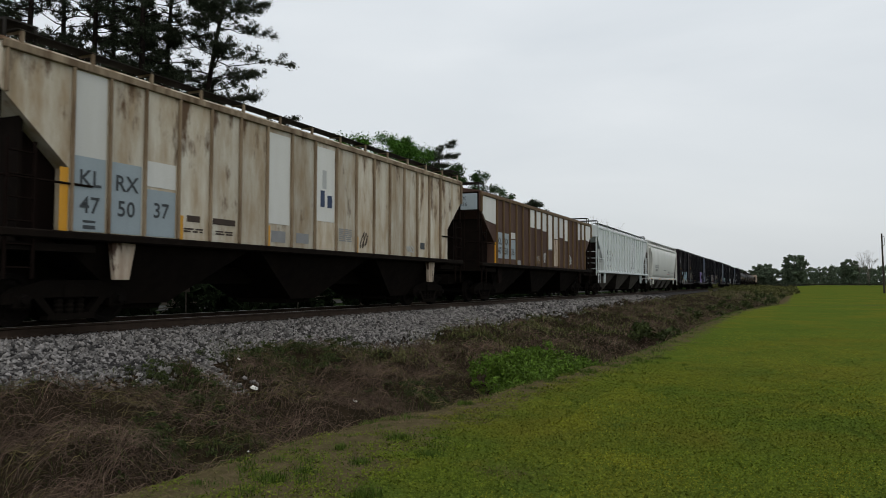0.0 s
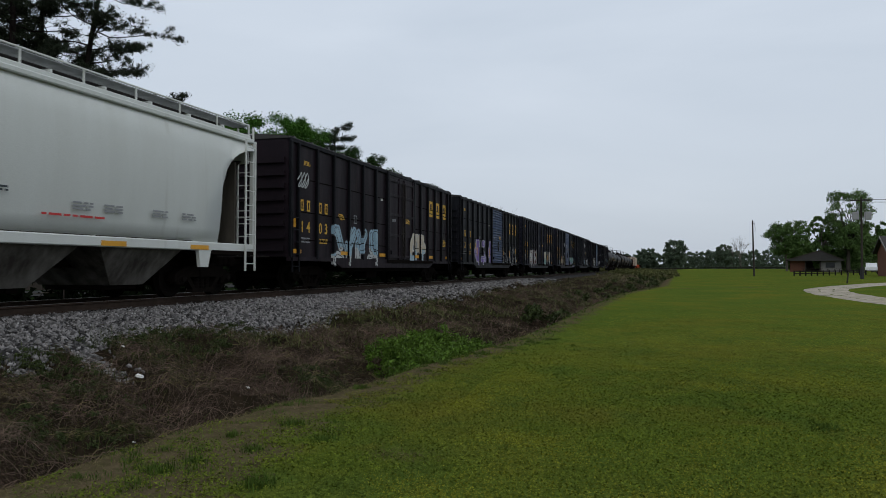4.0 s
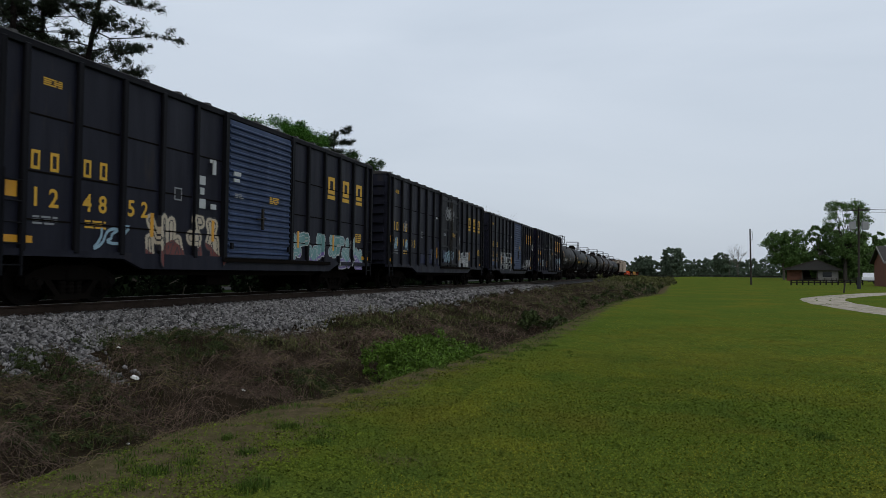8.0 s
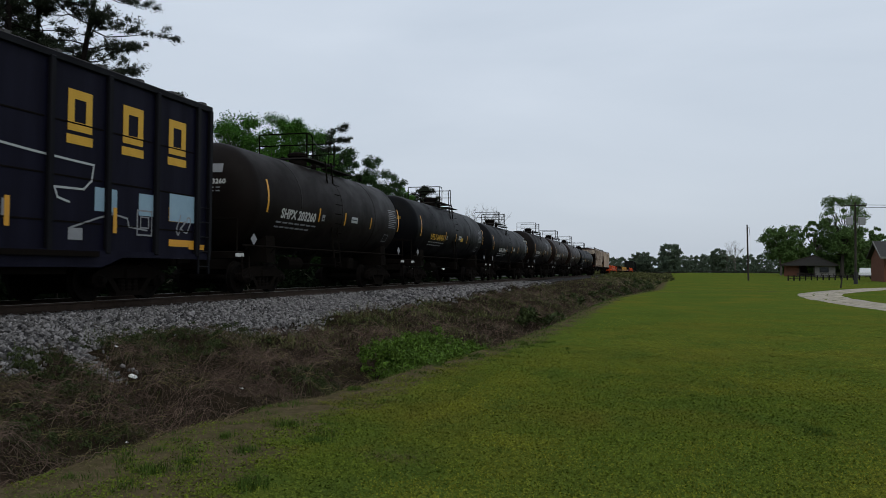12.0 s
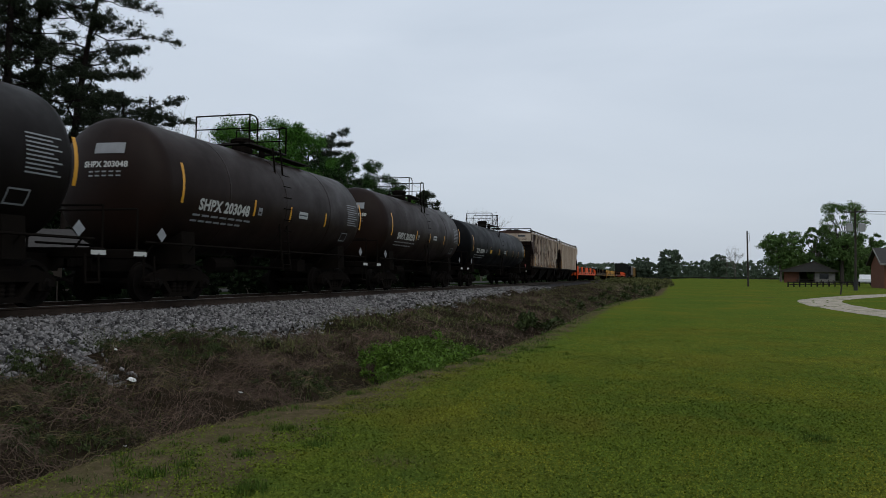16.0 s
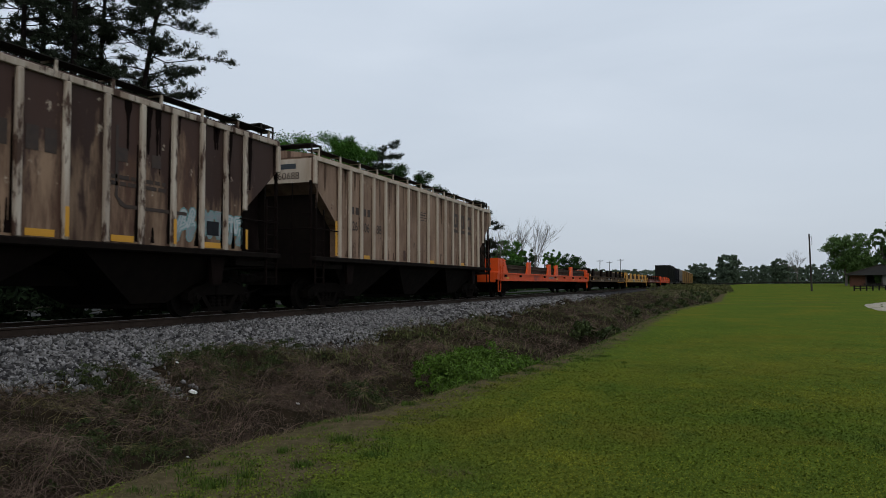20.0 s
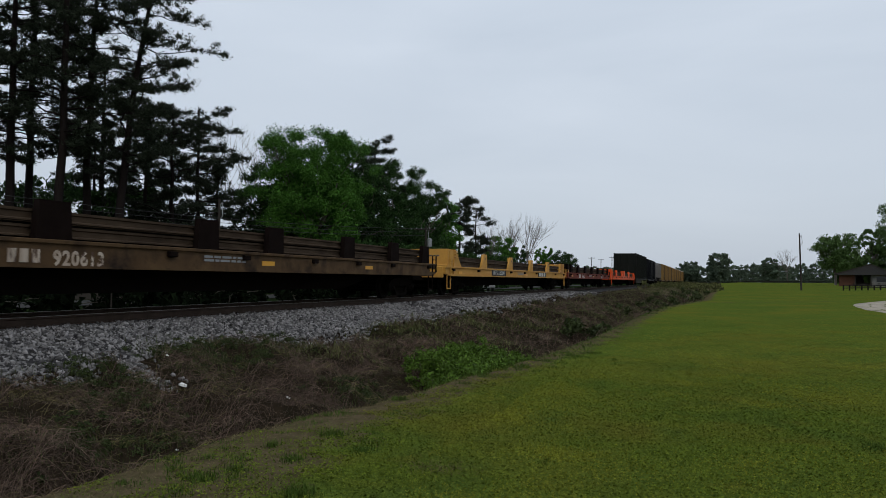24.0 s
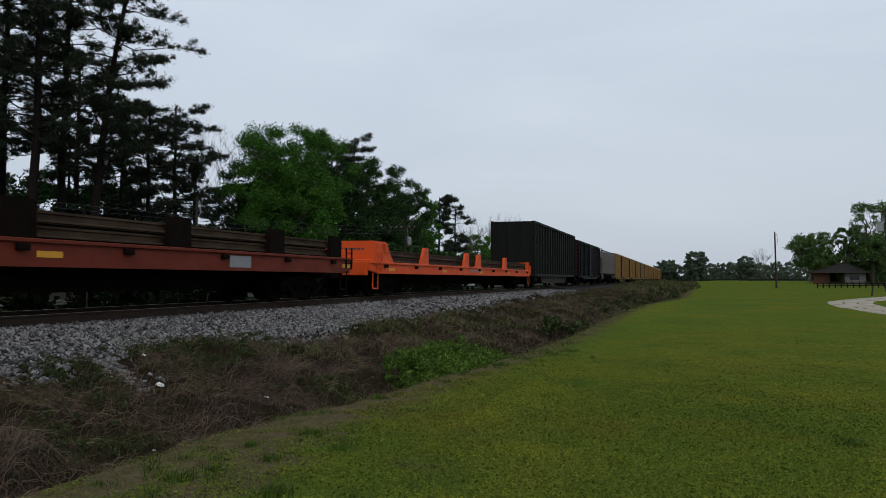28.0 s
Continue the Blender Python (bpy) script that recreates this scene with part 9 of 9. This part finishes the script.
def build_cover():
    rng = np.random.default_rng(12)
    stuff("ballast_stones", [scatter_stones(29000, 2.5, 24, 0.02, 0.048, 1), scatter_stones(6000, 24, 60, 0.045, 0.08, 2), scatter_stones(1900, 8.2, 9.9, 0.016, 0.038, 3, True)],
          "stone", "loose angular grey ballast stones", "ballast")
    sets = []
    for n, y0, y1, l, w in ((34000, 1.5, 22, 0.2, 0.006), (16000, 22, 60, 0.3, 0.014), (6000, 60, 170, 0.45, 0.05)):
        x, y = bank_points(n, y0, y1, rng)
        k = rng.random(len(x)) < 0.5 + 0.9 * lumps(x, y, 0.7) + 0.4 * near(x, y, TAN_SPOTS) - 0.6 * near(x, y, GREEN_SPOTS)
        x, y = x[k], y[k]
        sets.append(blades(x, y, l, w, rng, 0.6, 1.6, bank_top(x, y) + 0.03, 1.3))
    stuff("dead_grass", sets, "straw", "matted tan and grey dead grass on the bank", "dead grass")
    sets = []
    for n, y0, y1, l, w in ((21000, 1.5, 16, 0.34, 0.0055), (9000, 14, 45, 0.5, 0.012)):
        x, y = bank_points(n, y0, y1, rng, 0.03, 0.93)
        k = rng.random(len(x)) < 0.38 + 1.2 * lumps(x, y, 1.1) + 0.9 * near(x, y, TAN_SPOTS) - 0.5 * near(x, y, GREEN_SPOTS)
        sets.append(arching_stems(x[k], y[k], l, w, rng))
    stuff("dead_stalks", sets, "straw_red", "pinkish brown dead stems lying in tangles on the bank", "dead grass")
    x, y = bank_points(9000, 1.5, 20, rng, 0.0, 1.0)
    k = rng.random(len(x)) < 0.4 + 1.0 * lumps(x + 11, y, 0.9)
    stuff("pale_straw", [arching_stems(x[k], y[k], 0.3, 0.0055, rng, 0.06, 4)], "thatch", "pale straw tangled among the dead stems", "dead grass")
    x, y = bank_points(9000, 17, 120, rng, 0.1, 0.95)
    k = lumps(x + 70, y, 2.2) > 0.1
    x, y = x[k], y[k]
    stuff("far_dead_stalks", [blades(x, y, 0.3, 0.02, rng, 0.5, 1.4, bank_top(x, y), 1.1)], "straw_red", "reddish brown dead stalks on the far bank", "dead grass")
    x, y = bank_points(80000, 1.5, 40, rng, 0.0, 1.06)
    k = rng.random(len(x)) < 0.26 + 1.2 * lumps(x + 30, y, 1.1) + 1.6 * near(x, y, GREEN_SPOTS) + 0.3 * (x < -7.6)
    x, y = x[k], y[k]
    stuff("green_bank_grass", [blades(x, y, 0.16, 0.008, rng, 0.3, 1.1, bank_top(x, y), 0.8)], "bank_blade", "dark green grass growing through the dead bank", "grass")
    # leafy vines over the upper bank
    C, R = [], []
    for a, b, r in GREEN_SPOTS[:5] + GREEN_SPOTS[6:9]:
        for i in range(int(46 * r)):
            x, y = a + rng.normal(0, r * 0.42), b + rng.normal(0, r * 0.42)
            C.append((x, y, float(bank_top(np.array([x]), np.array([y]))[0]) + rng.uniform(0.02, 0.12)))
            R.append(rng.uniform(0.06, 0.15))
    stuff("bank_vines", [leaves(C, R, 60, 0.018, rng, 0.6, 1.2, 0.1)], "bank_leaf", "dark green leafy vines over the dead bank", "weeds")
    x, y = bank_points(62000, 13, 170, rng, 0.0, 0.98)
    k = lumps(x + 30, y, 2.6) > -0.4 + 0.35 * rng.random(len(x))
    x, y = x[k], y[k]
    stuff("rank_grass", [blades(x, y, 0.22, 0.02, rng, 0.4, 1.2, bank_top(x, y), 0.9)], "bank_green", "rank yellow-green grass on the far bank", "grass")
    # bright leafy weeds in the ditch
    C, R = [], []
    for i in range(820):
        u = rng.random()
        y = 12.4 + 2.2 * u + float(np.clip(rng.normal(0, 0.95), -1.9, 1.9))
        x = float(lawn_edge(y)) - 0.12 - u * 1.75
        if noise.noise((x * 1.7, y * 1.7, 0)) > -0.12:
            g = float(ground_z(x, y))
            C.append((x, y, g + rng.random() * (0.02 + 0.2 * u - g)))
            R.append(rng.uniform(0.08, 0.19))
    stuff("ditch_weeds", [leaves(C, R, 100, 0.026, rng, 0.9, 1.3, 0.0)], "weed", "bright green leafy weeds filling the ditch", "weeds")
    C, R = [], []
    for i in range(22):
        y = rng.uniform(24.5, 27.5)
        x = float(lawn_edge(y)) - 0.5 - rng.random() * 1.4
        C.append((x, y, float(ground_z(x, y)) + rng.uniform(0.05, 0.5)))
        R.append(rng.uniform(0.15, 0.3))
    for i in range(50):
        y = rng.uniform(34, 110)
        x = float(lawn_edge(y)) - 0.3 - rng.random() * 3.5
        C.append((x, y, float(ground_z(x, y)) + rng.uniform(0.02, 0.45)))
        R.append(rng.uniform(0.2, 0.5))
    stuff("ditch_shrubs", [leaves(C, R, 60, 0.09, rng, 0.7, 1.2, 0.2)], "bank_leaf", "low dark green shrubs along the ditch", "shrubs")
    C, R = [], []
    for i in range(360):
        y = rng.uniform(100, 330)
        x = rng.uniform(-9, 2)
        C.append((x, y, float(ground_z(x, y)) + rng.uniform(0.05, 0.6)))
        R.append(rng.uniform(0.3, 0.7))
    stuff("far_brush", [leaves(C, R, 60, 0.13, rng, 0.7, 1.2, 0.2)], "bank_green", "olive green brush beside the far track", "shrubs")
    # lawn: small leaves at every tilt, larger and fewer with distance; yellower clover in drifts
    green, yellow = [], []
    for n, r0, r1, size, tilt in ((340000, 4.2, 17.0, 0.0125, 0.5), (150000, 8.0, 38.0, 0.02, 0.3)):
        r = r0 + (r1 - r0) * rng.beta(1.5, 2.6, n)
        a = np.radians(rng.uniform(-46, 17, n))
        x, y = r * np.sin(a), r * np.cos(a)
        d = x - lawn_edge(y)
        soil = np.interp(y, [4, 5.5, 7.5, 9.5, 14, 60], [1.4, 1.1, 0.75, 0.35, 0.12, 0.0])
        edge = d < soil + 1
        edge[edge] = rng.random(edge.sum()) > np.clip(0.16 + (d[edge] - 0.25 * soil[edge]) / (soil[edge] + 0.5) + 0.85 * lumps(x[edge], y[edge], 0.4), 0.0, 1)
        k = ~edge & (d > -0.15)
        x, y, inner = x[k], y[k], (d - soil)[k]
        drift = lumps(x, y, 2.4) + 0.7 * lumps(x + 9, y, 0.7) + 0.5 * smooth(-1, 5, x) * (y < 14) + rng.normal(0, 0.25, len(x)) - 0.7 * (inner < 1.0) > 0.24
        green.append(clover(x[~drift], y[~drift], size, rng, tilt))
        yellow.append(clover(x[drift], y[drift], size * 0.9, rng, tilt))
    # the rest of the lawn round the standing place
    n = 60000
    r, a = 16 * np.sqrt(rng.random(n)), rng.uniform(0, 2 * np.pi, n)
    x, y = r * np.sin(a), r * np.cos(a)
    k = (x > lawn_edge(y) + 0.5 + 0.5 * rng.random(n)) & ((r < 5.0) | (np.abs(a - np.pi) < np.radians(160)))
    green.append(clover(x[k], y[k], 0.02, rng))
    stuff("lawn_grass", green, "blade", "short green mown grass", "grass")
    stuff("clover", yellow, "clover", "yellow-green clover in drifts over the lawn", "clover")
    n = 11000
    y = 3.5 + 14 * rng.random(n) ** 1.6
    x = lawn_edge(y) - 0.25 + np.abs(rng.normal(0, 0.6, n)) * np.interp(y, [4, 8, 12], [1.2, 0.6, 0.2])
    stuff("edge_thatch", [short_blades(x, y, 0.05, 0.004, rng, 1.45)], "thatch", "dry straw lying on the bare soil at the lawn's edge", "dead grass")
    sets = []
    for x, y, r in ((-3.47, 6.62, 0.12), (-3.65, 4.84, 0.11), (-2.76, 4.77, 0.13), (-3.55, 5.14, 0.07), (-3.3, 5.6, 0.09), (-2.9, 6.1, 0.1), (-3.75, 6.0, 0.06), (1.45, 7.93, 0.12)):
        m = int(2600 * r)
        sets.append(blades(x + rng.normal(0, r * 0.6, m), y + rng.normal(0, r * 0.6, m), 0.075, 0.006, rng, 0.45, 0.8))
    for i in range(70):
        y = rng.uniform(3.6, 16)
        x = float(lawn_edge(y)) + abs(rng.normal(0, 0.6)) - 0.05
        r = rng.uniform(0.03, 0.09)
        m = int(1400 * r)
        sets.append(blades(x + rng.normal(0, r, m), y + rng.normal(0, r, m), rng.uniform(0.04, 0.07), 0.006, rng, 0.4, 0.8))
    for i in range(200):
        y = rng.uniform(14, 60)
        x = float(lawn_edge(y)) + rng.uniform(-0.35, 0.3)
        sets.append(blades(x + rng.normal(0, 0.2, 34), y + rng.normal(0, 0.3, 34), 0.06, 0.014, rng, 0.3, 1.2, None, 0.8))
    stuff("grass_tufts", sets, "blade_dark", "green tufts on the bare edge of the lawn", "grass")
    m = 700
    stuff("dry_spot", [short_blades(-2.1 + rng.normal(0, 0.13, m), 5.82 + rng.normal(0, 0.1, m), 0.04, 0.005, rng, 1.3)], "thatch", "small patch of dead straw in the lawn", "dead grass")


build_cover()


def litter(x, y, size, seed, label):
    rnd = random.Random(seed)
    g = Geo()
    n = 9
    ring = [(size * (0.7 + 0.5 * rnd.random()) * math.cos(2 * math.pi * i / n), size * 0.7 * (0.7 + 0.5 * rnd.random()) * math.sin(2 * math.pi * i / n)) for i in range(n)]
    v = [(a, b, 0) for a, b in ring] + [(a * 0.75, b * 0.75, size * rnd.uniform(0.35, 0.6)) for a, b in ring]
    g.add(v, [tuple(range(n - 1, -1, -1)), tuple(range(n, 2 * n))] + [(i, (i + 1) % n, n + (i + 1) % n, n + i) for i in range(n)])
    ob = new("litter", g.mesh("litter", "litter"))
    ob.matrix_basis = pose(x, y, gz(x, y) + float(hummock([x], [y])[0]) + 0.05, 10, 15, 30)
    tagged(ob, label, "litter", group="litter on the bank")


litter(-6.77, 8.56, 0.065, 1, "crumpled white litter on the dead grass")
litter(-5.92, 9.87, 0.035, 2, "small scrap of white litter on the bank")
litter(-5.6, 7.0, 0.02, 3, "small scrap of white litter on the bank")
litter(-7.9, 9.6, 0.032, 4, "small scrap of white litter on the bank")


# ---- the train rolls ----
def motions():
    for car, s in CARS:
        walk(car, [(t, pose(TRACK_X, place_along(s, t), RAIL_Z)) for t in range(0, 29, 2)])
    where = {car: s for car, s in CARS}
    for w, car, o in TURNING:
        s = where[car]
        turn = lambda t: math.degrees((place_along(s, 0) - place_along(s, t)) / 0.425)
        times = [0.0] + [k / 30 for k in range(1, 840) if -4 < place_along(s, k / 30) < 62] + [28.0]
        first = turn(times[1]) if len(times) > 2 else 0.0
        last = turn(times[-2]) if len(times) > 2 else 0.0
        walk(w, [(t, pose(0, o, 0.425, first if t == 0 else last if t == 28.0 else turn(t))) for t in times])


motions()
